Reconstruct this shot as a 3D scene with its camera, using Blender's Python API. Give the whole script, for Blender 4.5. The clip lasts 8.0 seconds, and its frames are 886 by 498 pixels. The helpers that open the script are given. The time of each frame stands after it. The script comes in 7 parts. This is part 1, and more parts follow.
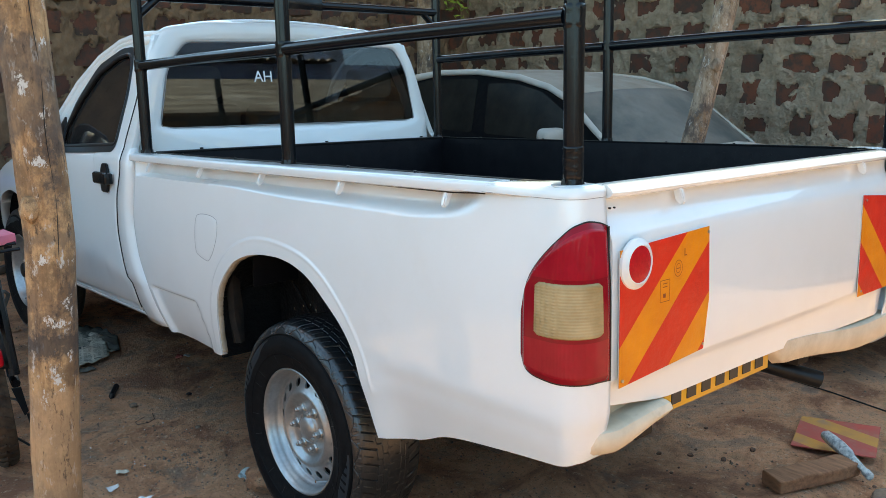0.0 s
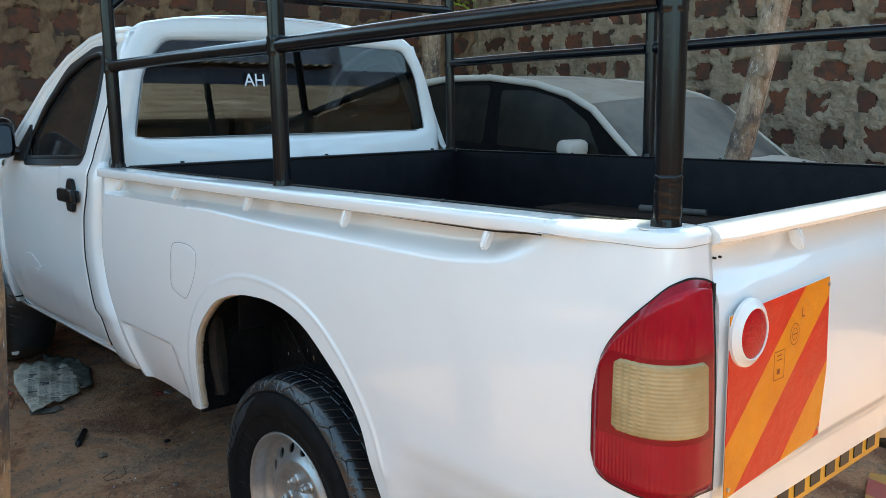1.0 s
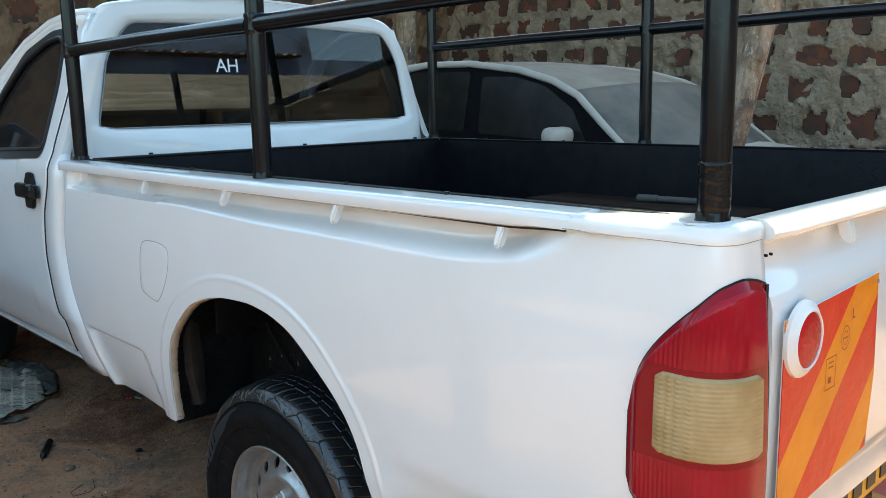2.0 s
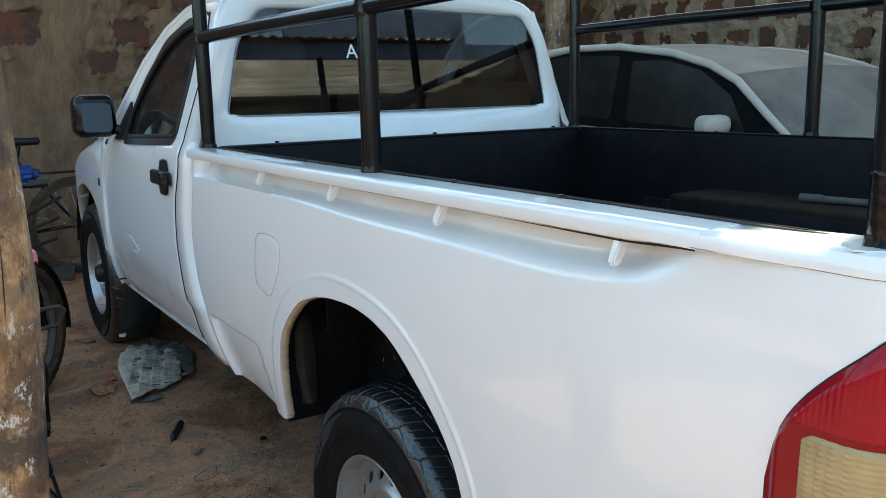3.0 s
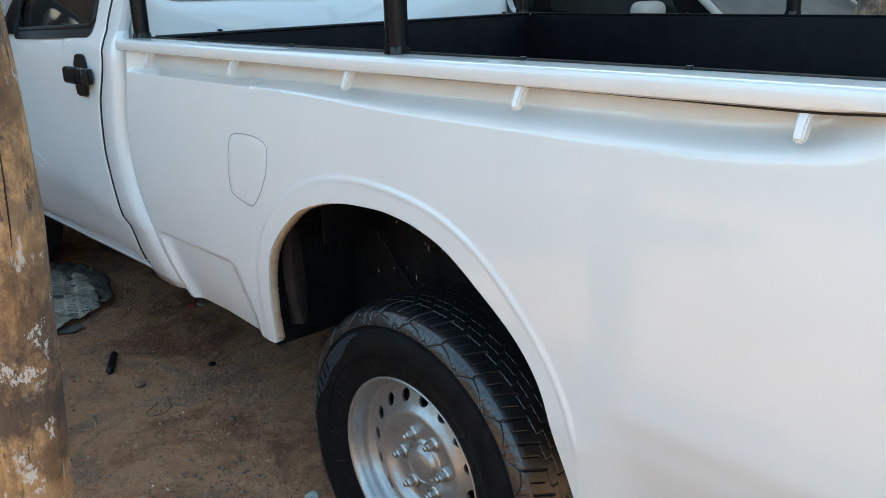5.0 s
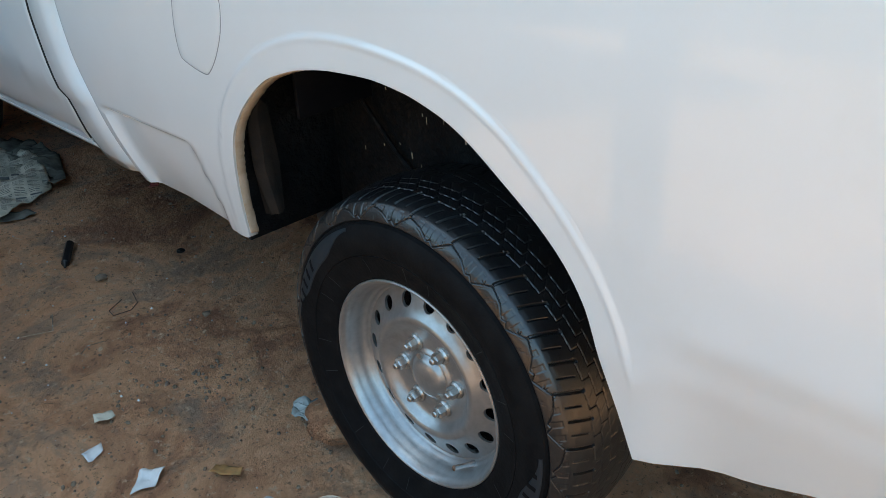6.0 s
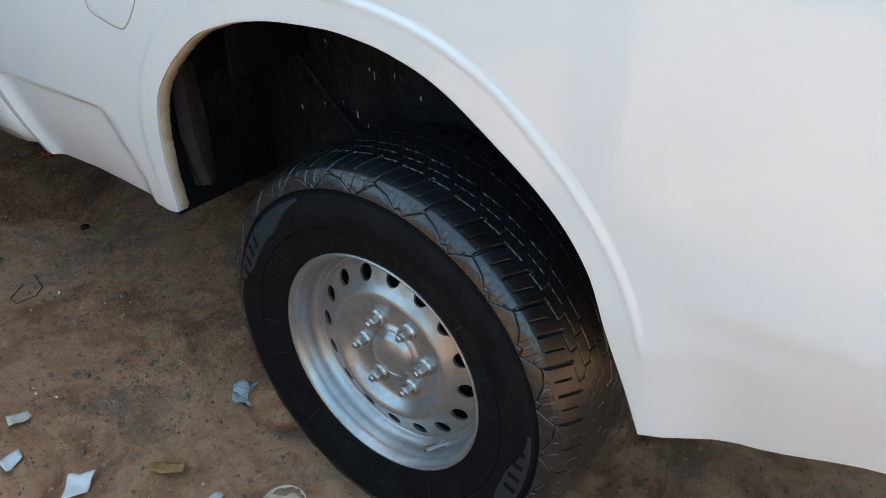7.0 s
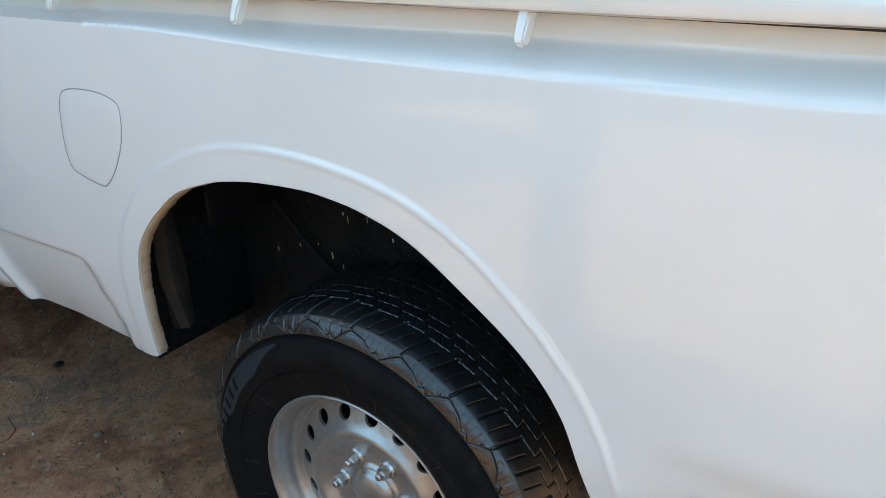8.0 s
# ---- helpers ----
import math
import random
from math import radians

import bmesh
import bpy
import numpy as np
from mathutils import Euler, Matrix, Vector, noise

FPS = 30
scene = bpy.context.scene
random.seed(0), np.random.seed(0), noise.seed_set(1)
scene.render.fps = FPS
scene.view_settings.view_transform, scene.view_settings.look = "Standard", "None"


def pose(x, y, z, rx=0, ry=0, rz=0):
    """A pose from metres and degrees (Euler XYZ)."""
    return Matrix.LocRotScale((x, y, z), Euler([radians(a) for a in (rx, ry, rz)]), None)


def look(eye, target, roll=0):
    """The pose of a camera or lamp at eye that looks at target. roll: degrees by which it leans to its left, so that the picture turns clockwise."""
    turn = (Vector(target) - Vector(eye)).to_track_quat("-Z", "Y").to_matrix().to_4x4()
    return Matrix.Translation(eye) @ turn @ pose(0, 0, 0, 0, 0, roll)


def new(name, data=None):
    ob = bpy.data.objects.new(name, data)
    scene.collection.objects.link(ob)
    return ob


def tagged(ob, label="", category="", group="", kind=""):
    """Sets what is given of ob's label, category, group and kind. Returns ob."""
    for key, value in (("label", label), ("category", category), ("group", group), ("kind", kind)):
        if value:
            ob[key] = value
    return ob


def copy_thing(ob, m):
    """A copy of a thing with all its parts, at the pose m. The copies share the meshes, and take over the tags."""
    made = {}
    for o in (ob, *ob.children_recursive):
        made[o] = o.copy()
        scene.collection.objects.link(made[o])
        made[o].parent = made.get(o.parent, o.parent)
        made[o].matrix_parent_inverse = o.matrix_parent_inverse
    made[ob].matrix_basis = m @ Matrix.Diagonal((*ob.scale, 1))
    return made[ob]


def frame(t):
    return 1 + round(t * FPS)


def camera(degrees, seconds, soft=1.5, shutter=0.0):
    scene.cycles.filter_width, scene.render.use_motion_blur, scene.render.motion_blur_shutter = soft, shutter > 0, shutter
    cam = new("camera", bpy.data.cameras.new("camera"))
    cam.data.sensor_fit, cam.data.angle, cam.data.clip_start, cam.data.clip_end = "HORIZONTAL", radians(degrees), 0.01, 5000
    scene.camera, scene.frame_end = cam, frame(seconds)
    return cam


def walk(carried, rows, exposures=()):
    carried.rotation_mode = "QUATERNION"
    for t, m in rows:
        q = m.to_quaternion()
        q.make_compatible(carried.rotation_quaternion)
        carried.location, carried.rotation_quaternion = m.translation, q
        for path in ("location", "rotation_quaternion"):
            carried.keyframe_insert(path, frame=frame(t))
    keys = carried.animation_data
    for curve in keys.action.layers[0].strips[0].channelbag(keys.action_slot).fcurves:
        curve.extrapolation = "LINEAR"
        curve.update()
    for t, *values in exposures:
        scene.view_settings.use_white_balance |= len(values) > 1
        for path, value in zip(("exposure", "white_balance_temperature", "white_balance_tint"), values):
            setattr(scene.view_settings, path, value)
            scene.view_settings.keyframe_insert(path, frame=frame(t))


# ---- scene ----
cam = camera(55.6, 8.0, 0.8)
PATH = [
    (0, (-2.204, -1.112, 1.341), (-0.901, 0.366, 1.0), -1.1),
    (0.5, (-2.091, -0.874, 1.333), (-0.791, 0.613, 1.016), -0.9),
    (1, (-1.936, -0.687, 1.349), (-0.623, 0.787, 1.024), -0.7),
    (1.2, (-1.906, -0.642, 1.342), (-0.584, 0.823, 1.013), -0.8),
    (2.3, (-1.816, -0.474, 1.337), (-0.45, 0.944, 0.985), -1.1),
    (2.5, (-1.761, -0.451, 1.341), (-0.471, 1.035, 0.983), -1.5),
    (3, (-1.681, -0.415, 1.342), (-0.604, 1.227, 0.965), -1.2),
    (3.5, (-1.65, -0.39, 1.33), (-0.63, 1.279, 0.913), -1.2),
    (4, (-1.695, -0.294, 1.311), (-0.617, 1.325, 0.848), -1.1),
    (4.5, (-1.807, -0.139, 1.308), (-0.537, 1.326, 0.82), -0.8),
    (5, (-1.839, -0.021, 1.285), (-0.547, 1.382, 0.683), -1.6),
    (5.2, (-1.805, 0.04, 1.272), (-0.542, 1.413, 0.551), -1.9),
    (6.3, (-1.634, 0.319, 1.207), (-0.394, 1.557, 0.242), -3.4),
    (6.5, (-1.637, 0.358, 1.2), (-0.358, 1.534, 0.21), -2.7),
    (7, (-1.642, 0.424, 1.187), (-0.291, 1.484, 0.16), -1.8),
    (7.5, (-1.644, 0.432, 1.218), (-0.232, 1.484, 0.269), -2.7),
    (8, (-1.659, 0.413, 1.267), (-0.173, 1.477, 0.454), -2.8),
]
RAKE = pose(0, 0.005, 0.141, -2.58)  # the truck stands nose-down: its own axes in the world
walk(cam, [(t, RAKE @ look(eye, target, roll)) for t, eye, target, roll in PATH], [(0.0, 2.0, 6950, -10), (3.0, 2.0, 7050, -10), (5.0, 2.02, 7100, -10), (6.5, 2.03, 7150, -10), (7.5, 2.16, 7150, -10), (8.0, 2.03, 7050, -10)])

# ---- world and light ----
SUN_ELEV, SUN_AZ = 68.0, 40.0      # azimuth from +y towards +x
world = bpy.data.worlds.new("sky")
world.use_nodes = True
scene.world = world
wn = world.node_tree.nodes
sky = wn.new("ShaderNodeTexSky")
sky.sky_type = "NISHITA"
sky.sun_disc = False
sky.sun_elevation = radians(SUN_ELEV)
sky.sun_rotation = radians(SUN_AZ)
world.node_tree.links.new(sky.outputs[0], wn["Background"].inputs[0])
wn["Background"].inputs[1].default_value = 0.15
sun_data = bpy.data.lights.new("sun", "SUN")
sun_data.energy, sun_data.angle, sun_data.color = 3.4, radians(0.5), (1.0, 0.95, 0.87)
sun = new("sun", sun_data)
sd = Vector((math.sin(radians(SUN_AZ)) * math.cos(radians(SUN_ELEV)), math.cos(radians(SUN_AZ)) * math.cos(radians(SUN_ELEV)), math.sin(radians(SUN_ELEV))))
sun.matrix_world = look(sd * 20, (0, 0, 0))


# ---- materials ----
def ramp_mix(nt, fac, stops):
    r = nt.nodes.new("ShaderNodeValToRGB")
    r.color_ramp.elements[0].position, r.color_ramp.elements[0].color = stops[0][0], (*stops[0][1], 1)
    r.color_ramp.elements[1].position, r.color_ramp.elements[1].color = stops[-1][0], (*stops[-1][1], 1)
    for p, c in stops[1:-1]:
        e = r.color_ramp.elements.new(p)
        e.color = (*c, 1)
    nt.links.new(fac, r.inputs[0])
    return r.outputs[0]


def tex_noise(nt, scale, detail=6, rough=0.6, coords=None, dist=0.0):
    n = nt.nodes.new("ShaderNodeTexNoise")
    n.inputs["Scale"].default_value, n.inputs["Detail"].default_value = scale, detail
    n.inputs["Roughness"].default_value, n.inputs["Distortion"].default_value = rough, dist
    if coords is not None:
        nt.links.new(coords, n.inputs["Vector"])
    return n.outputs[0]


def obj_coords(nt, stretch=(1, 1, 1)):
    tc = nt.nodes.new("ShaderNodeTexCoord")
    mp = nt.nodes.new("ShaderNodeMapping")
    mp.inputs["Scale"].default_value = stretch
    nt.links.new(tc.outputs["Object"], mp.inputs[0])
    return mp.outputs[0]


def mix_col(nt, fac, a, b):
    m = nt.nodes.new("ShaderNodeMix")
    m.data_type = "RGBA"
    for sock, v in ((m.inputs[0], fac), (m.inputs[6], a), (m.inputs[7], b)):
        if isinstance(v, tuple):
            sock.default_value = (*v, 1)
        elif isinstance(v, (int, float)):
            sock.default_value = v
        else:
            nt.links.new(v, sock)
    return m.outputs[2]


def bump(nt, height, strength, distance, prev=None):
    b = nt.nodes.new("ShaderNodeBump")
    b.inputs["Strength"].default_value, b.inputs["Distance"].default_value = strength, distance
    nt.links.new(height, b.inputs["Height"])
    if prev is not None:
        nt.links.new(prev, b.inputs["Normal"])
    return b.outputs[0]


def material(name, base=(0.5, 0.5, 0.5), rough=0.5, metal=0.0, coat=0.0, spread=None, scale=20.0, stretch=(1, 1, 1),
             bump_scale=None, bump_strength=0.3, bump_dist=0.002, rough_var=0.0, big=None, transmission=0.0, ior=1.45, coat_rough=0.03, spec=0.5):
    """spread: second colour mixed in by fine noise; big: (colour, scale, low, high) for stains of a larger size."""
    m = bpy.data.materials.new(name)
    m.use_nodes = True
    nt = m.node_tree
    b = nt.nodes["Principled BSDF"]
    b.inputs["Base Color"].default_value = (*base, 1)
    b.inputs["Roughness"].default_value, b.inputs["Metallic"].default_value = rough, metal
    b.inputs["Coat Weight"].default_value, b.inputs["Coat Roughness"].default_value = coat, coat_rough
    b.inputs["Transmission Weight"].default_value, b.inputs["IOR"].default_value = transmission, ior
    b.inputs["Specular IOR Level"].default_value = spec
    co = obj_coords(nt, stretch)
    col = None
    if spread:
        col = ramp_mix(nt, tex_noise(nt, scale, coords=co), [(0.35, base), (0.68, spread)])
    if big:
        f = nt.nodes.new("ShaderNodeMapRange")
        f.inputs[1].default_value, f.inputs[2].default_value = big[2], big[3]
        nt.links.new(tex_noise(nt, big[1], 8, 0.65, co), f.inputs[0])
        col = mix_col(nt, f.outputs[0], col if col is not None else base, big[0])
    if col is not None:
        nt.links.new(col, b.inputs["Base Color"])
    if rough_var:
        f = nt.nodes.new("ShaderNodeMapRange")
        f.inputs[3].default_value, f.inputs[4].default_value = rough - rough_var, rough + rough_var
        nt.links.new(tex_noise(nt, scale * 0.4, coords=co), f.inputs[0])
        nt.links.new(f.outputs[0], b.inputs["Roughness"])
    if bump_scale:
        nt.links.new(bump(nt, tex_noise(nt, bump_scale, 8, 0.6, co), bump_strength, bump_dist), b.inputs["Normal"])
    return m


def brick_material(name, a, b2, dirt):
    """Varies from piece to piece by the object's random number."""
    m = bpy.data.materials.new(name)
    m.use_nodes = True
    nt = m.node_tree
    bs = nt.nodes["Principled BSDF"]
    co = obj_coords(nt)
    oi = nt.nodes.new("ShaderNodeObjectInfo")
    base = ramp_mix(nt, oi.outputs["Random"], [(0.0, a), (0.5, b2), (1.0, (a[0] * 0.75, a[1] * 0.7, a[2] * 0.7))])
    f = nt.nodes.new("ShaderNodeMapRange")
    f.inputs[1].default_value, f.inputs[2].default_value = 0.44, 0.58
    geo = nt.nodes.new("ShaderNodeNewGeometry")
    nt.links.new(tex_noise(nt, 9.0, 8, 0.7, geo.outputs["Position"]), f.inputs[0])
    nt.links.new(mix_col(nt, f.outputs[0], base, dirt), bs.inputs["Base Color"])
    bs.inputs["Roughness"].default_value = 0.92
    nt.links.new(bump(nt, tex_noise(nt, 45, 8, 0.7, geo.outputs["Position"]), 0.7, 0.01), bs.inputs["Normal"])
    return m


PAINT = material("white_car_paint", (0.80, 0.80, 0.79), 0.32, coat=1.0, coat_rough=0.04, spread=(0.77, 0.77, 0.755), scale=3.0, big=((0.72, 0.71, 0.68), 1.6, 0.55, 0.85), bump_scale=2.2, bump_strength=0.12, bump_dist=0.01)
PRIMER = material("dull_overspray", (0.52, 0.44, 0.34), 0.65, spread=(0.40, 0.30, 0.20), scale=30, bump_scale=160, bump_strength=0.4)
BLACK = material("black_gloss_paint", (0.003, 0.0038, 0.0055), 0.20, spread=(0.006, 0.007, 0.009), scale=30, bump_scale=60, bump_strength=0.22, bump_dist=0.0012, rough_var=0.08, big=((0.05, 0.055, 0.06), 70, 0.68, 0.80), spec=0.38)
TRIM = material("black_plastic", (0.008, 0.008, 0.009), 0.38, spec=0.35, spread=(0.014, 0.014, 0.015), scale=40, bump_scale=300, bump_strength=0.15, bump_dist=0.0005)
LINER = material("black_bed_liner", (0.0062, 0.0064, 0.0084), 0.45, spread=(0.0105, 0.0105, 0.0125), scale=12, bump_scale=30, bump_strength=0.25, bump_dist=0.003, big=((0.016, 0.0155, 0.016), 5, 0.6, 0.85), spec=0.10)
STRIP_DUST = material("dusty_grey_strip", (0.035, 0.031, 0.028), 0.75, spread=(0.075, 0.066, 0.056), scale=14, spec=0.1, big=((0.02, 0.019, 0.018), 6, 0.45, 0.6))
BOX_TOP = material("dusty_brown_black", (0.030, 0.022, 0.017), 0.85, spread=(0.018, 0.014, 0.012), scale=10, spec=0.05)
STRIP = material("dull_black_strip", (0.004, 0.004, 0.005), 0.7, spread=(0.008, 0.008, 0.008), scale=30, spec=0.06)
DUSTY = material("dusty_black_steel", (0.05, 0.045, 0.042), 0.7, spread=(0.09, 0.08, 0.07), scale=14, bump_scale=60)
RUBBER = material("tyre_rubber", (0.0085, 0.0092, 0.0105), 0.33, coat=0.55, coat_rough=0.22, spec=0.75, spread=(0.016, 0.0168, 0.018), scale=24, bump_scale=90, bump_strength=0.3, bump_dist=0.002, rough_var=0.10, big=((0.022, 0.018, 0.014), 7, 0.66, 0.82))
TYRE_SIDE = material("black_tyre_sidewall", (0.0058, 0.0060, 0.0066), 0.55, spec=0.09, spread=(0.011, 0.011, 0.0115), scale=30, bump_scale=120, bump_strength=0.5, bump_dist=0.002, rough_var=0.12, big=((0.016, 0.0145, 0.013), 9, 0.60, 0.80))
TYRE_DUST = material("dusty_cycle_tyre", (0.055, 0.038, 0.027), 0.9, spec=0.1, spread=(0.10, 0.068, 0.046), scale=26, bump_scale=90, bump_strength=0.8, bump_dist=0.006, big=((0.02, 0.018, 0.017), 8, 0.5, 0.7))
# dusty white paint, tinted cream to stand in for warm bounced light
BUMPER = material("dusty_bounce_tinted_paint", (0.74, 0.61, 0.45), 0.55, spread=(0.60, 0.47, 0.32), scale=9, bump_scale=5, bump_strength=0.25, bump_dist=0.012, big=((0.42, 0.32, 0.21), 4, 0.55, 0.75))
CREAM = material("cream_plastic", (0.58, 0.48, 0.36), 0.5, spread=(0.46, 0.37, 0.27), scale=30)
SIDEWALL = material("sidewall_letters", (0.015, 0.022, 0.029), 0.36, spread=(0.022, 0.030, 0.037), scale=60)
STEEL = material("silver_wheel_paint", (0.46, 0.46, 0.455), 0.34, metal=0.78, spread=(0.38, 0.38, 0.375), scale=60, bump_scale=260, bump_strength=0.12, bump_dist=0.0006, big=((0.30, 0.27, 0.24), 9, 0.62, 0.8))
NUT = material("plated_nut", (0.6, 0.58, 0.55), 0.3, metal=0.9, spread=(0.4, 0.36, 0.32), scale=80)
# near-black for the arch insides, brake pipes and drums
INNER = material("near_black_liner", (0.0062, 0.0064, 0.0075), 0.45, spec=0.16, spread=(0.012, 0.0115, 0.012), scale=10, bump_scale=22, bump_strength=0.8, bump_dist=0.02, big=((0.010, 0.0075, 0.006), 9, 0.70, 0.82))
MUD = material("dried_mud_steel", (0.035, 0.024, 0.017), 0.85, spread=(0.012, 0.011, 0.010), scale=18, bump_scale=40, bump_strength=0.6, bump_dist=0.005)
RED_RIM = material("deep_red_lens_edge", (0.24, 0.003, 0.012), 0.12, spread=(0.21, 0.003, 0.011), scale=8, spec=0.3)


def ribbed_lens(name, a, b2, across, down, rough=0.12):
    m = material(name, a, rough, spread=b2, scale=10, spec=0.3)
    nt = m.node_tree
    bs = nt.nodes["Principled BSDF"]
    normal = None
    for axis, per in (("Y", across), ("Z", down)):
        if not per:
            continue
        w = nt.nodes.new("ShaderNodeTexWave")
        w.bands_direction = axis
        w.inputs["Scale"].default_value = per
        nt.links.new(obj_coords(nt), w.inputs["Vector"])
        normal = bump(nt, w.outputs[1], 0.25 if axis == "Y" else 0.22, 0.002, normal)
    nt.links.new(normal, bs.inputs["Normal"])
    return m


RED_LENS = ribbed_lens("ribbed_red_lens", (0.27, 0.004, 0.014), (0.36, 0.008, 0.022), 42, 0)
CLEAR_LENS = ribbed_lens("yellowed_ribbed_lens", (0.30, 0.20, 0.085), (0.46, 0.34, 0.175), 0, 46, 0.12)
CHEV_RED = material("red_reflective_sheet", (0.66, 0.022, 0.008), 0.34, spec=0.4, spread=(0.58, 0.014, 0.006), scale=12, bump_scale=7, bump_strength=0.4, bump_dist=0.02)
CHEV_AMBER = material("amber_reflective_sheet", (0.78, 0.26, 0.004), 0.34, spec=0.4, spread=(0.70, 0.20, 0.003), scale=12, bump_scale=7, bump_strength=0.4, bump_dist=0.02)
OLD_RED = material("faded_red_board", (0.40, 0.06, 0.045), 0.6, spread=(0.32, 0.09, 0.07), scale=14, big=((0.28, 0.18, 0.12), 10, 0.55, 0.75))
OLD_AMBER = material("faded_amber_board", (0.50, 0.25, 0.04), 0.6, spread=(0.40, 0.2, 0.06), scale=14, big=((0.28, 0.18, 0.12), 10, 0.55, 0.75))
REFLECT = material("red_reflector", (0.50, 0.004, 0.014), 0.15, spec=0.25, spread=(0.38, 0.003, 0.01), scale=90, bump_scale=160, bump_strength=0.5, bump_dist=0.003)
WHITE_PLASTIC = material("white_plastic", (0.80, 0.79, 0.77), 0.3, spread=(0.76, 0.75, 0.72), scale=20)
INK = material("printed_ink", (0.25, 0.05, 0.01), 0.5)
PLATE = material("yellow_number_plate", (0.72, 0.36, 0.02), 0.35, spread=(0.62, 0.3, 0.02), scale=14, big=((0.45, 0.27, 0.06), 9, 0.6, 0.8))
BLACK_INK = material("black_plate_bar", (0.02, 0.02, 0.02), 0.45)
LETTER = material("white_sticker", (0.75, 0.76, 0.77), 0.5)
SEAT = material("beige_seat_cloth", (0.30, 0.22, 0.13), 0.9, spread=(0.36, 0.28, 0.18), scale=30, bump_scale=200)
SEDAN_PAINT = material("dusty_white_paint", (0.45, 0.42, 0.37), 0.55, coat=0.05, spread=(0.52, 0.48, 0.42), scale=5, big=((0.52, 0.45, 0.37), 2.5, 0.5, 0.72))
SEDAN_DUST = material("dust_covered_roof", (0.36, 0.31, 0.245), 0.75, spread=(0.28, 0.235, 0.18), scale=5, big=((0.23, 0.18, 0.13), 2.0, 0.45, 0.68))
MORTAR = material("rough_cement_mortar", (0.55, 0.45, 0.335), 0.95, spread=(0.37, 0.297, 0.212), scale=9, bump_scale=22, bump_strength=1.0, bump_dist=0.12, big=((0.25, 0.20, 0.145), 2.2, 0.50, 0.72))
PLASTER = material("grey_brown_plaster", (0.245, 0.158, 0.094), 0.95, spread=(0.125, 0.077, 0.045), scale=7, bump_scale=34, bump_strength=1.0, bump_dist=0.025, big=((0.17, 0.13, 0.09), 1.8, 0.55, 0.8), stretch=(1, 1, 0.45))
OLD_IRON = material("rusted_roof_iron", (0.22, 0.20, 0.175), 0.5, metal=0.4, spread=(0.13, 0.11, 0.09), scale=3, spec=0.3, big=((0.34, 0.32, 0.30), 0.9, 0.5, 0.7))
# navy of the rear glass reflection, put into the wall colour
INNER_WALL = material("reflected_navy", (0.12, 0.18, 0.31), 0.7, spread=(0.15, 0.20, 0.32), scale=5, big=((0.03, 0.034, 0.045), 1.2, 0.5, 0.7))
BRICK = brick_material("laterite_block", (0.165, 0.058, 0.031), (0.085, 0.036, 0.024), (0.055, 0.037, 0.029))
def pole_wood(name, tones, splashes=(), bands=()):
    """splashes: (x, y, z, width, height) of lime marks; bands: (low, high, colour, amount) of stain round the pole."""
    m = bpy.data.materials.new(name)
    m.use_nodes = True
    nt = m.node_tree
    b = nt.nodes["Principled BSDF"]
    co, long = obj_coords(nt), obj_coords(nt, (1, 1, 0.12))
    c = ramp_mix(nt, tex_noise(nt, 34, 8, 0.72, long), list(zip((0.32, 0.44, 0.55, 0.70), tones)))

    def over(scale, lo, hi, colour, coords, amount=1.0):
        f = nt.nodes.new("ShaderNodeMapRange")
        f.inputs[1].default_value, f.inputs[2].default_value, f.inputs[4].default_value = lo, hi, amount
        nt.links.new(tex_noise(nt, scale, 10, 0.75, coords), f.inputs[0])
        return mix_col(nt, f.outputs[0], c, colour)
    c = over(7.0, 0.50, 0.60, (0.19, 0.115, 0.065), obj_coords(nt, (1, 1, 0.8)), 0.8)
    c = over(4.2, 0.49, 0.58, (0.075, 0.056, 0.046), obj_coords(nt, (1, 1, 0.75)), 0.9)
    c = over(14.0, 0.50, 0.58, (0.20, 0.115, 0.055), obj_coords(nt, (1, 1, 0.6)), 0.75)
    c = over(18.0, 0.62, 0.66, (0.60, 0.55, 0.48), obj_coords(nt, (1.2, 1.2, 0.8)), 0.8)
    c = over(26.0, 0.58, 0.63, (0.62, 0.57, 0.50), obj_coords(nt, (1.3, 1.3, 0.5)), 0.8)
    tc = nt.nodes.new("ShaderNodeTexCoord")
    at = nt.nodes.new("ShaderNodeSeparateXYZ")
    nt.links.new(tc.outputs["Object"], at.inputs[0])

    def calc(op, a, b2):
        k = nt.nodes.new("ShaderNodeMath")
        k.operation = op
        for sock, v in zip(k.inputs, (a, b2)):
            if isinstance(v, (int, float)):
                sock.default_value = v
            else:
                nt.links.new(v, sock)
        return k.outputs[0]

    def ranged(v, lo, hi, top=1.0):
        k = nt.nodes.new("ShaderNodeMapRange")
        k.inputs[1].default_value, k.inputs[2].default_value, k.inputs[4].default_value = lo, hi, top
        nt.links.new(v, k.inputs[0])
        return k.outputs[0]
    ragged = tex_noise(nt, 22, 8, 0.7, obj_coords(nt, (1, 1, 0.7)))
    for lo, hi, colour, amount in bands:
        mid, half = (lo + hi) / 2, (hi - lo) / 2
        away = calc("SUBTRACT", half, calc("ABSOLUTE", calc("SUBTRACT", at.outputs[2], mid), 0.0))
        c = mix_col(nt, ranged(calc("ADD", away, calc("MULTIPLY", calc("SUBTRACT", ragged, 0.5), 0.16)), 0.0, 0.022, amount), c, colour)
    flaky = tex_noise(nt, 130, 6, 0.75, obj_coords(nt, (1, 1, 0.55)))
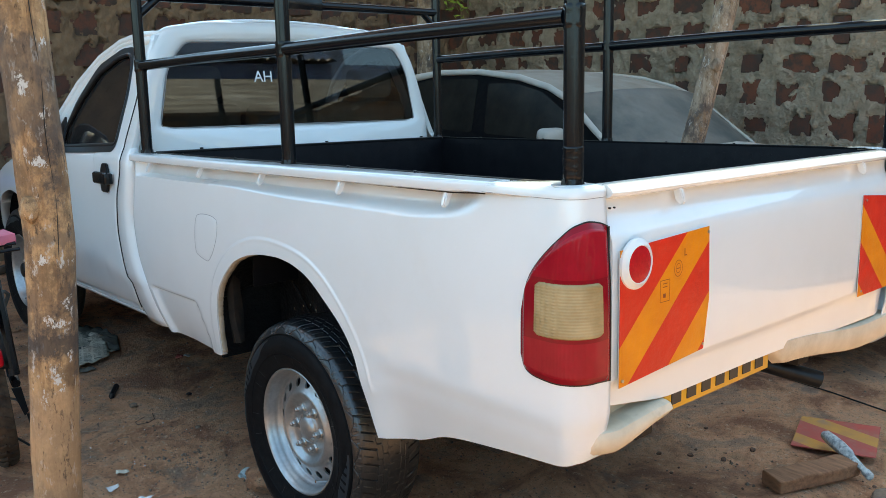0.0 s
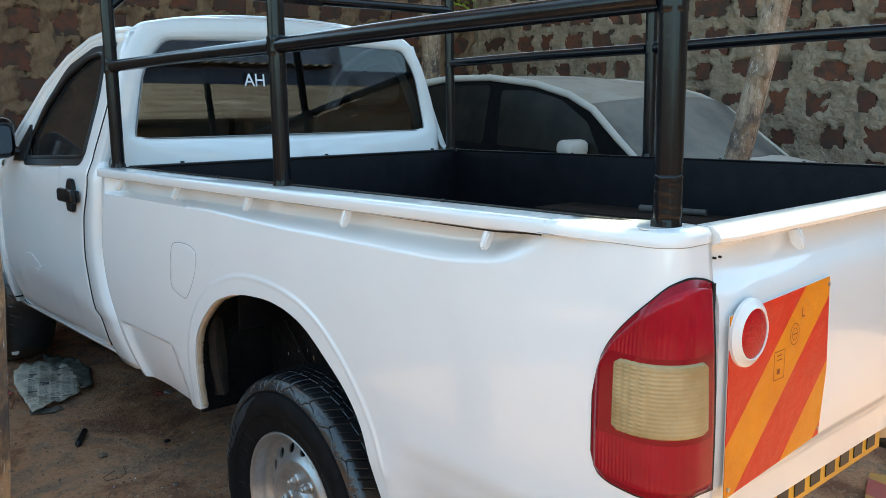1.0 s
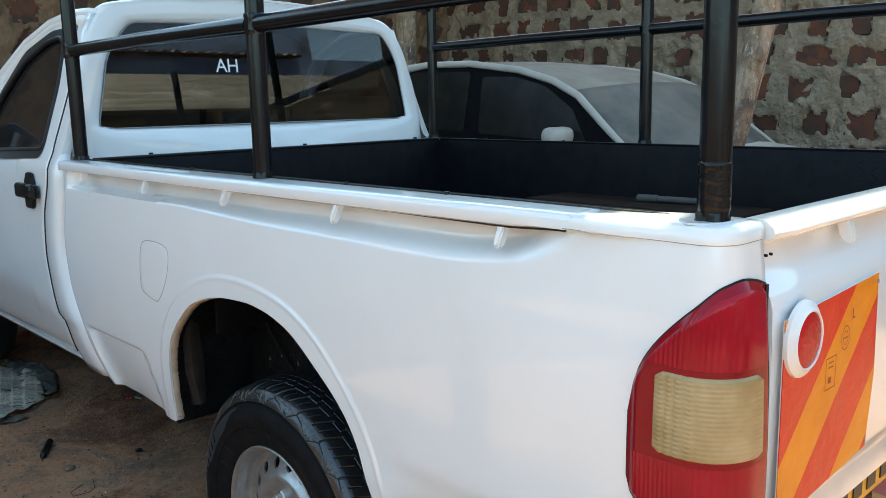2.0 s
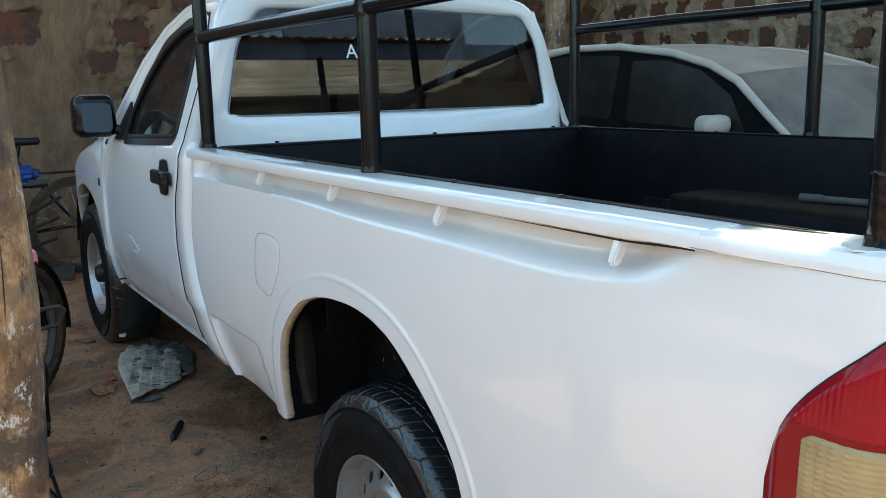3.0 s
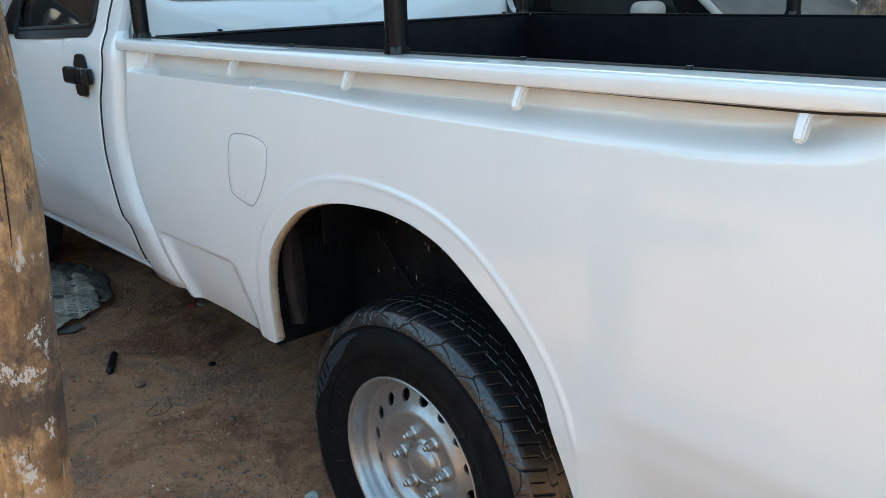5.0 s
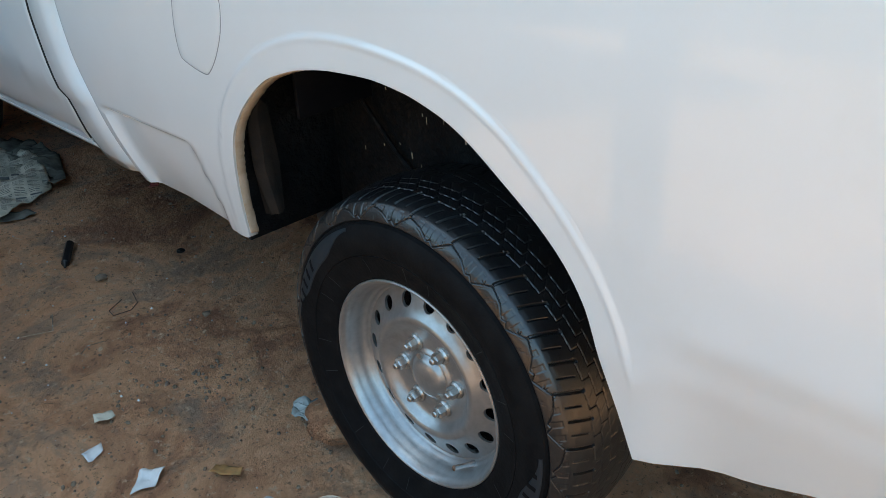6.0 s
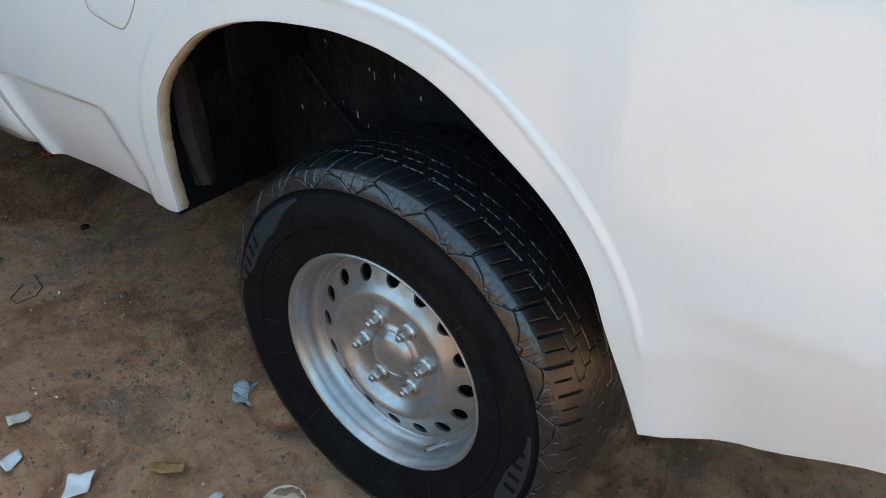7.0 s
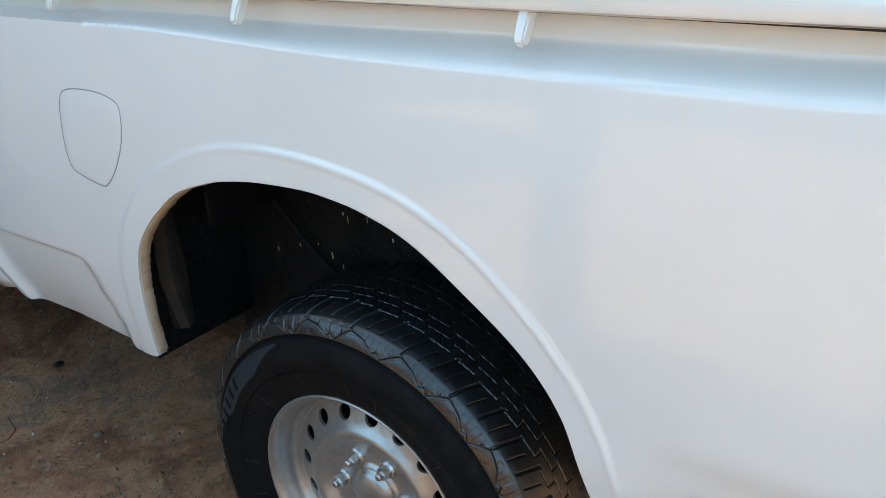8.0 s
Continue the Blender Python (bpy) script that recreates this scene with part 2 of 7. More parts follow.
    for x, y, z, w, h in splashes:
        k = nt.nodes.new("ShaderNodeVectorMath")
        k.operation = "SUBTRACT"
        nt.links.new(tc.outputs["Object"], k.inputs[0])
        k.inputs[1].default_value = (x, y, z)
        k2 = nt.nodes.new("ShaderNodeVectorMath")
        k2.operation = "MULTIPLY"
        nt.links.new(k.outputs[0], k2.inputs[0])
        k2.inputs[1].default_value = (1 / w, 1 / w, 1 / h)
        k3 = nt.nodes.new("ShaderNodeVectorMath")
        k3.operation = "LENGTH"
        nt.links.new(k2.outputs[0], k3.inputs[0])
        f = calc("ADD", calc("SUBTRACT", 0.40, k3.outputs["Value"]), calc("ADD", calc("MULTIPLY", calc("SUBTRACT", flaky, 0.5), 3.4), calc("MULTIPLY", calc("SUBTRACT", ragged, 0.5), 2.2)))
        c = mix_col(nt, ranged(f, 0.0, 0.12, 0.9), c, (0.66, 0.63, 0.58))
    c = over(55.0, 0.57, 0.64, (0.055, 0.034, 0.022), obj_coords(nt, (1, 1, 0.3)), 0.85)
    nt.links.new(c, b.inputs["Base Color"])
    b.inputs["Roughness"].default_value = 0.85
    n = bump(nt, tex_noise(nt, 26, 8, 0.7, long), 0.9, 0.012)
    nt.links.new(bump(nt, tex_noise(nt, 60, 8, 0.7, co), 0.6, 0.004, n), b.inputs["Normal"])
    return m


WOOD = pole_wood("weathered_pole_wood", ((0.15, 0.10, 0.065), (0.30, 0.215, 0.145), (0.40, 0.295, 0.205), (0.26, 0.18, 0.12)))
POLE_WOOD = pole_wood("limed_pole_wood", ((0.16, 0.085, 0.040), (0.40, 0.225, 0.100), (0.55, 0.335, 0.160), (0.34, 0.190, 0.088)), (
    (-1.584, 1.143, 1.308, 0.030, 0.022), (-1.537, 1.155, 1.212, 0.020, 0.030), (-1.590, 1.144, 1.066, 0.026, 0.024), (-1.539, 1.153, 1.063, 0.016, 0.022), (-1.610, 1.153, 0.958, 0.022, 0.028),
    (-1.540, 1.152, 0.950, 0.024, 0.030), (-1.590, 1.146, 0.908, 0.034, 0.020), (-1.556, 1.143, 0.895, 0.034, 0.022), (-1.575, 1.142, 0.745, 0.024, 0.046), (-1.615, 1.156, 0.705, 0.018, 0.046),
    (-1.538, 1.154, 0.800, 0.014, 0.040), (-1.560, 1.143, 1.42, 0.024, 0.03), (-1.600, 1.146, 1.50, 0.024, 0.05), (-1.545, 1.150, 1.60, 0.022, 0.03)),
    ((0.795, 0.885, (0.055, 0.045, 0.040), 0.85), (1.085, 1.150, (0.10, 0.075, 0.058), 0.6), (1.36, 1.62, (0.13, 0.095, 0.07), 0.6), (-0.2, 0.72, (0.50, 0.31, 0.165), 0.55)))
LIME = material("lime_splash", (0.50, 0.46, 0.40), 0.9, spread=(0.36, 0.30, 0.23), scale=60, bump_scale=90)
SAWN = material("sawn_timber", (0.31, 0.155, 0.078), 0.9, spread=(0.16, 0.078, 0.042), scale=14, stretch=(4, 0.6, 4), bump_scale=40, bump_strength=0.5)
IRON = material("corrugated_iron", (0.33, 0.32, 0.30), 0.5, metal=0.6, spread=(0.26, 0.21, 0.16), scale=4, big=((0.20, 0.10, 0.05), 1.5, 0.58, 0.8))
NEWS = material("old_newsprint", (0.60, 0.55, 0.44), 0.9, spread=(0.36, 0.33, 0.26), scale=20, bump_scale=12, bump_strength=0.4, bump_dist=0.01, big=((0.22, 0.20, 0.17), 6, 0.6, 0.8))
NEWS_DARK = material("dark_newsprint", (0.15, 0.145, 0.12), 0.9, spread=(0.07, 0.065, 0.055), scale=22, bump_scale=12, bump_strength=0.4, bump_dist=0.01)
NEWS_INK = material("news_ink", (0.07, 0.075, 0.078), 0.9, spread=(0.15, 0.15, 0.14), scale=90)
PAPER = material("white_paper_scrap", (0.70, 0.69, 0.68), 0.85, spread=(0.6, 0.59, 0.57), scale=30)
PLASTIC_BAG = material("clear_crumpled_plastic", (0.55, 0.62, 0.60), 0.2, transmission=0.4, spread=(0.48, 0.52, 0.5), scale=30)
BLUE_BAG = material("blue_plastic_bag", (0.006, 0.055, 0.26), 0.5, spread=(0.004, 0.04, 0.19), scale=30, bump_scale=40)
PINK = material("pink_carton", (0.62, 0.17, 0.23), 0.7, spread=(0.55, 0.14, 0.2), scale=20)
LEAF = material("sunlit_leaf", (0.16, 0.30, 0.03), 0.5, spread=(0.30, 0.36, 0.05), scale=30)
DRY_LEAF = material("dry_leaf", (0.40, 0.20, 0.07), 0.8, spread=(0.22, 0.13, 0.05), scale=60)
STONE = material("pebble", (0.22, 0.16, 0.11), 0.95, spread=(0.14, 0.10, 0.075), scale=60)
CLOD = material("broken_earth", (0.16, 0.085, 0.052), 0.95, spread=(0.09, 0.05, 0.033), scale=50, bump_scale=120, bump_strength=0.8)
ALU = material("dented_can_foil", (0.60, 0.65, 0.65), 0.45, spread=(0.16, 0.19, 0.21), scale=70, bump_scale=50, bump_strength=0.5)
BULB = material("spoke_chrome", (0.6, 0.6, 0.6), 0.25, metal=1.0)


def glass(name, tint, rough=0.02, ior=1.26):
    m = bpy.data.materials.new(name)
    m.use_nodes = True
    nt = m.node_tree
    b = nt.nodes["Principled BSDF"]
    b.inputs["Base Color"].default_value = (*tint, 1)
    b.inputs["Transmission Weight"].default_value, b.inputs["Roughness"].default_value, b.inputs["IOR"].default_value = 1.0, rough, ior
    return m


GLASS = glass("tinted_glass", (0.13, 0.135, 0.145), 0.0, 1.5)
DOOR_GLASS = material("dark_door_glass", (0.012, 0.012, 0.013), 0.04, spread=(0.018, 0.016, 0.014), scale=3, spec=0.32)
SEAM = material("panel_seam", (0.30, 0.30, 0.31), 0.6, spread=(0.22, 0.22, 0.22), scale=40)
MIRROR = material("mirror_glass", (0.75, 0.78, 0.82), 0.03, metal=1.0)
DUST_GLASS = material("dusty_windscreen", (0.16, 0.145, 0.12), 0.6, spread=(0.22, 0.20, 0.165), scale=3, big=((0.095, 0.098, 0.088), 1.0, 0.50, 0.62), spec=0.3)
DARK_GLASS = material("dark_side_glass", (0.011, 0.011, 0.010), 0.2, spread=(0.024, 0.022, 0.018), scale=5, spec=0.10)


def dirt_material():
    m = bpy.data.materials.new("packed_earth")
    m.use_nodes = True
    nt = m.node_tree
    b = nt.nodes["Principled BSDF"]
    co = obj_coords(nt)
    c = ramp_mix(nt, tex_noise(nt, 2.4, 10, 0.68, co, 0.6), [(0.40, (0.400, 0.180, 0.095)), (0.465, (0.670, 0.334, 0.178)), (0.53, (0.840, 0.461, 0.254)), (0.60, (0.580, 0.345, 0.217))])
    f = nt.nodes.new("ShaderNodeMapRange")
    f.inputs[1].default_value, f.inputs[2].default_value = 0.53, 0.66
    nt.links.new(tex_noise(nt, 4.5, 8, 0.7, co), f.inputs[0])
    c = mix_col(nt, f.outputs[0], c, (0.400, 0.260, 0.175))
    f2 = nt.nodes.new("ShaderNodeMapRange")
    f2.inputs[1].default_value, f2.inputs[2].default_value = 0.58, 0.66
    nt.links.new(tex_noise(nt, 38, 6, 0.7, co), f2.inputs[0])
    c = mix_col(nt, f2.outputs[0], c, (0.800, 0.551, 0.350))
    f4 = nt.nodes.new("ShaderNodeMapRange")
    f4.inputs[1].default_value, f4.inputs[2].default_value, f4.inputs[4].default_value = 0.57, 0.63, 0.75
    nt.links.new(tex_noise(nt, 62, 6, 0.75, co), f4.inputs[0])
    c = mix_col(nt, f4.outputs[0], c, (0.170, 0.085, 0.042))
    f3 = nt.nodes.new("ShaderNodeMapRange")
    f3.inputs[1].default_value, f3.inputs[2].default_value = 0.60, 0.72
    nt.links.new(tex_noise(nt, 1.3, 6, 0.7, co), f3.inputs[0])
    c = mix_col(nt, f3.outputs[0], c, (0.270, 0.159, 0.090))
    nt.links.new(c, b.inputs["Base Color"])
    b.inputs["Roughness"].default_value = 0.93
    n = bump(nt, tex_noise(nt, 14, 10, 0.75, co), 1.0, 0.09)
    nt.links.new(bump(nt, tex_noise(nt, 85, 8, 0.75, co), 1.0, 0.025, n), b.inputs["Normal"])
    return m


DIRT = dirt_material()


# ---- building helpers ----
def link(name, bm, mat, parent=None, label="", sharp=35.0):
    bmesh.ops.recalc_face_normals(bm, faces=bm.faces)
    lim = math.radians(sharp)
    for e in bm.edges:
        e.smooth = not (len(e.link_faces) == 2 and e.calc_face_angle(0.0) > lim)
    for f in bm.faces:
        f.smooth = True
    me = bpy.data.meshes.new(name)
    bm.to_mesh(me)
    bm.free()
    me.materials.append(mat)
    ob = new(name, me)
    if parent is not None:
        ob.parent = parent
    if label:
        ob["label"] = label
    return ob


def part(name, bm, mat, parent, label="", sharp=35.0):
    return link(name, bm, mat, parent, label, sharp)


def thing(name, bm, mat, label, category, group="", kind=""):
    return tagged(link(name, bm, mat), label, category, group, kind)


def empty(name, label, category, m=None, group="", kind=""):
    ob = new(name)
    ob.empty_display_size = 0.1
    if m is not None:
        ob.matrix_world = m
    return tagged(ob, label, category, group, kind)


def solid(ob, thickness, offset=-1.0):
    md = ob.modifiers.new("thickness", "SOLIDIFY")
    md.thickness, md.offset = thickness, offset
    return ob


def box(bm, lo, hi, bevel=0.0, seg=2, m=None):
    made = bmesh.ops.create_cube(bm, size=1.0)["verts"]
    lo, hi = Vector(lo), Vector(hi)
    for v in made:
        v.co = Vector([(lo[i] + hi[i]) / 2 + v.co[i] * (hi[i] - lo[i]) for i in range(3)])
    if bevel:
        edges = list({e for v in made for e in v.link_edges})
        res = bmesh.ops.bevel(bm, geom=edges, offset=bevel, segments=seg, profile=0.5, affect="EDGES")
        made = list({v for f in res["faces"] for v in f.verts} | {v for v in made if v.is_valid})
    if m is not None:
        bmesh.ops.transform(bm, matrix=m, verts=list({v for v in made if v.is_valid}))
    return bm


def new_box(lo, hi, bevel=0.0, seg=2, m=None):
    return box(bmesh.new(), lo, hi, bevel, seg, m)


def tube(bm, pts, r, n=12, cap=True, wobble=0.0):
    """A round bar along pts; r: one radius or one for each point."""
    pts = [Vector(p) for p in pts]
    rs = r if isinstance(r, (list, tuple)) else [r] * len(pts)
    rings, ref = [], None
    for i, p in enumerate(pts):
        d = (pts[min(i + 1, len(pts) - 1)] - pts[max(i - 1, 0)]).normalized()
        if ref is None:
            ref = d.orthogonal().normalized()
        a = (ref - d * ref.dot(d)).normalized()
        ref = a
        b = d.cross(a)
        rings.append([bm.verts.new(p + (a * math.cos(2 * math.pi * k / n) + b * math.sin(2 * math.pi * k / n)) * rs[i] *
                      (1 + wobble * noise.noise((p + a * math.cos(2 * math.pi * k / n) * 0.3 + b * math.sin(2 * math.pi * k / n) * 0.3) * 6)))
                      for k in range(n)])
    for i in range(len(rings) - 1):
        for k in range(n):
            bm.faces.new((rings[i][k], rings[i][(k + 1) % n], rings[i + 1][(k + 1) % n], rings[i + 1][k]))
    if cap:
        bm.faces.new(list(reversed(rings[0])))
        bm.faces.new(rings[-1])
    return bm


def sheet(bm, cols):
    """A surface through columns of points."""
    vs = [[bm.verts.new(p) for p in c] for c in cols]
    for i in range(len(vs) - 1):
        for j in range(len(vs[i]) - 1):
            bm.faces.new((vs[i][j], vs[i + 1][j], vs[i + 1][j + 1], vs[i][j + 1]))
    return vs


def slab(bm, outline, direction):
    """A flat plate: the outline pushed along direction."""
    d = Vector(direction)
    a = [bm.verts.new(Vector(p)) for p in outline]
    b = [bm.verts.new(Vector(p) + d) for p in outline]
    bm.faces.new(a)
    bm.faces.new(list(reversed(b)))
    for i in range(len(a)):
        j = (i + 1) % len(a)
        bm.faces.new((a[i], b[i], b[j], a[j]))
    return bm


def lathe(bm, profile, n=48, axis="x", closed=False):
    """profile: rows of (radius, height along the axis)."""
    rings = []
    for r, h in profile:
        ring = []
        for k in range(n):
            a = 2 * math.pi * k / n
            c, s = r * math.cos(a), r * math.sin(a)
            ring.append(bm.verts.new((h, c, s) if axis == "x" else (c, s, h)))
        rings.append(ring)
    pairs = list(zip(rings, rings[1:])) + ([(rings[-1], rings[0])] if closed else [])
    for p, q in pairs:
        for k in range(n):
            bm.faces.new((p[k], p[(k + 1) % n], q[(k + 1) % n], q[k]))
    return rings


def smooth01(a, b, v):
    t = min(1.0, max(0.0, (v - a) / (b - a)))
    return t * t * (3 - 2 * t)


def curve_at(pts, u):
    """Piecewise cubic through (u, v) rows, rising u."""
    if u <= pts[0][0]:
        return pts[0][1]
    if u >= pts[-1][0]:
        return pts[-1][1]
    for i in range(len(pts) - 1):
        if pts[i][0] <= u <= pts[i + 1][0]:
            break

    def slope(k):
        if k in (0, len(pts) - 1):
            j = min(k, len(pts) - 2)
            return (pts[j + 1][1] - pts[j][1]) / (pts[j + 1][0] - pts[j][0])
        s0 = (pts[k][1] - pts[k - 1][1]) / (pts[k][0] - pts[k - 1][0])
        s1 = (pts[k + 1][1] - pts[k][1]) / (pts[k + 1][0] - pts[k][0])
        return 0.0 if s0 * s1 <= 0 else 2 * s0 * s1 / (s0 + s1)
    h = pts[i + 1][0] - pts[i][0]
    t = (u - pts[i][0]) / h
    return ((2 * t**3 - 3 * t**2 + 1) * pts[i][1] + (t**3 - 2 * t**2 + t) * h * slope(i)
            + (-2 * t**3 + 3 * t**2) * pts[i + 1][1] + (t**3 - t**2) * h * slope(i + 1))


def spaced(a, b, step):
    n = max(1, int(math.ceil(abs(b - a) / step)))
    return [a + (b - a) * i / n for i in range(n + 1)]


def at_body(x, y, z):
    """A place given in the truck's own axes, in the world."""
    return RAKE @ Vector((x, y, z))


# ---- the pickup ----
CX = 0.03                         # the middle of the truck
pickup = empty("pickup_truck", "white single-cab pickup truck with black steel cargo cage, parked on earth", "pickup truck", RAKE)


BED_CX = 0.045                    # the middle of its bed, a little wider on the right


def mx(x, side):
    """x of the bed's left side, or its mirror on the right."""
    return x if side < 0 else 2 * BED_CX - x


def cab_x(x, side):
    """x of the cab's left side, or its mirror on the right."""
    return x if side < 0 else 2 * CX - x


ARCH = [(0.737, 0.397), (0.754, 0.453), (0.78, 0.53), (0.816, 0.63), (0.867, 0.698), (0.956, 0.769), (1.043, 0.826), (1.087, 0.844), (1.156, 0.861), (1.231, 0.868), (1.313, 0.865), (1.403, 0.853), (1.457, 0.838), (1.512, 0.817), (1.583, 0.766), (1.628, 0.722), (1.658, 0.681), (1.677, 0.627), (1.69, 0.556), (1.698, 0.48), (1.701, 0.437)]
FLARE = [(0.7, 0.43), (0.716, 0.496), (0.732, 0.545), (0.75, 0.606), (0.783, 0.67), (0.832, 0.737), (0.888, 0.79), (0.948, 0.842), (1.001, 0.869), (1.053, 0.892), (1.15, 0.913), (1.201, 0.919), (1.278, 0.923), (1.363, 0.919), (1.458, 0.898), (1.534, 0.867), (1.603, 0.821), (1.668, 0.754), (1.704, 0.696), (1.738, 0.59), (1.746, 0.43)]
ARCH_0, ARCH_1 = ARCH[0][0], ARCH[-1][0]
BED_FRONT, RAIL_Z = 2.40, 1.158


def bed_bottom(y):
    if y < ARCH_0:
        return curve_at([(0.0, 0.537), (0.03, 0.531), (0.25, 0.507), (0.456, 0.477), (0.60, 0.423), (ARCH_0, 0.397)], y)
    if y <= ARCH_1:
        return curve_at(ARCH, y)
    return curve_at([(ARCH_1, 0.437), (1.712, 0.432), (1.76, 0.428), (1.9, 0.424), (2.40, 0.420)], y)


def front_edge(z):
    """The bed's front end, swept back towards the sill."""
    return curve_at([(0.42, 2.235), (0.484, 2.265), (0.596, 2.318), (0.755, 2.395), (0.90, 2.418), (1.05, 2.40), (1.2, 2.40)], z)


FLARE_LINE = [(y, curve_at(FLARE, y)) for y in [0.70 + 1.046 * i / 90 for i in range(91)]]
for _ in range(12):
    FLARE_LINE = [p if not 0.80 < p[0] < 1.62 else (p[0], 0.5 * p[1] + 0.25 * (FLARE_LINE[i - 1][1] + FLARE_LINE[i + 1][1])) for i, p in enumerate(FLARE_LINE)]


def flare_distance(y, z):
    """Signed distance to the outer line of the wheel arch flare: inside is negative."""
    best = 9.0
    for (a, b), (c, d) in zip(FLARE_LINE, FLARE_LINE[1:]):
        ey, ez = c - a, d - b
        t = min(1.0, max(0.0, ((y - a) * ey + (z - b) * ez) / (ey * ey + ez * ez)))
        best = min(best, (y - a - ey * t) ** 2 + (z - b - ez * t) ** 2)
    return math.sqrt(best) * (-1 if z < curve_at(FLARE, y) else 1)


def bed_offset(y, z):
    """How far the skin of the bed's side stands out from x = -0.85."""
    low = 0.0175 if z > 0.8 else 0.002 + 0.0155 * smooth01(0.9, 1.5, y)
    o = 0.003 - low * ((z - 0.80) / 0.3) ** 2
    if z < 0.62:
        o -= 0.026 * ((0.62 - z) / 0.2) ** 2 * smooth01(1.66, 2.1, y)
        o -= 0.085 * max(0.0, 0.58 - z) * smooth01(0.60, 0.53, z) * (1 - smooth01(0.7, 1.0, y))
    o -= 0.16 * max(0.0, 0.655 - z) * smooth01(0.665, 0.60, z) * (1 - smooth01(0.62, 0.74, y))
    # flared lip of the wheel arch
    if 0.70 < y < 1.745:
        d = flare_distance(y, z)
        o += (0.0022 * (1 - smooth01(-0.009, 0.003, d)) + (0.0013 - 0.0006 * smooth01(1.2, 1.5, y)) * math.exp(-((d + 0.009) / 0.0055) ** 2)) * smooth01(0.46, 0.56, z + (0.2 if y > 1.2 else 0.0))
    elif 1.745 <= y < 1.765:
        o += 0.0022 * (1 - smooth01(1.745, 1.765, y)) * (1 - smooth01(0.42, 0.55, z))
    # pressed sill panel ahead of the wheel
    edge = 1.79 + 0.45 * max(0.0, z - 0.48)
    o -= 0.017 * smooth01(0.624, 0.604, z) * smooth01(edge, edge + 0.03, y) * (1 - smooth01(2.30, 2.335, y))
    # trough under the rail
    zg = curve_at([(0.27, 1.135), (0.345, 1.087), (0.414, 1.067), (0.567, 1.055), (1.1, 1.056), (1.65, 1.071), (2.4, 1.069)], y)
    depth = 0.042 * smooth01(0.25, 0.42, y) * (1 - smooth01(2.30, 2.36, y))
    o -= depth * smooth01(zg, zg + 0.038 - 0.029 * smooth01(0.9, 2.0, y), z)
    # rounded front edge
    o -= 0.03 * smooth01(BED_FRONT - 0.035, BED_FRONT, y) ** 2
    return o


def corner_path(s):
    """Base point and outward direction along the skin: s is y on the side; below 0.07 it turns round the rear corner."""
    if s >= 0.07:
        return (-0.85, s), (-1.0, 0.0)
    arc = 0.5 * math.pi * 0.065
    d = 0.07 - s
    if d < arc:
        a = d / 0.065
        return (-0.785 - 0.065 * math.cos(a), 0.07 - 0.065 * math.sin(a)), (-math.cos(a), -math.sin(a))
    return (-0.785 + (d - arc), 0.005), (0.0, -1.0)


S_END = 0.07 - 0.5 * math.pi * 0.065 - 0.056


def skin_point(s, z, extra, side):
    (bx, by), (nx, ny) = corner_path(s)
    o = bed_offset(max(s, 0.0), z) + extra
    return Vector((mx(bx + nx * o, side), by + ny * o, z))


def lamp_top(s):
    return curve_at([(S_END, 1.068), (-0.06, 1.078), (-0.02, 1.084), (0.016, 1.076), (0.061, 1.043), (0.095, 1.011), (0.122, 0.979), (0.140, 0.948), (0.150, 0.915), (0.155, 0.875)], s)


def lamp_bottom(s):
    return curve_at([(S_END, 0.724), (-0.03, 0.729), (0.06, 0.731), (0.11, 0.735), (0.136, 0.743), (0.149, 0.757), (0.155, 0.782)], s)


def bed_side(side):
    bm = bmesh.new()
    ys = sorted(set([round(v, 4) for v in spaced(S_END, 0.07, 0.012) + spaced(0.07, ARCH_0, 0.03) + spaced(ARCH_1, 1.78, 0.008) + spaced(1.78, BED_FRONT - 0.04, 0.025)
                     + spaced(BED_FRONT - 0.04, BED_FRONT, 0.008) + spaced(ARCH_0, 0.80, 0.006) + spaced(0.80, 1.64, 0.006) + spaced(1.64, ARCH_1, 0.0025)]))
    cols = []
    for y in ys:
        z0 = bed_bottom(max(y, 0.0))
        zs = [z0 + (1.142 - z0) * (i / 140) for i in range(141)]
        lip = skin_point(y, z0, -0.02, side)
        col = [lip] + [skin_point(y, z, 0.0, side) for z in zs]
        if y > 2.0:
            for v in col:
                v.y = 2.0 + (v.y - 2.0) * (front_edge(v.z) - 2.0) / (BED_FRONT - 2.0)
        cols.append(col)
    sheet(bm, cols)
    ob = part("bed_side", bm, PAINT, pickup, "white painted bed side panel with flared wheel arch")
    return solid(ob, 0.004, 0.0)


def cap_inset(s):
    """The cap lies flush with the skin and runs out to the rail."""
    return 0.0175 * (1 - smooth01(0.14, 0.285, s))


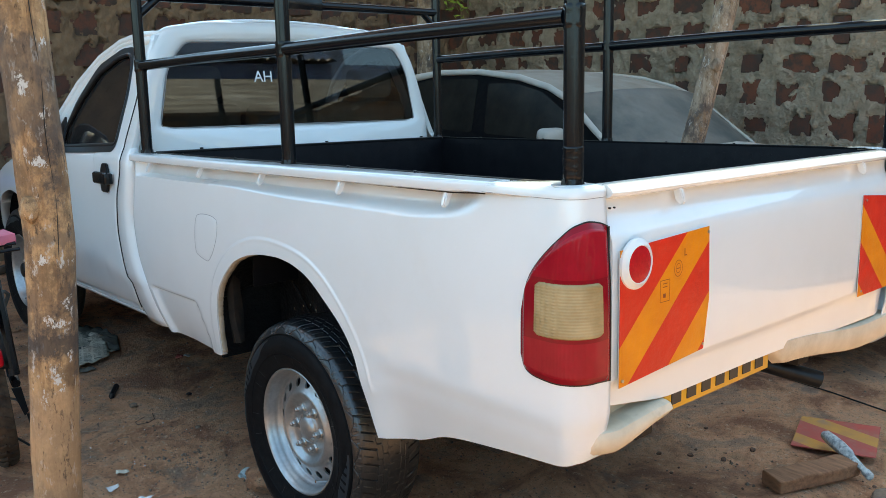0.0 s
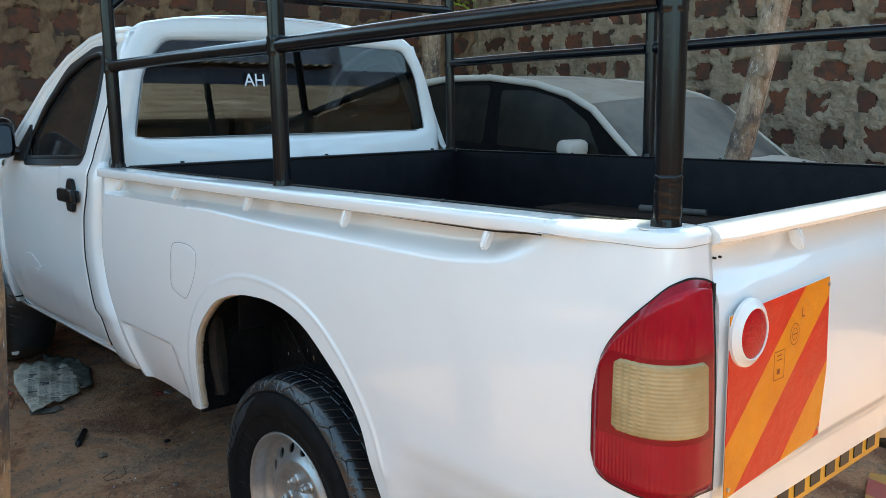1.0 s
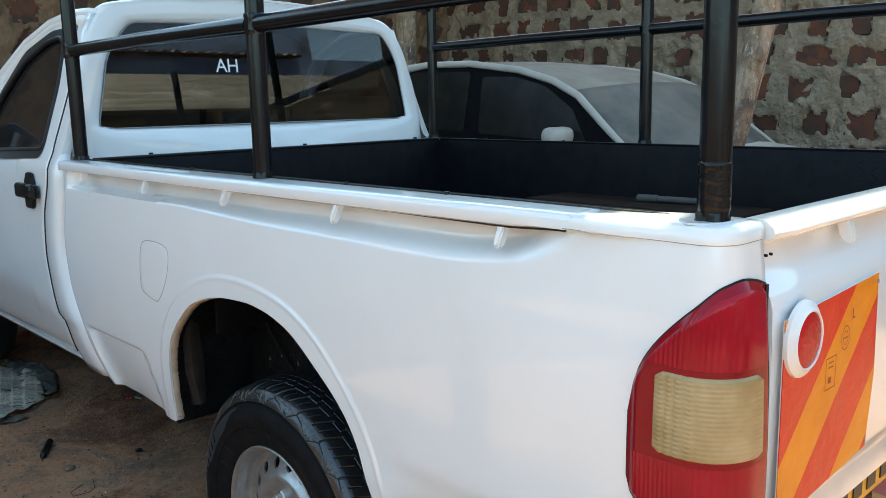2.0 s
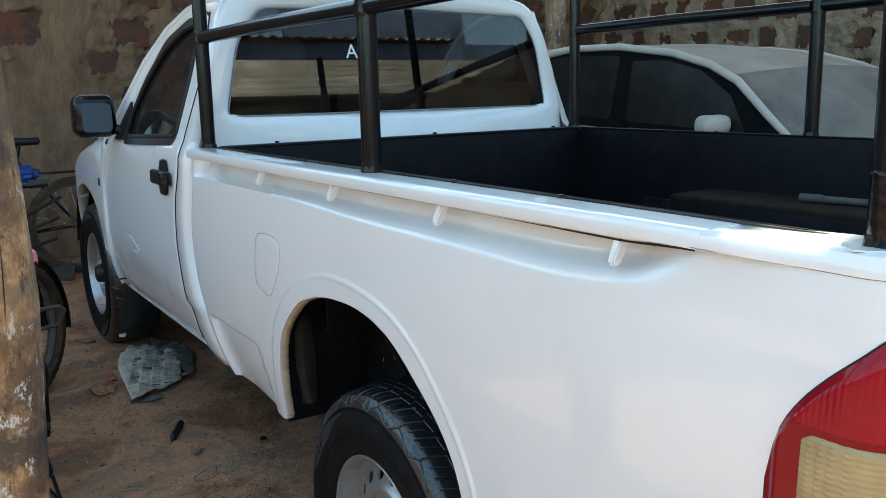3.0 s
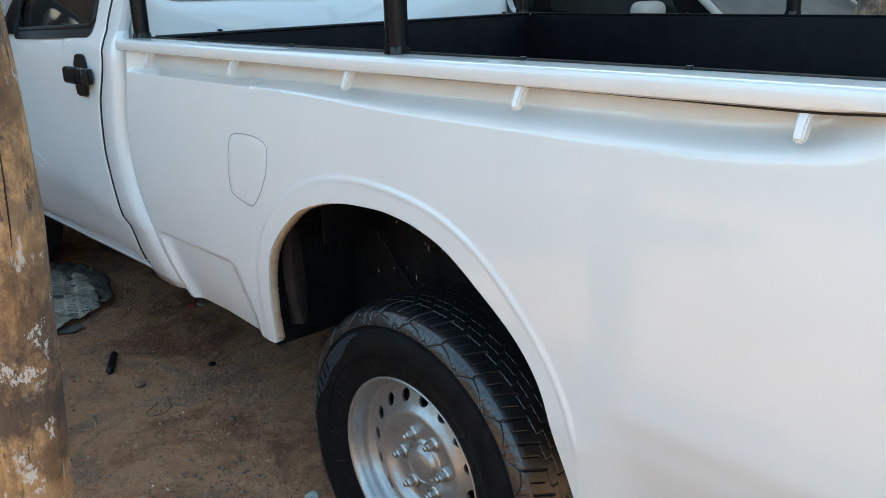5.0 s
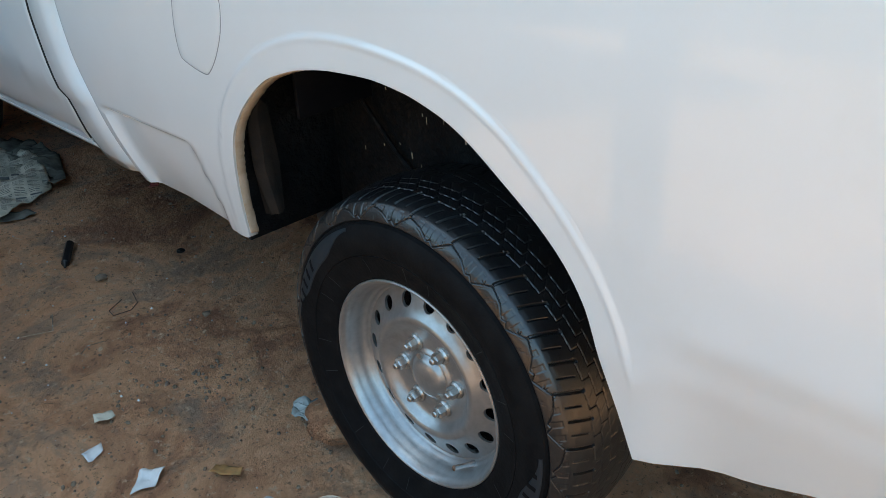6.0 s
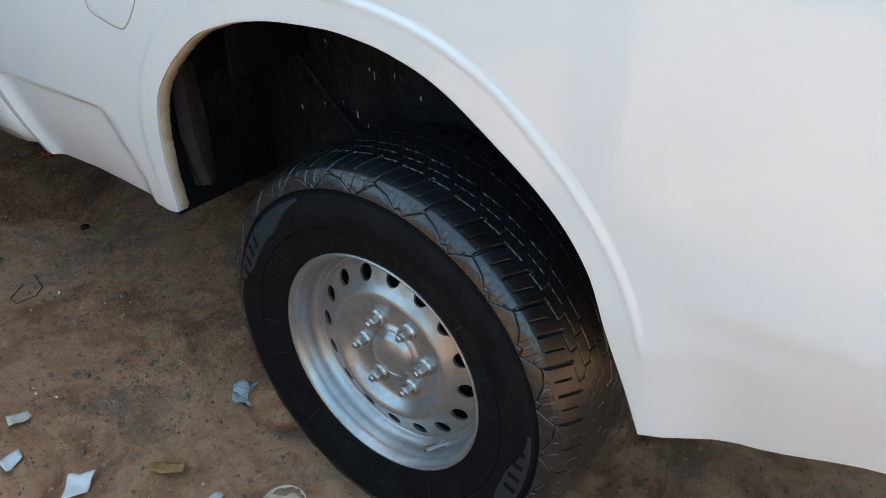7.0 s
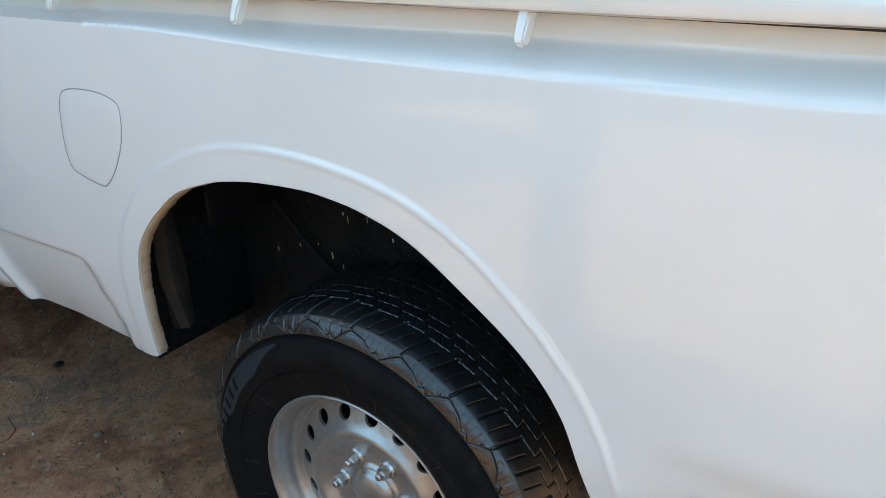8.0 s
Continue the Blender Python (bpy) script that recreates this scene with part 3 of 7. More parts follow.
for side in (-1, 1):
    panel = bed_side(side)
    # top rail with its rounded outer edge
    bm = bmesh.new()
    prof = [(-0.818, 1.128), (-0.842, 1.1285), (-0.8475, 1.131), (-0.849, 1.135), (-0.8492, 1.150), (-0.8478, 1.1545), (-0.844, 1.1575), (-0.837, 1.1592), (-0.825, 1.1598), (-0.757, 1.160), (-0.754, 1.155), (-0.754, 1.128)]
    cols = []
    for y in spaced(0.272, BED_FRONT, 0.03):
        k = 0.004 * math.sin(y * 3.1)
        lift = 0.006 * (1 - smooth01(0.285, 0.42, y))
        cols.append([Vector((mx(px, side), y, pz + 0.2 * k + lift * (pz < 1.133))) for px, pz in prof])
    vs = sheet(bm, cols)
    bm.faces.new(vs[0])
    bm.faces.new(list(reversed(vs[-1])))
    part("bed_rail", bm, PAINT, pickup)
    # corner cap over the lamp
    bm = bmesh.new()
    cols = []
    for s in spaced(S_END, 0.288, 0.012):
        (bx, by), (nx, ny) = corner_path(s)
        ring = []
        for o, z in ((-0.003, 1.1385), (0.0015, 1.1395), (0.0015, 1.1525), (-0.0035, 1.1602), (-0.013, 1.1632), (-0.045, 1.164)):
            fade = smooth01(0.10, 0.29, s)
            set_in = cap_inset(s)
            ring.append(Vector((mx(bx + nx * (o - 0.003 * fade - set_in), side), by + ny * (o - 0.003 * fade - set_in), z - 0.003 * fade - 0.22 * set_in)))
        ring.append(Vector((mx(-0.756, side), max(by, 0.064) + 0.004 * (by < 0.064), 1.164 - 0.003 * smooth01(0.10, 0.29, s))))
        # runs out into the rail's own section
        meet = smooth01(0.10, 0.270, s)
        for v, (px, pz) in zip(ring, ((-0.8450, 1.1360), (-0.8475, 1.1385), (-0.8475, 1.1494), (-0.8460, 1.1540), (-0.8388, 1.1574), (-0.80, 1.1586), (-0.756, 1.1586))):
            v.x += (mx(px, side) - v.x) * meet
            v.z += (pz - v.z) * meet
        cols.append(ring)
    sheet(bm, cols)
    solid(part("corner_cap", bm, PAINT, pickup), 0.003, 0.0)
    line = []
    for s in spaced(S_END + 0.004, 0.283, 0.012):
        (bx, by), (nx, ny) = corner_path(s)
        o = 0.0010 - cap_inset(s)
        line.append(Vector((mx(bx + nx * o, side), by + ny * o, 1.1380 - 0.22 * cap_inset(s))))
    part("cap_seam", tube(bmesh.new(), line, [0.0012 - 0.0006 * i / (len(line) - 1) for i in range(len(line))], 6), SEAM, pickup)
    part("rail_seam", tube(bmesh.new(), [(mx(-0.8405, side), y, 1.1276 + 0.005 * (1 - smooth01(0.285, 0.42, y))) for y in spaced(0.285, 1.25, 0.03)], [0.0018 * (1 - 0.9 * smooth01(0.35, 0.8, y)) for y in spaced(0.285, 1.25, 0.03)], 6), MUD, pickup)
    # short ribs under the rail
    for y in (0.420, 0.876, 1.326, 1.768, 2.218):
        bm = bmesh.new()
        slab(bm, [(mx(px, side), y - 0.0085, pz) for px, pz in ((-0.818, 1.134), (-0.838, 1.134), (-0.8535, 1.102), (-0.8540, 1.094), (-0.847, 1.089), (-0.837, 1.094))], (0, 0.0170, 0))
        for v in bm.verts:
            v.co.y = y + (v.co.y - y) * (0.66 + 0.34 * (v.co.z - 1.08) / 0.054)
        bmesh.ops.bevel(bm, geom=bm.edges[:], offset=0.0028, segments=2, affect="EDGES")
        part("rail_rib", bm, PAINT, pickup)
    # inner wall, wheel box and black edge strip
    bm = new_box((min(mx(-0.756, side), mx(-0.746, side)), 0.06, 0.885 if side < 0 else 0.70), (max(mx(-0.756, side), mx(-0.746, side)), 2.33, 1.156), 0.003)
    part("bed_inner_wall", bm, LINER, pickup, "black tread-plate bed wall")
    bm = bmesh.new()
    slab(bm, [(mx(px, side), py, 1.157) for px, py in ((-0.768, 0.12), (-0.770, 0.62), (-0.772, 2.36), (-0.758, 2.36), (-0.758, 0.62), (-0.760, 0.12))], (0, 0, 0.0062))
    bmesh.ops.bevel(bm, geom=bm.edges[:], offset=0.0015, segments=1, affect="EDGES")
    part("edge_strip", bm, STRIP_DUST, pickup)
    bm = bmesh.new()
    slab(bm, [(mx(px, side), py, 1.154) for px, py in ((-0.7585, 0.50), (-0.7585, 2.32), (-0.747, 2.32), (-0.747, 0.14), (-0.752, 0.14))], (0, 0, 0.0085))
    part("liner_lip", bm, STRIP, pickup)
    bm = new_box((min(mx(-0.747, side), mx(-0.50, side)), 0.72, 0.942), (max(mx(-0.747, side), mx(-0.50, side)), 1.59, 0.962), 0.006)
    part("wheel_box_side", new_box((min(mx(-0.51, side), mx(-0.50, side)), 0.72, 0.70), (max(mx(-0.51, side), mx(-0.50, side)), 1.59, 0.944), 0.002), LINER, pickup)
    part("wheel_box_end", new_box((min(mx(-0.747, side), mx(-0.51, side)), 1.58, 0.70), (max(mx(-0.747, side), mx(-0.51, side)), 1.59, 0.944), 0.002), LINER, pickup)
    part("wheel_box", bm, BOX_TOP, pickup, "dusty black wheel box in the bed")
    # arch liner: a dark shell round the wheel
    bm = bmesh.new()
    cols = []
    for x in (-0.815, -0.80, -0.70, -0.55):
        col = []
        for i in range(25):
            y = 0.76 + (1.715 - 0.76) * i / 24
            zz = curve_at(ARCH, min(max(y, ARCH_0), 1.68)) + 0.018 + 0.05 * smooth01(-0.8, -0.6, x)
            col.append(Vector((mx(x, side), y + 0.03 * (1 if i > 18 else (-1 if i < 3 else 0)), zz)))
        cols.append(col)
    sheet(bm, cols)
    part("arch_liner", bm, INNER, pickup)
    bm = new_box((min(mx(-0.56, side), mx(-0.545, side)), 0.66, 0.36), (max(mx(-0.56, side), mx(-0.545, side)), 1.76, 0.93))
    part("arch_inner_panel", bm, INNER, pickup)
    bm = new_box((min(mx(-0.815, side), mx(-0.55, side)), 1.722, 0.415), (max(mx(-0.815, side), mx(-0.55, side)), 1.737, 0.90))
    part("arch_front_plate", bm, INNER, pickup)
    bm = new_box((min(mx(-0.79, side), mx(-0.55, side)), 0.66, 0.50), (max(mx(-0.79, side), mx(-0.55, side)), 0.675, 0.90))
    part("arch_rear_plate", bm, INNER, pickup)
    # muddy bracket and brake pipes in the arch
    bm = bmesh.new()
    tube(bm, [(mx(-0.775, side), 1.672, 0.79), (mx(-0.775, side), 1.700, 0.70), (mx(-0.77, side), 1.708, 0.58), (mx(-0.755, side), 1.700, 0.47)], [0.014, 0.026, 0.024, 0.016], 14, wobble=0.9)
    part("muddy_bracket", bm, MUD, pickup)
    bm = bmesh.new()
    tube(bm, [(mx(-0.60, side), 1.62, 0.86), (mx(-0.59, side), 1.60, 0.72), (mx(-0.575, side), 1.50, 0.60), (mx(-0.57, side), 1.40, 0.52)], 0.005, 8)
    part("brake_pipe", bm, INNER, pickup)
    # bare, ragged turned-in lip at the front of the arch, and flecks of overspray inside
    bm = bmesh.new()
    cols = []
    for y in spaced(1.38, 1.56, 0.005) + spaced(1.562, 1.66, 0.002) + spaced(1.661, 1.7005, 0.0006):
        z = curve_at(ARCH, y)
        w = 0.019 + 0.0015 * noise.noise(Vector((y * 20, z * 20, 2.0))) + 0.0025 * noise.noise(Vector((y * 120, z * 120, 5.0)))
        out = skin_point(y, z, -0.004, side)
        cols.append([out, out + Vector((-side * w * 0.5, 0.0, -0.001)), out + Vector((-side * w, -0.002, -0.002 + 0.003 * noise.noise(Vector((y * 90, 1, 1)))))])
    sheet(bm, cols)
    solid(part("arch_lip", bm, PRIMER, pickup, "bare ragged arch lip"), 0.003)
    rnd = random.Random(31)
    bm = bmesh.new()
    for k in range(40):
        y, z = rnd.uniform(0.95, 1.62), rnd.uniform(0.52, 0.84)
        h, w = rnd.uniform(0.003, 0.018), rnd.uniform(0.0012, 0.004)
        x = mx(-0.5615, side)
        bm.faces.new([bm.verts.new(p) for p in ((x, y, z), (x, y + w, z), (x, y + w * 0.6, z - h), (x, y - w * 0.3, z - h * 0.9))])
    tagged(part("overspray_fleck", bm, PRIMER, pickup), kind="stuff")
    # tail lamp
    lamp = new("tail_lamp")
    lamp.parent = pickup
    lamp["label"] = "red tail lamp with a yellowed reversing lens"
    bm = bmesh.new()
    sheet(bm, [[skin_point(s, lamp_bottom(s) - 0.0035 + (lamp_top(s) + 0.007 - lamp_bottom(s)) * i / 6, 0.0035, side) for i in range(7)] for s in spaced(S_END + 0.001, 0.1565, 0.0075)])
    part("gasket", bm, TRIM, lamp)

    def rim_out(s, z):
        d = min(s - S_END - 0.007, 0.154 - s, z - lamp_bottom(s), lamp_top(s) - z)
        return 0.014 - 0.010 * (1 - smooth01(0, 0.02, d))

    def lens(s0, s1, lo, hi, out, edge, ribs=0.0, step=0.006):
        b2 = bmesh.new()
        ss = spaced(s0, s1, 0.0022 if ribs else step)
        rows = 78 if ribs else 24
        cols = []
        for s in ss:
            a, c = lo(s), hi(s)
            col = []
            for i in range(rows + 1):
                z = a + (c - a) * i / rows
                d = min(s - s0, s1 - s, z - a, c - z)
                col.append(skin_point(s, z, (rim_out(s, z) + out if out < 0.01 else out) - (0.010 * (1 - smooth01(0, edge, d)) if edge else 0) + ribs * (math.cos(2 * math.pi * s / 0.0135) * smooth01(0.040, 0.05, s) * (0.7 + 0.3 * math.cos(2 * math.pi * z / 0.0068)) + 0.10 * math.cos(2 * math.pi * z / 0.0068)) * smooth01(0.0, 0.010, d), side))
            cols.append(col)
        sheet(b2, cols)
        return b2
    part("lens_rim", lens(S_END + 0.007, 0.154, lamp_bottom, lamp_top, 0.014, 0.02, 0.0, 0.003), RED_RIM, lamp, "deep red lens border")

    def lens_round(s):
        d = max(0.0, 0.024 - min(s - S_END - 0.040, 0.112 - s)) / 0.024
        return 0.024 * (1 - math.sqrt(max(0.0, 1 - d * d)))
    split_lo, split_hi = 0.829, 0.960
    part("stop_lens", lens(S_END + 0.018, 0.121, lambda s: split_hi + 0.004, lambda s: max(split_hi + 0.005, lamp_top(s) - 0.012), 0.0005, 0.0, 0.0, 0.003), RED_LENS, lamp, "ribbed red stop lens")
    part("indicator_lens", lens(S_END + 0.018, 0.138, lambda s: lamp_bottom(s) + 0.014, lambda s: split_lo - 0.004, 0.0005, 0.0), RED_LENS, lamp, "ribbed red lower lens")
    part("reverse_lens", lens(S_END + 0.040, 0.112, lambda s: split_lo + lens_round(s), lambda s: split_hi - lens_round(s), 0.019, 0.010, 0.0013), CLEAR_LENS, lamp, "yellowed ribbed reversing lens")

# fuel flap on the left side, with its shut line
def flap_outline(grow, y):
    pts = [(1.775, 0.958), (1.70, 0.962), (1.648, 0.953), (1.632, 0.935), (1.640, 0.885), (1.668, 0.835), (1.70, 0.800), (1.725, 0.792), (1.79, 0.806), (1.808, 0.822), (1.812, 0.87), (1.802, 0.935)]
    cy = sum(p[0] for p in pts) / len(pts)
    cz = sum(p[1] for p in pts) / len(pts)
    return [(cy + (a - cy) * (1 + grow / 0.085), cz + (b - cz) * (1 + grow / 0.085)) for a, b in pts]


ring = flap_outline(0.0, 0)
dense = []
for i in range(len(ring)):
    p0, p1, p2, p3 = ring[i - 1], ring[i], ring[(i + 1) % len(ring)], ring[(i + 2) % len(ring)]
    for k in range(4):
        t = k / 4
        dense.append(tuple(0.5 * (2 * p1[c] + (p2[c] - p0[c]) * t + (2 * p0[c] - 5 * p1[c] + 4 * p2[c] - p3[c]) * t * t + (3 * p1[c] - p0[c] - 3 * p2[c] + p3[c]) * t**3) for c in (0, 1)))
mid = (sum(p[0] for p in dense) / len(dense), sum(p[1] for p in dense) / len(dense))
line = [skin_point(a, b, 0.0012, -1) for a, b in dense]
part("fuel_flap_gap", tube(bmesh.new(), line + line[:1], 0.0014, 8, False), SEAM, pickup)
bm = bmesh.new()
cols = []
for k in range(len(dense) + 1):
    a, b = dense[k % len(dense)]
    cols.append([skin_point(mid[0] + (a - mid[0]) * f, mid[1] + (b - mid[1]) * f, o, -1) for f, o in ((0.02, 0.0034), (0.25, 0.0034), (0.5, 0.0034), (0.75, 0.0034), (0.93, 0.0034), (0.975, 0.0026), (0.98, -0.002))])
sheet(bm, cols)
bmesh.ops.remove_doubles(bm, verts=bm.verts[:], dist=0.0001)
part("fuel_flap", bm, PAINT, pickup)

# bed floor, front wall
bm = new_box((CX - 0.53, 0.06, 0.68), (CX + 0.56, 2.33, 0.70), 0.002)
part("bed_floor", bm, LINER, pickup, "black bed floor")
bm = new_box((CX - 0.788, 2.33, 0.66), (CX + 0.818, 2.348, 1.158), 0.003)
part("bed_front_wall", bm, LINER, pickup, "black bed front wall")
bm = new_box((CX - 0.780, 2.325, 1.158), (CX + 0.810, 2.355, 1.166), 0.002)
part("front_edge_strip", bm, TRIM, pickup)
# raised tread pattern on the visible inner faces
bm = bmesh.new()
for i in range(58):
    for j in range(8):
        y, z = 0.12 + i * 0.0375, 0.985 + j * 0.0200
        a = 0.6 if (i + j) % 2 else -0.6
        box(bm, (-0.0004, -0.009, -0.0013), (0.0004, 0.009, 0.0013), 0, 1, Matrix.Translation((2 * BED_CX + 0.7459, y, z)) @ Matrix.Rotation(a, 4, "X"))
tagged(part("tread_plate_pattern", bm, LINER, pickup), kind="stuff")
bm = bmesh.new()
for i in range(24):
    for j in range(5):
        x, z = -0.66 + i * 0.06, 0.995 + j * 0.028
        a = 0.6 if (i + j) % 2 else -0.6
        box(bm, (-0.009, -0.0004, -0.0013), (0.009, 0.0004, 0.0013), 0, 1, Matrix.Translation((x, 2.3299, z)) @ Matrix.Rotation(a, 4, "Y"))
tagged(part("front_wall_tread_pattern", bm, LINER, pickup), kind="stuff")
for x in (-0.55, 0.1, 0.7):
    part("rail_bolt", tube(bmesh.new(), [(x, 2.34, 1.167), (x, 2.34, 1.173)], 0.008, 8), TRIM, pickup)
for y in (0.62, 0.93, 1.62, 2.05):
    for side in (-1, 1):
        part("rail_bolt", tube(bmesh.new(), [(mx(-0.770, side), y, 1.158), (mx(-0.770, side), y, 1.1665)], 0.0055, 8), TRIM, pickup)

# tailgate
TX0, TX1 = -0.725, 2 * BED_CX + 0.725


def gate_offset(z):
    """The tailgate's rear face: rolled top, trough, flat, crease near the foot."""
    return curve_at([(0.652, 0.016), (0.70, 0.008), (0.712, -0.002), (0.72, -0.004), (0.95, -0.008), (1.03, -0.006), (1.06, 0.004), (1.085, 0.022), (1.105, 0.026), (1.128, 0.024), (1.132, 0.002), (1.142, -0.004), (1.152, 0.0), (1.158, 0.010)], z)


bm = bmesh.new()
cols = []
for x in spaced(TX0, TX1, 0.05):
    edge = 0.01 * (1 - smooth01(0, 0.015, min(x - TX0, TX1 - x)))
    zs = [0.652, 0.69, 0.705, 0.712, 0.72, 0.80, 0.90, 0.98, 1.03, 1.045, 1.06, 1.075, 1.09, 1.11, 1.127, 1.131, 1.136, 1.142, 1.15, 1.157, 1.160]
    drop = 0.036 * smooth01(-0.75, -0.45, x) + 0.019 * smooth01(-0.1, 0.8, x)
    col = [Vector((x, gate_offset(z) + edge, z - drop * max(0.0, 0.712 - z) / 0.06)) for z in zs]
    col += [Vector((x, 0.05, 1.161)), Vector((x, 0.056, 1.155)), Vector((x, 0.056, 0.652 - drop))]
    cols.append(col)
vs = sheet(bm, cols)
bm.faces.new(vs[0])
bm.faces.new(list(reversed(vs[-1])))
tailgate = part("tailgate", bm, PAINT, pickup, "white tailgate with chevron boards")
for x in (-0.465, 0.56):
    bm = bmesh.new()
    slab(bm, [(x - 0.008, 0.022, 1.134), (x - 0.008, 0.000, 1.134), (x - 0.006, -0.010, 1.107), (x - 0.006, -0.008, 1.097), (x - 0.006, 0.000, 1.094), (x - 0.007, 0.014, 1.104)], (0.014, 0, 0))
    bmesh.ops.bevel(bm, geom=bm.edges[:], offset=0.0026, segments=2, affect="EDGES")
    part("gate_rib", bm, PAINT, tailgate)
for x in (-0.706, -0.690):
    part("screw_hole", tube(bmesh.new(), [(x, 0.0245, 1.106), (x, 0.030, 1.106)], 0.0022, 10), TRIM, tailgate)
bm = new_box((TX0 - 0.010, 0.010, 0.69), (TX0 - 0.002, 0.06, 1.070))
part("gate_gap", bm, TRIM, pickup)
bm = new_box((TX1 + 0.002, 0.010, 0.69), (TX1 + 0.010, 0.06, 1.070))
part("gate_gap", bm, TRIM, pickup)


def clip_poly(poly, a, b, c):
    """Keeps the side of a polygon where a*x + b*z >= c."""
    out = []
    for i in range(len(poly)):
        p, q = poly[i], poly[(i + 1) % len(poly)]
        dp, dq = a * p[0] + b * p[1] - c, a * q[0] + b * q[1] - c
        if dp >= 0:
            out.append(p)
        if dp * dq < 0:
            t = dp / (dp - dq)
            out.append((p[0] + (q[0] - p[0]) * t, p[1] + (q[1] - p[1]) * t))
    return out


def chevron(parent, outline, place, red, amber, bounds, lean, flip_about=None):
    """Diagonal bands between rising bounds, cut to the outline; place turns (u, v, out) into a point."""
    for i in range(len(bounds) - 1):
        if flip_about is None:
            poly = clip_poly(clip_poly(outline, -lean, 1, bounds[i]), lean, -1, -bounds[i + 1])
        else:
            k = lean * 2 * flip_about
            poly = clip_poly(clip_poly(outline, lean, 1, bounds[i] + k), -lean, -1, -bounds[i + 1] - k)
        if len(poly) < 3:
            continue
        bm = bmesh.new()
        slab(bm, [place(u, v, 0.0012) for u, v in poly], place(0, 0, 0.0024) - place(0, 0, 0.0012))
        part("amber_stripe" if i % 2 else "red_stripe", bm, amber if i % 2 else red, parent)


def gate_place(x, z, out):
    return Vector((x, -0.0095 - out, z))


for x0, x1, zt0, zt1, zb0, zb1, flip in ((-0.716, -0.358, 1.016, 1.032, 0.700, 0.722, False), (0.545, 0.79, 1.030, 1.010, 0.700, 0.70, True)):
    board = new("chevron_board")
    board.parent = tailgate
    board["label"] = "red and amber reflective chevron board"
    outline = [(x0 + 0.002, zb0), (x1 - 0.010, zb1), (x1 + 0.010, 0.85), (x1, zt1), (x0, zt0)]
    part("backing", slab(bmesh.new(), [gate_place(u, v, -0.0005) for u, v in outline], Vector((0, -0.0014, 0))), WHITE_PLASTIC, board)
    chevron(board, outline, gate_place, CHEV_RED, CHEV_AMBER, (0.8, 1.076, 1.182, 1.316, 1.436, 1.622, 1.9), 0.9, CX if flip else None)
# reflector, print marks and corner screws on the left board
reflector = new("round_reflector")
reflector.parent = tailgate
reflector["label"] = "round red reflector in a white plastic ring"
reflector.matrix_basis = pose(-0.661, -0.011, 0.980)
bm = bmesh.new()
lathe(bm, [(0.0585, 0.0), (0.058, -0.006), (0.056, -0.008), (0.051, -0.0095), (0.046, -0.014), (0.0445, -0.0155), (0.0425, -0.0150), (0.042, -0.012)], 40, "z")
bmesh.ops.transform(bm, matrix=Matrix.Rotation(radians(-90), 4, "X"), verts=bm.verts[:])
for v in bm.verts:
    v.co.y = -abs(v.co.y)
part("ring", bm, WHITE_PLASTIC, reflector)
bm = bmesh.new()
rings = lathe(bm, [(0.0423, -0.0130), (0.036, -0.0148), (0.02, -0.0158), (0.004, -0.016)], 40, "z")
bm.faces.new(rings[-1])
bmesh.ops.transform(bm, matrix=Matrix.Rotation(radians(-90), 4, "X"), verts=bm.verts[:])
for v in bm.verts:
    v.co.y = -abs(v.co.y)
part("red_disc", bm, REFLECT, reflector)
bm = bmesh.new()
for a in range(20):
    t = a / 20 * 2 * math.pi
    for r0, r1 in ((0.019, 0.0205), (0.0105, 0.0118)):
        t2 = t + 2 * math.pi / 20
        bm.faces.new([bm.verts.new(gate_place(-0.490 + r * math.cos(q) * 0.85, 0.945 + r * math.sin(q), 0.0032)) for r, q in ((r0, t), (r1, t), (r1, t2), (r0, t2))])
for u0, u1, v0, v1 in ((-0.466, -0.463, 0.972, 0.990), (-0.463, -0.455, 0.972, 0.9745), (-0.563, -0.5615, 0.872, 0.925), (-0.5255, -0.524, 0.872, 0.925), (-0.563, -0.524, 0.872, 0.8735), (-0.563, -0.524, 0.9235, 0.925),
                       (-0.553, -0.534, 0.907, 0.909), (-0.553, -0.534, 0.915, 0.917), (-0.551, -0.540, 0.882, 0.892), (-0.498, -0.482, 0.944, 0.946)):
    bm.faces.new([bm.verts.new(gate_place(u, v, 0.0032)) for u, v in ((u0, v0), (u1, v0), (u1, v1), (u0, v1))])
tagged(part("print_mark", bm, INK, tailgate), kind="stuff")
for x, z in ((-0.702, 0.715), (-0.362, 1.018), (-0.372, 0.735), (0.57, 1.012), (0.57, 0.715)):
    p = gate_place(x, z, 0.002)
    part("board_screw", tube(bmesh.new(), [p, p + Vector((0, -0.003, 0))], 0.004, 8), NUT, tailgate)
# number plate hung under the gate, its characters as bars
plate = part("number_plate", new_box((-0.485, 0.020, 0.572), (0.035, 0.023, 0.64), 0.001), PLATE, pickup, "yellow number plate with black bars")
for i in range(7):
    x = -0.455 + i * 0.069
    part("bar", new_box((x, 0.0175, 0.586), (x + 0.042, 0.0198, 0.638), 0.0), BLACK_INK, plate)

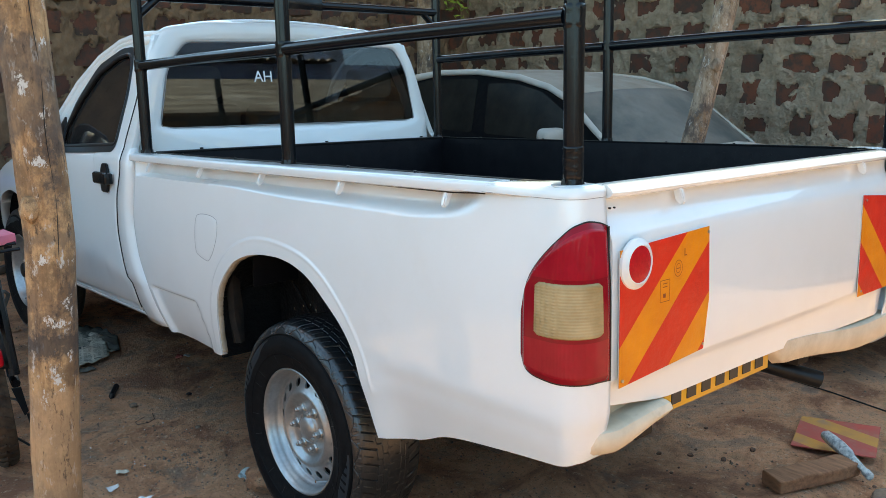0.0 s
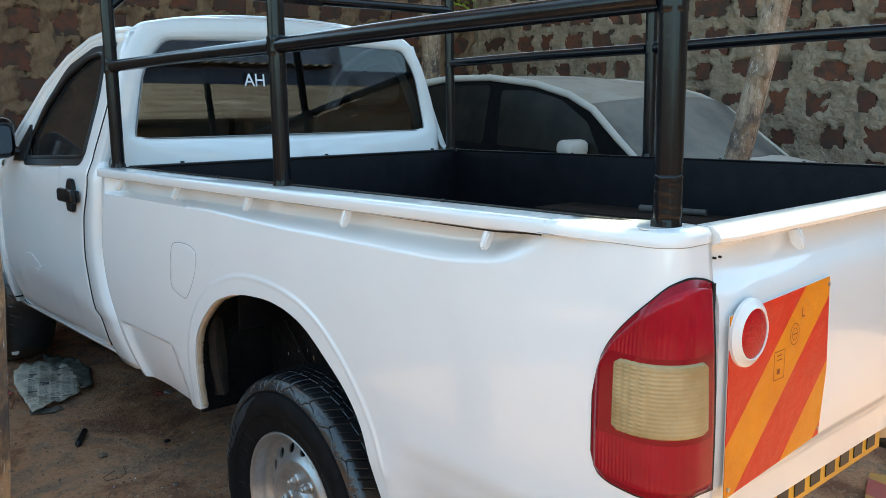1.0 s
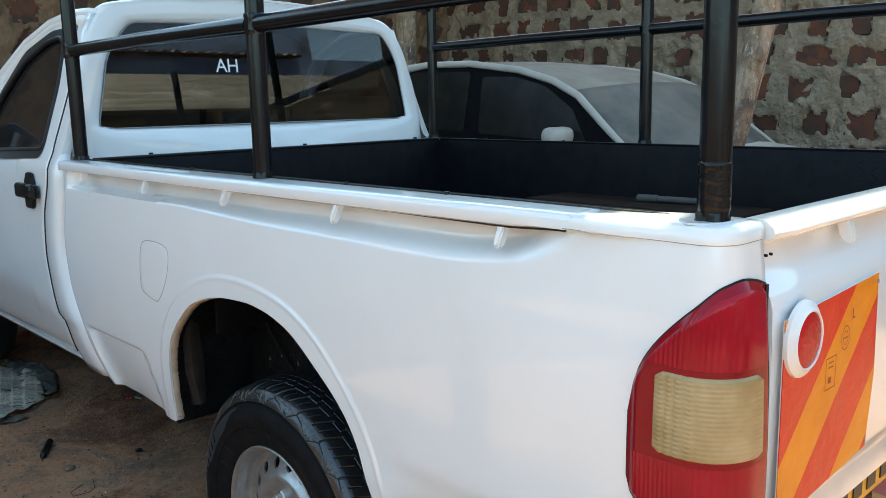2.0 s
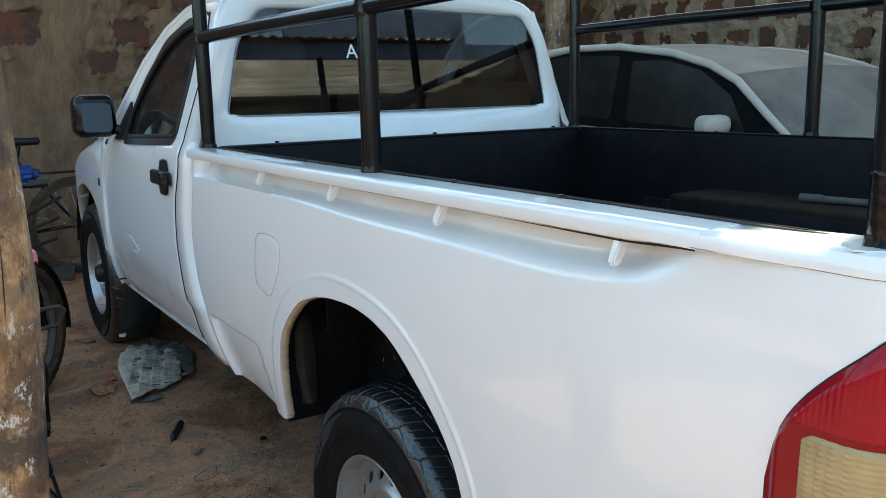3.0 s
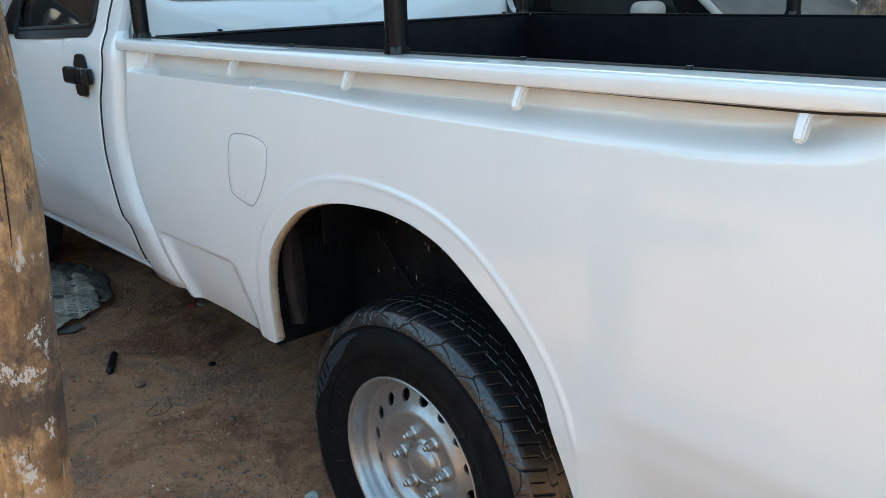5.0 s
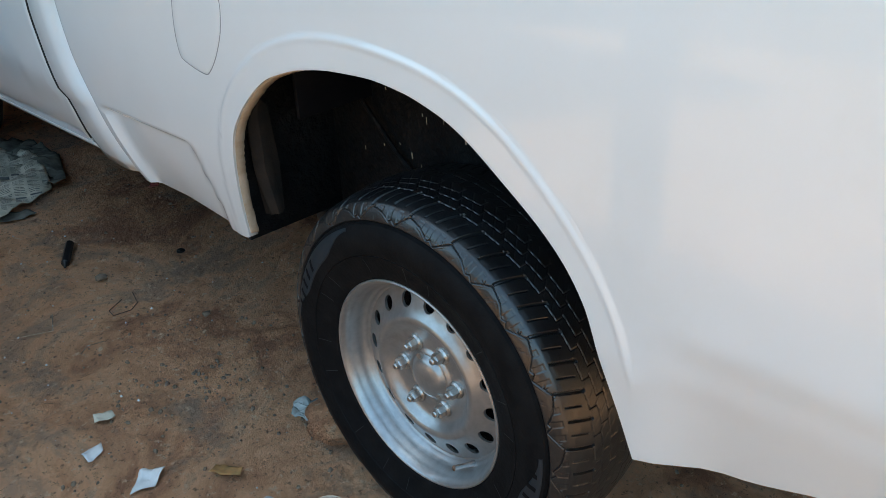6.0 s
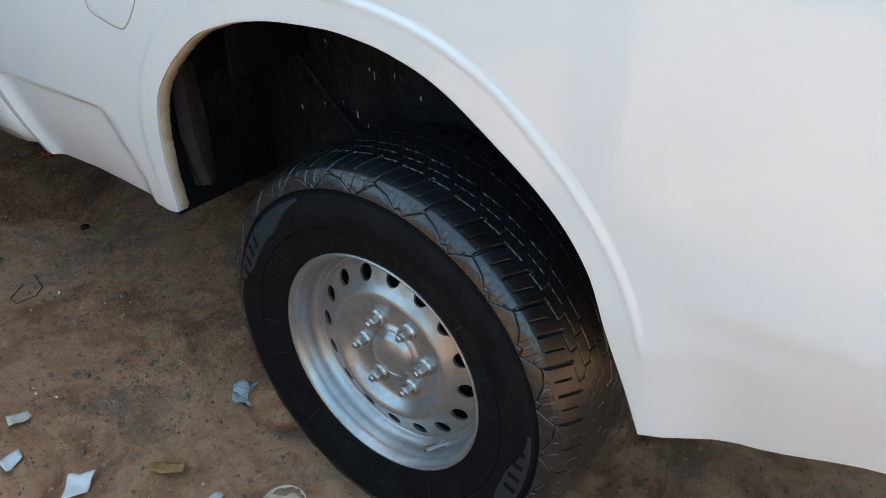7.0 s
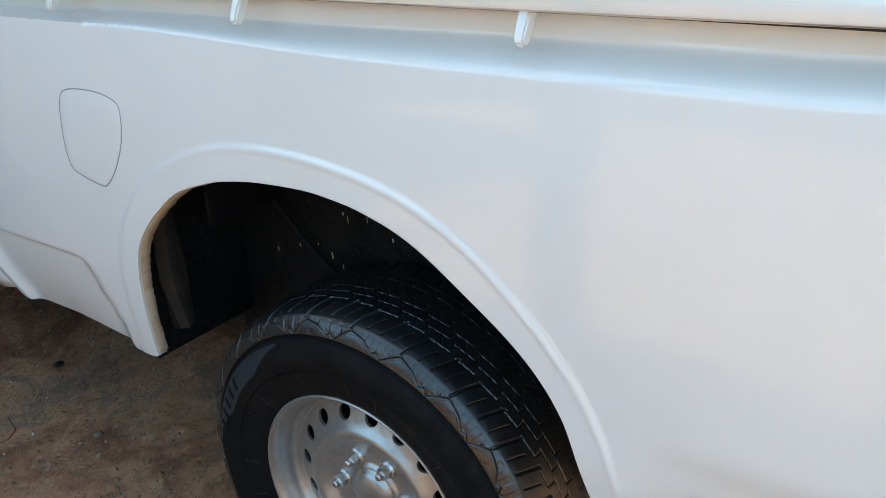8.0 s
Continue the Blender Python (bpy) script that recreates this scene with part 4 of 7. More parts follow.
# sill panel behind the gate's foot, running into the bumper end
bm = bmesh.new()
sheet(bm, [[Vector((x, 0.066 - 0.030 * smooth01(-0.70, -0.77, x), 0.700)), Vector((x, 0.064 - 0.028 * smooth01(-0.70, -0.77, x), 0.64)), Vector((x, 0.056 - 0.02 * smooth01(-0.70, -0.77, x), 0.60)), Vector((x, 0.05, 0.575))] for x in spaced(-0.775, -0.44, 0.02)])
solid(part("rear_sill", bm, BUMPER, pickup), 0.003)
# rear step bumper
bm = bmesh.new()
prof = [(0.06, 0.640), (0.022, 0.640), (0.012, 0.634), (0.009, 0.612), (0.014, 0.582), (0.026, 0.562), (0.06, 0.552)]
b2 = bmesh.new()
cols = []
for x in spaced(-0.80, -0.478, 0.015):
    k, e = smooth01(-0.80, -0.70, x), smooth01(-0.50, -0.478, x)
    zt, zb = 0.600 + 0.016 * smooth01(-0.76, -0.50, x) - 0.010 * e, 0.541 + 0.036 * smooth01(-0.72, -0.48, x) + 0.006 * e
    yf = 0.022 - 0.034 * k + 0.012 * e
    cols.append([Vector((x, yy, zz)) for yy, zz in ((0.07, zt + 0.004), (yf + 0.018, zt), (yf + 0.005, zt - 0.004), (yf, zt - 0.014), (yf - 0.002, (zt + zb) / 2), (yf + 0.003, zb + 0.012), (yf + 0.012, zb + 0.003), (0.07, zb))])
vs = sheet(b2, cols)
b2.faces.new(vs[0])
b2.faces.new(list(reversed(vs[-1])))
part("rear_bumper", b2, BUMPER, pickup, "dusty white rear bumper end, tinted cream for bounced light")
for x0, x1, lift in ((0.06, 2 * BED_CX + 0.79, 0.0),):
    cols = []
    for x in spaced(x0, x1, 0.02):
        inner = smooth01(0, 0.09, x - x0) * (1 + 0.28 * smooth01(0.3, 0.75, x))
        fall = 0.050 * smooth01(0.06, 0.7, x)
        cols.append([Vector((x, 0.06 + (yy - 0.06) * (0.55 + 0.45 * inner), 0.646 + (zz - 0.646) * (0.40 + 0.60 * inner) - fall)) for yy, zz in prof])
    b2 = bmesh.new()
    vs = sheet(b2, cols)
    b2.faces.new(vs[0])
    b2.faces.new(list(reversed(vs[-1])))
    part("rear_bumper", b2, BUMPER, pickup, "dusty white rear bumper end, tinted cream for bounced light")
bm.free()
part("bumper_beam", new_box((-0.70, 0.27, 0.54), (0.76, 0.31, 0.62), 0.01), MUD, pickup)
# exhaust
part("exhaust_pipe", tube(bmesh.new(), [(0.30, 1.2, 0.40), (0.32, 0.6, 0.45), (0.38, 0.36, 0.465), (0.45, 0.24, 0.440), (0.565, 0.10, 0.390)], 0.029, 16), TRIM, pickup, "black exhaust pipe")
# dark disc on the closed pipe end, for the shade inside it
bm = bmesh.new()
tube(bm, [(0.5655, 0.0995, 0.3897), (0.567, 0.0975, 0.389)], 0.024, 16)
part("exhaust_end_disc", bm, INNER, pickup)
# chassis rails, axle, tank under the bed
for x in (-0.45, 0.45):
    part("chassis_rail", new_box((CX + x - 0.04, 0.12, 0.46), (CX + x + 0.04, 4.7, 0.60), 0.008), MUD, pickup)
part("rear_axle", tube(bmesh.new(), [(-0.62, 1.25, 0.26), (CX - 0.16, 1.25, 0.26), (CX, 1.25, 0.26), (CX + 0.16, 1.25, 0.26), (0.68, 1.25, 0.26)], [0.045, 0.05, 0.14, 0.05, 0.045], 14), MUD, pickup)
for side in (-1, 1):
    part("leaf_spring", new_box((min(mx(-0.52, side), mx(-0.46, side)), 0.55, 0.30), (max(mx(-0.52, side), mx(-0.46, side)), 1.9, 0.335), 0.01), MUD, pickup)
    bm = bmesh.new()
    tube(bm, [(mx(-0.53, side), 1.30, 0.28), (mx(-0.50, side), 1.52, 0.62)], 0.03, 10)
    part("shock_absorber", bm, TRIM, pickup)

# cargo cage of black tube
cage = new("cargo_cage")
cage.parent = pickup
cage["label"] = "black painted steel tube cage over the bed"
PY, PY_RIGHT = (0.072, 1.245, 2.375), (0.042, 1.245, 2.395)


def tape_wrap(x, y, z0, z1, r):
    """Tape wound round a post, wrinkled."""
    bm = bmesh.new()
    cols = []
    for k in range(61):
        a = 2 * math.pi * (k % 60) / 60
        col = []
        for z in spaced(z0, z1, 0.0016):
            q = Vector((math.cos(a) * 1.3, math.sin(a) * 1.3, z * 75))
            e = 0.5 + 0.5 * math.cos(2 * math.pi * (z - z0) / 0.018 + a)
            rr = r + 0.0003 * abs(noise.noise(q * 1.4)) + 0.00022 * noise.noise(q * 3.1) + 0.00025 * e - 0.0012 * smooth01(z1 - 0.004 - 0.006 * noise.noise(Vector((a * 2, 1, 1))), z1, z)
            col.append(Vector((x + rr * math.cos(a), y + rr * math.sin(a), z)))
        cols.append(col)
    sheet(bm, cols)
    bmesh.ops.remove_doubles(bm, verts=bm.verts[:], dist=0.00005)
    return bm


for side in (-1, 1):
    x = mx(-0.778, side)
    rz = 1.518 if side < 0 else 1.575
    ys = PY if side < 0 else PY_RIGHT
    for i, y in enumerate(ys):
        bm = bmesh.new()
        tube(bm, [(x, y, 1.160), (x, y, 1.30), (x, y, 1.6), (x, y, 2.05)], 0.0225, 18)
        part("post", bm, BLACK, cage)
        bm = bmesh.new()
        tube(bm, [(x, y, 1.160), (x, y, 1.163), (x, y, 1.166), (x, y, 1.170), (x, y, 1.174)], [0.0245, 0.0243, 0.0236, 0.0234, 0.0226], 28, wobble=0.25)
        part("weld_bead", bm, BLACK, cage)
        if i == 0:
            part("tape_wrap", tape_wrap(x, y, 1.176, 1.245, 0.0232), BLACK, cage, "wrinkled black tape")
        bm = bmesh.new()
        tube(bm, [(x, y, rz - 0.025), (x, y, rz - 0.020), (x, y, rz - 0.012), (x, y, rz), (x, y, rz + 0.012), (x, y, rz + 0.020), (x, y, rz + 0.025)], [0.0220, 0.0236, 0.0229, 0.0232, 0.0228, 0.0236, 0.0220], 28, wobble=0.18)
        part("weld_bead", bm, BLACK, cage)
    for a, b in ((ys[0], ys[1]), (ys[1], ys[2])):
        bm = bmesh.new()
        tube(bm, [(x, a + 0.02, rz), (x, (a + b) / 2, rz + 0.003), (x, b - 0.02, rz)], 0.0205, 18)
        part("side_rail", bm, BLACK, cage)
    bm = bmesh.new()
    ring = [(x + 0.047 * math.cos(k * math.pi / 8) * (1 if abs(math.cos(k * math.pi / 8)) < 0.95 else 1.1), 0.082 + 0.036 * math.sin(k * math.pi / 8), 1.1600) for k in range(16)]
    slab(bm, ring, (0, 0, 0.0022))
    part("foot_plate", bm, PAINT, cage, "overpainted foot plate")
xl, xr = mx(-0.778, -1), mx(-0.778, 1)
part("front_bar", tube(bmesh.new(), [(xl, PY[2], 1.80), (CX, PY[2] + 0.01, 1.812), (xr, PY_RIGHT[2], 1.822)], 0.0205, 16), BLACK, cage)
part("corner_brace", tube(bmesh.new(), [(xl, PY[2], 1.715), (xl + 0.10, PY[2], 1.80)], 0.016, 12), BLACK, cage)
part("corner_brace", tube(bmesh.new(), [(xr, PY_RIGHT[2], 1.735), (xr - 0.10, PY_RIGHT[2], 1.82)], 0.016, 12), BLACK, cage)
part("bar_plate", new_box((-0.07, PY[2] - 0.026, 1.785), (0.115, PY[2] - 0.02, 1.84), 0.002), BLACK, cage)
bm = bmesh.new()
tube(bm, [(0.738, 1.10, 0.9755), (0.750, 1.02, 0.9755), (0.763, 0.92, 0.9755)], [0.0115, 0.0118, 0.0115], 14)
tube(bm, [(0.725, 1.178, 0.9762), (0.7255, 1.174, 0.9762), (0.732, 1.137, 0.9762), (0.737, 1.105, 0.9762), (0.7375, 1.101, 0.9762)], [0.011, 0.0142, 0.0138, 0.0142, 0.011], 14)
rod = thing("metal_pipe", bm, DUSTY, "short dusty metal pipe lying on the wheel box of the bed", "pipe")
rod.matrix_world = RAKE

# ---- wheels ----
SIDE_PROFILE = [(0.200, 0.03), (0.206, 0.012), (0.213, 0.000), (0.2190, -0.0078), (0.2250, -0.0105), (0.2285, -0.0122), (0.240, -0.0150), (0.255, -0.0190), (0.2690, -0.0245), (0.2703, -0.0230), (0.2720, -0.0250), (0.290, -0.0290), (0.300, -0.0293), (0.312, -0.0276), (0.322, -0.0240), (0.3292, -0.0197), (0.3305, -0.0165), (0.3320, -0.0130), (0.3345, -0.0125)]
TREAD_PROFILE = [(0.3340, -0.0130), (0.3352, -0.0178), (0.3430, -0.0156), (0.3515, -0.0120), (0.3595, -0.0064), (0.3655, 0.0006), (0.3700, 0.0100), (0.3732, 0.0230), (0.3755, 0.0420), (0.3785, 0.0640), (0.3805, 0.0880), (0.3812, 0.1120)]
TYRE_MID = 0.112


def side_h(r):
    """How far out the sidewall stands at a radius."""
    return float(np.interp(r, [p[0] for p in SIDE_PROFILE], [p[1] for p in SIDE_PROFILE]))


def tread_relief(a, s, h, per):
    """Depth of the cut tread: a and s in metres along and across, h across the axle, per: one repeat of the pattern."""
    u = (a / per) % 1.0

    def cut(d, width, soft=0.0010):
        return 1 - np.clip((d - width * 0.5) / soft + 0.5, 0, 1)

    def wrap(d):
        return np.abs((d + 0.5) % 1.0 - 0.5) * per
    # stepped shoulder lugs behind a zigzag line
    zu, zs = [0.0, 0.28, 0.50, 0.58, 0.68, 1.0], [0.033, 0.026, 0.011, 0.016, 0.007, 0.033]
    edge = np.interp(u, zu, zs)
    slope = np.gradient(np.interp(np.linspace(0, 1, 400), zu, zs), per / 400)
    tilt = np.interp(u, np.linspace(0, 1, 400), slope)
    away = np.abs(s - edge) / np.sqrt(1 + tilt ** 2)
    depth = np.where(s < edge, 0.0012, 0.0) * (s < 0.034)
    depth = np.maximum(depth, 0.0032 * cut(away, 0.0020) * (s < 0.036))
    depth = np.maximum(depth, 0.0020 * cut(np.abs(s - edge + 0.0065) / np.sqrt(1 + tilt ** 2), 0.0013) * (s < 0.030) * (s > 0.003) * (u > 0.2))
    # small angular marks inside the zigzag
    for k, (u0, s0, u1, s1) in enumerate(((0.05, 0.006, 0.09, 0.015), (0.09, 0.015, 0.12, 0.008), (0.12, 0.008, 0.165, 0.017), (0.80, 0.027, 0.90, 0.021), (0.90, 0.021, 0.86, 0.029))):
        ax, bx = (u - u0) * per, (u1 - u0) * per
        t = np.clip((ax * bx + (s - s0) * (s1 - s0)) / (bx ** 2 + (s1 - s0) ** 2), 0, 1)
        depth = np.maximum(depth, 0.0022 * cut(np.hypot(ax - t * bx, s - s0 - t * (s1 - s0)), 0.0014))
    # ladder of low ridges along the shoulder
    depth = np.maximum(depth, 0.0008 * (((4 * u + 0.15) % 1.0) < 0.45) * (s > edge + 0.002) * (s > 0.016) * (s < 0.037))
    for sign in (1, -1):
        hh = h if sign > 0 else 2 * TYRE_MID - h
        uu = u if sign > 0 else (u + 0.23) % 1.0
        ll = hh / per * 0.30 + (hh / per) ** 2 * 0.10
        inside = (hh > -0.004) & (hh < TYRE_MID + 0.01)
        # cross cuts of the shoulder rib: a wide one at each lug, a narrower one between
        depth = np.maximum(depth, 0.0055 * cut(wrap(uu - ll), 0.0046, 0.0016) * inside * (hh < 0.050))
        depth = np.maximum(depth, 0.0050 * cut(wrap(uu - 0.5 - ll), 0.0036, 0.0014) * (hh > 0.004) * (hh < 0.054))
        for q, h0, h1 in ((0.25, 0.004, 0.036), (0.75, 0.006, 0.040)):
            depth = np.maximum(depth, 0.0022 * cut(wrap(uu - q - ll), 0.0016, 0.0010) * (hh > h0) * (hh < h1))
        # worn grooves round the tyre, stepping aside at each block
        for h0, turn, wide in ((0.048, 0.0, 0.0020), (0.068, 0.3, 0.0015), (0.088, 0.6, 0.0017)):
            v = (2 * uu + turn) % 1.0
            step = 0.0045 * (v - 0.5)
            depth = np.maximum(depth, 0.0020 * cut(np.abs(hh - h0 - step), wide, 0.0014) * (v > 0.22) * inside)
            depth = np.maximum(depth, 0.0016 * cut(np.minimum(v, 1 - v) * per * 0.5, 0.0016, 0.0012) * (np.abs(hh - h0 - 0.010) < 0.009))
        # thin slanted cuts of the middle ribs
        for q in (0.10, 0.35, 0.60, 0.85):
            depth = np.maximum(depth, 0.0009 * cut(wrap(uu - q + 0.8 * (hh - 0.08) / per), 0.0012, 0.0009) * (hh > 0.052) * (hh < 0.110))
    return depth


def tread_mesh(coarse):
    per_turn = 23
    near = np.radians(np.arange(-12, 204, 0.2 * coarse))
    far = np.radians(np.arange(204, 348, 0.7 * coarse))
    ang = np.concatenate([near, far])
    r, h = np.array([p[0] for p in TREAD_PROFILE]), np.array([p[1] for p in TREAD_PROFILE])
    r, h = np.concatenate([r, r[-2::-1]]), np.concatenate([h, 2 * TYRE_MID - h[-2::-1]])
    arc = np.concatenate([[0], np.cumsum(np.hypot(np.diff(r), np.diff(h)))])
    half = arc[len(TREAD_PROFILE) - 1]
    s = np.concatenate([np.arange(0, half + 0.05, 0.0014 * coarse), np.arange(half + 0.05, arc[-1], 0.004), [arc[-1]]])
    rs, hs = np.interp(s, arc, r), np.interp(s, arc, h)
    for _ in range(3):
        rs[2:-2], hs[2:-2] = (rs[1:-3] + 2 * rs[2:-2] + rs[3:-1]) / 4, (hs[1:-3] + 2 * hs[2:-2] + hs[3:-1]) / 4
    dr, dh = np.gradient(rs, s), np.gradient(hs, s)
    size = np.hypot(dr, dh)
    nr, nh = dh / size, -dr / size
    A, S = np.meshgrid(ang, s, indexing="ij")
    H = np.broadcast_to(hs, A.shape)
    per = 2 * math.pi * 0.37 / per_turn
    D = tread_relief(A * 0.37, S, H, per) * (1.0 if coarse == 1 else 0.45)
    D[:, :2] = 0
    D[:, -2:] = 0
    R = rs - nr * D
    X = hs - nh * D
    co = np.stack([X, R * np.cos(A), R * np.sin(A)], -1).reshape(-1, 3)
    na, ns = A.shape
    i, j = np.meshgrid(np.arange(na), np.arange(ns - 1), indexing="ij")
    i2 = (i + 1) % na
    quads = np.stack([i * ns + j, i * ns + j + 1, i2 * ns + j + 1, i2 * ns + j], -1).reshape(-1, 4)
    me = bpy.data.meshes.new("tread")
    me.from_pydata(co.tolist(), [], quads.tolist())
    me.polygons.foreach_set("use_smooth", [True] * len(me.polygons))
    me.set_sharp_from_angle(angle=radians(50))
    me.materials.append(RUBBER)
    return me


def on_side(r, a, out):
    return Vector((side_h(r) - out, r * math.cos(a), r * math.sin(a)))


def wheel_parts(root, coarse):
    bm = bmesh.new()
    lathe(bm, SIDE_PROFILE, 120)
    lathe(bm, [(r, 2 * TYRE_MID - h) for r, h in SIDE_PROFILE], 60)
    tyre = part("tyre", bm, TYRE_SIDE, root, "black all-terrain tyre with blocky tread")
    tread = new("tread", tread_mesh(coarse))
    tread.parent = tyre
    tagged(tread, "raised tread blocks", kind="stuff")
    # raised bands on the sidewall with plain bars for their writing
    for a0, a1 in ((6, 66), (-184, -138)):
        bm = bmesh.new()
        cols = []
        for a in spaced(radians(a0), radians(a1), 0.03):
            e = min(1.0, (a - radians(a0)) / 0.35, (radians(a1) - a) / 0.35)
            inner = 0.320 - 0.030 * smooth01(0, 1, e)
            cols.append([on_side(inner + (0.3255 - inner) * t, a, o) for t, o in ((0, -0.0005), (0.08, 0.0013), (0.5, 0.0014), (0.92, 0.0013), (1, -0.0005))])
        sheet(bm, cols)
        band = part("sidewall_band", bm, SIDEWALL, tyre, "raised bluish band on the sidewall")
        mid = (a0 + a1) / 2 - 12
        for k in range(5):
            a = radians(mid + (k - 2) * 5.4)
            bm = bmesh.new()
            sheet(bm, [[on_side(r, a + d + (r - 0.308) * 1.2, 0.0022) for r in (0.2975, 0.308, 0.3185)] for d in (0.0, 0.016, 0.032)])
            part("bar", bm, TYRE_SIDE, band)
    # ribs in the paler band colour, as if they caught the light
    bm = bmesh.new()
    for k in range(16):
        a = 2 * math.pi * k / 16 + 0.1 * math.sin(k * 2.2)
        sheet(bm, [[on_side(r, a + d, 0.0009) for r in (0.236, 0.246, 0.256, 0.266)] for d in (-0.0022, 0.0022)])
    tagged(part("sidewall_rib", bm, SIDEWALL, tyre), kind="stuff")
    # rim
    bm = bmesh.new()
    lathe(bm, [(0.192, 0.19), (0.196, 0.06), (0.2155, 0.004), (0.2182, -0.005), (0.2174, -0.0085), (0.2150, -0.0098), (0.2120, -0.0085), (0.2090, -0.0045), (0.2060, 0.001), (0.2040, 0.008), (0.2025, 0.014), (0.2000, 0.019), (0.1985, 0.027), (0.1965, 0.034), (0.1940, 0.0385), (0.1915, 0.0405), (0.1900, 0.0445), (0.1875, 0.0485), (0.1845, 0.0495), (0.1820, 0.0475)], 96)
    inner = [(0.138, 0.0280), (0.132, 0.0225), (0.127, 0.0200), (0.121, 0.0203), (0.115, 0.0235), (0.108, 0.0305), (0.101, 0.0370), (0.094, 0.0405), (0.060, 0.0420), (0.056, 0.0400), (0.053, 0.0360), (0.049, 0.0350), (0.046, 0.0370), (0.043, 0.0350), (0.040, 0.0300), (0.034, 0.0260), (0.024, 0.0228), (0.010, 0.0215)]
    rings = lathe(bm, inner, 96)
    bm.faces.new(rings[-1])
    for k in range(16):
        ac = 2 * math.pi * (k + 0.17) / 16
        rc, hr = 0.160, 0.0145
        half = math.pi / 16
        hole, out, back = [], [], []
        for j in range(24):
            p = 2 * math.pi * j / 24
            c, s = math.cos(p), math.sin(p)
            hole.append((rc + hr * c, ac + hr * s / rc))
            q, side_no = ((j + 3) % 6 - 3) / 3, ((j + 3) // 6) % 4
            out.append([(rc + 0.022, ac + half * q), (rc - 0.022 * q, ac + half), (rc - 0.022, ac - half * q), (rc + 0.022 * q, ac - half)][side_no])

        def pt(r, a):
            h = 0.0280 + 0.0195 * max(0.0, min(1.0, (r - 0.138) / 0.044)) ** 0.92
            return Vector((h, r * math.cos(a), r * math.sin(a)))
        hv = [bm.verts.new(pt(*q)) for q in hole]
        ov = [bm.verts.new(pt(*q)) for q in out]
        bv = [bm.verts.new(pt(*q) + Vector((0.006, 0, 0))) for q in hole]
        for j in range(24):
            i2 = (j + 1) % 24
            bm.faces.new((hv[j], hv[i2], ov[i2], ov[j]))
            bm.faces.new((bv[j], bv[i2], hv[i2], hv[j]))
    bmesh.ops.remove_doubles(bm, verts=bm.verts[:], dist=0.0004)
    rim = part("rim", bm, STEEL, root, "silver steel rim with round vent holes", 40)
    bm = bmesh.new()
    rings = lathe(bm, [(0.188, 0.13), (0.182, 0.078), (0.10, 0.066), (0.02, 0.066)], 32)
    bm.faces.new(rings[-1])
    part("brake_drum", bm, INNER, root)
    for k in range(6):
        a = 2 * math.pi * k / 6 + 0.01
        cy, cz = 0.0705 * math.cos(a), 0.0705 * math.sin(a)
        bm = bmesh.new()
        tube(bm, [(0.044, cy, cz), (0.037, cy, cz), (0.0335, cy, cz)], [0.0178, 0.0172, 0.0140], 16)
        tube(bm, [(0.035, cy, cz), (0.0215, cy, cz), (0.0180, cy, cz)], [0.0122, 0.0122, 0.0096], 6)
        tube(bm, [(0.019, cy, cz), (0.0125, cy, cz), (0.0100, cy, cz)], [0.0068, 0.0068, 0.0046], 10)
        part("lug_nut", bm, NUT, rim)
    for k in range(2):
        a = 1.2 + k * 2.7
        bm = bmesh.new()
        tube(bm, [(0.040, 0.043 * math.cos(a), 0.043 * math.sin(a)), (0.028, 0.045 * math.cos(a), 0.045 * math.sin(a))], 0.006, 8)
        part("hub_screw", bm, NUT, rim)
    bm = bmesh.new()
    a = math.radians(236)
    tube(bm, [(0.042, 0.192 * math.cos(a), 0.192 * math.sin(a)), (0.020, 0.184 * math.cos(a), 0.184 * math.sin(a)), (-0.004, 0.175 * math.cos(a), 0.176 * math.sin(a))], [0.007, 0.005, 0.0055], 10)
    part("valve", bm, BULB, rim)


rear_wheel = new("wheel")
rear_wheel.parent = pickup
rear_wheel["label"] = "silver steel wheel with black all-terrain tyre"
rear_wheel.matrix_basis = pose(-0.800, 1.234, 0.262)
wheel_parts(rear_wheel, 1)
front_wheel = new("wheel")
front_wheel.parent = pickup
front_wheel["label"] = "silver steel wheel with black all-terrain tyre"
front_wheel.matrix_basis = pose(-0.815, 4.262, 0.405, 40, 0, 0)
wheel_parts(front_wheel, 2)
bm = bmesh.new()
rings = lathe(bm, [(0.052, 0.04), (0.050, 0.016), (0.046, 0.004), (0.043, -0.006), (0.036, -0.012), (0.012, -0.014)], 28)
bm.faces.new(rings[-1])
part("hub_cap", bm, TRIM, front_wheel, "black hub cap")
for m in (pose(2 * BED_CX + 0.800, 1.234, 0.262, 0, 0, 180), pose(2 * CX + 0.815, 4.262, 0.405, 0, 0, 180)):
    copy_thing(front_wheel, m)

# ---- cab ----
def polygon_radius(poly, c, a):
    """Distance from c to the polygon along the angle a."""
    dx, dz = math.cos(a), math.sin(a)
    best = 0.0
    for i in range(len(poly)):
        (x0, z0), (x1, z1) = poly[i], poly[(i + 1) % len(poly)]
        ex, ez = x1 - x0, z1 - z0
        det = dx * -ez + ex * dz
        if abs(det) < 1e-9:
            continue
        rx, rz = x0 - c[0], z0 - c[1]
        t = (rx * -ez + ex * rz) / det
        u = (dx * rz - dz * rx) / det
        if -1e-6 <= u <= 1 + 1e-6 and t > best:
            best = t
    return best


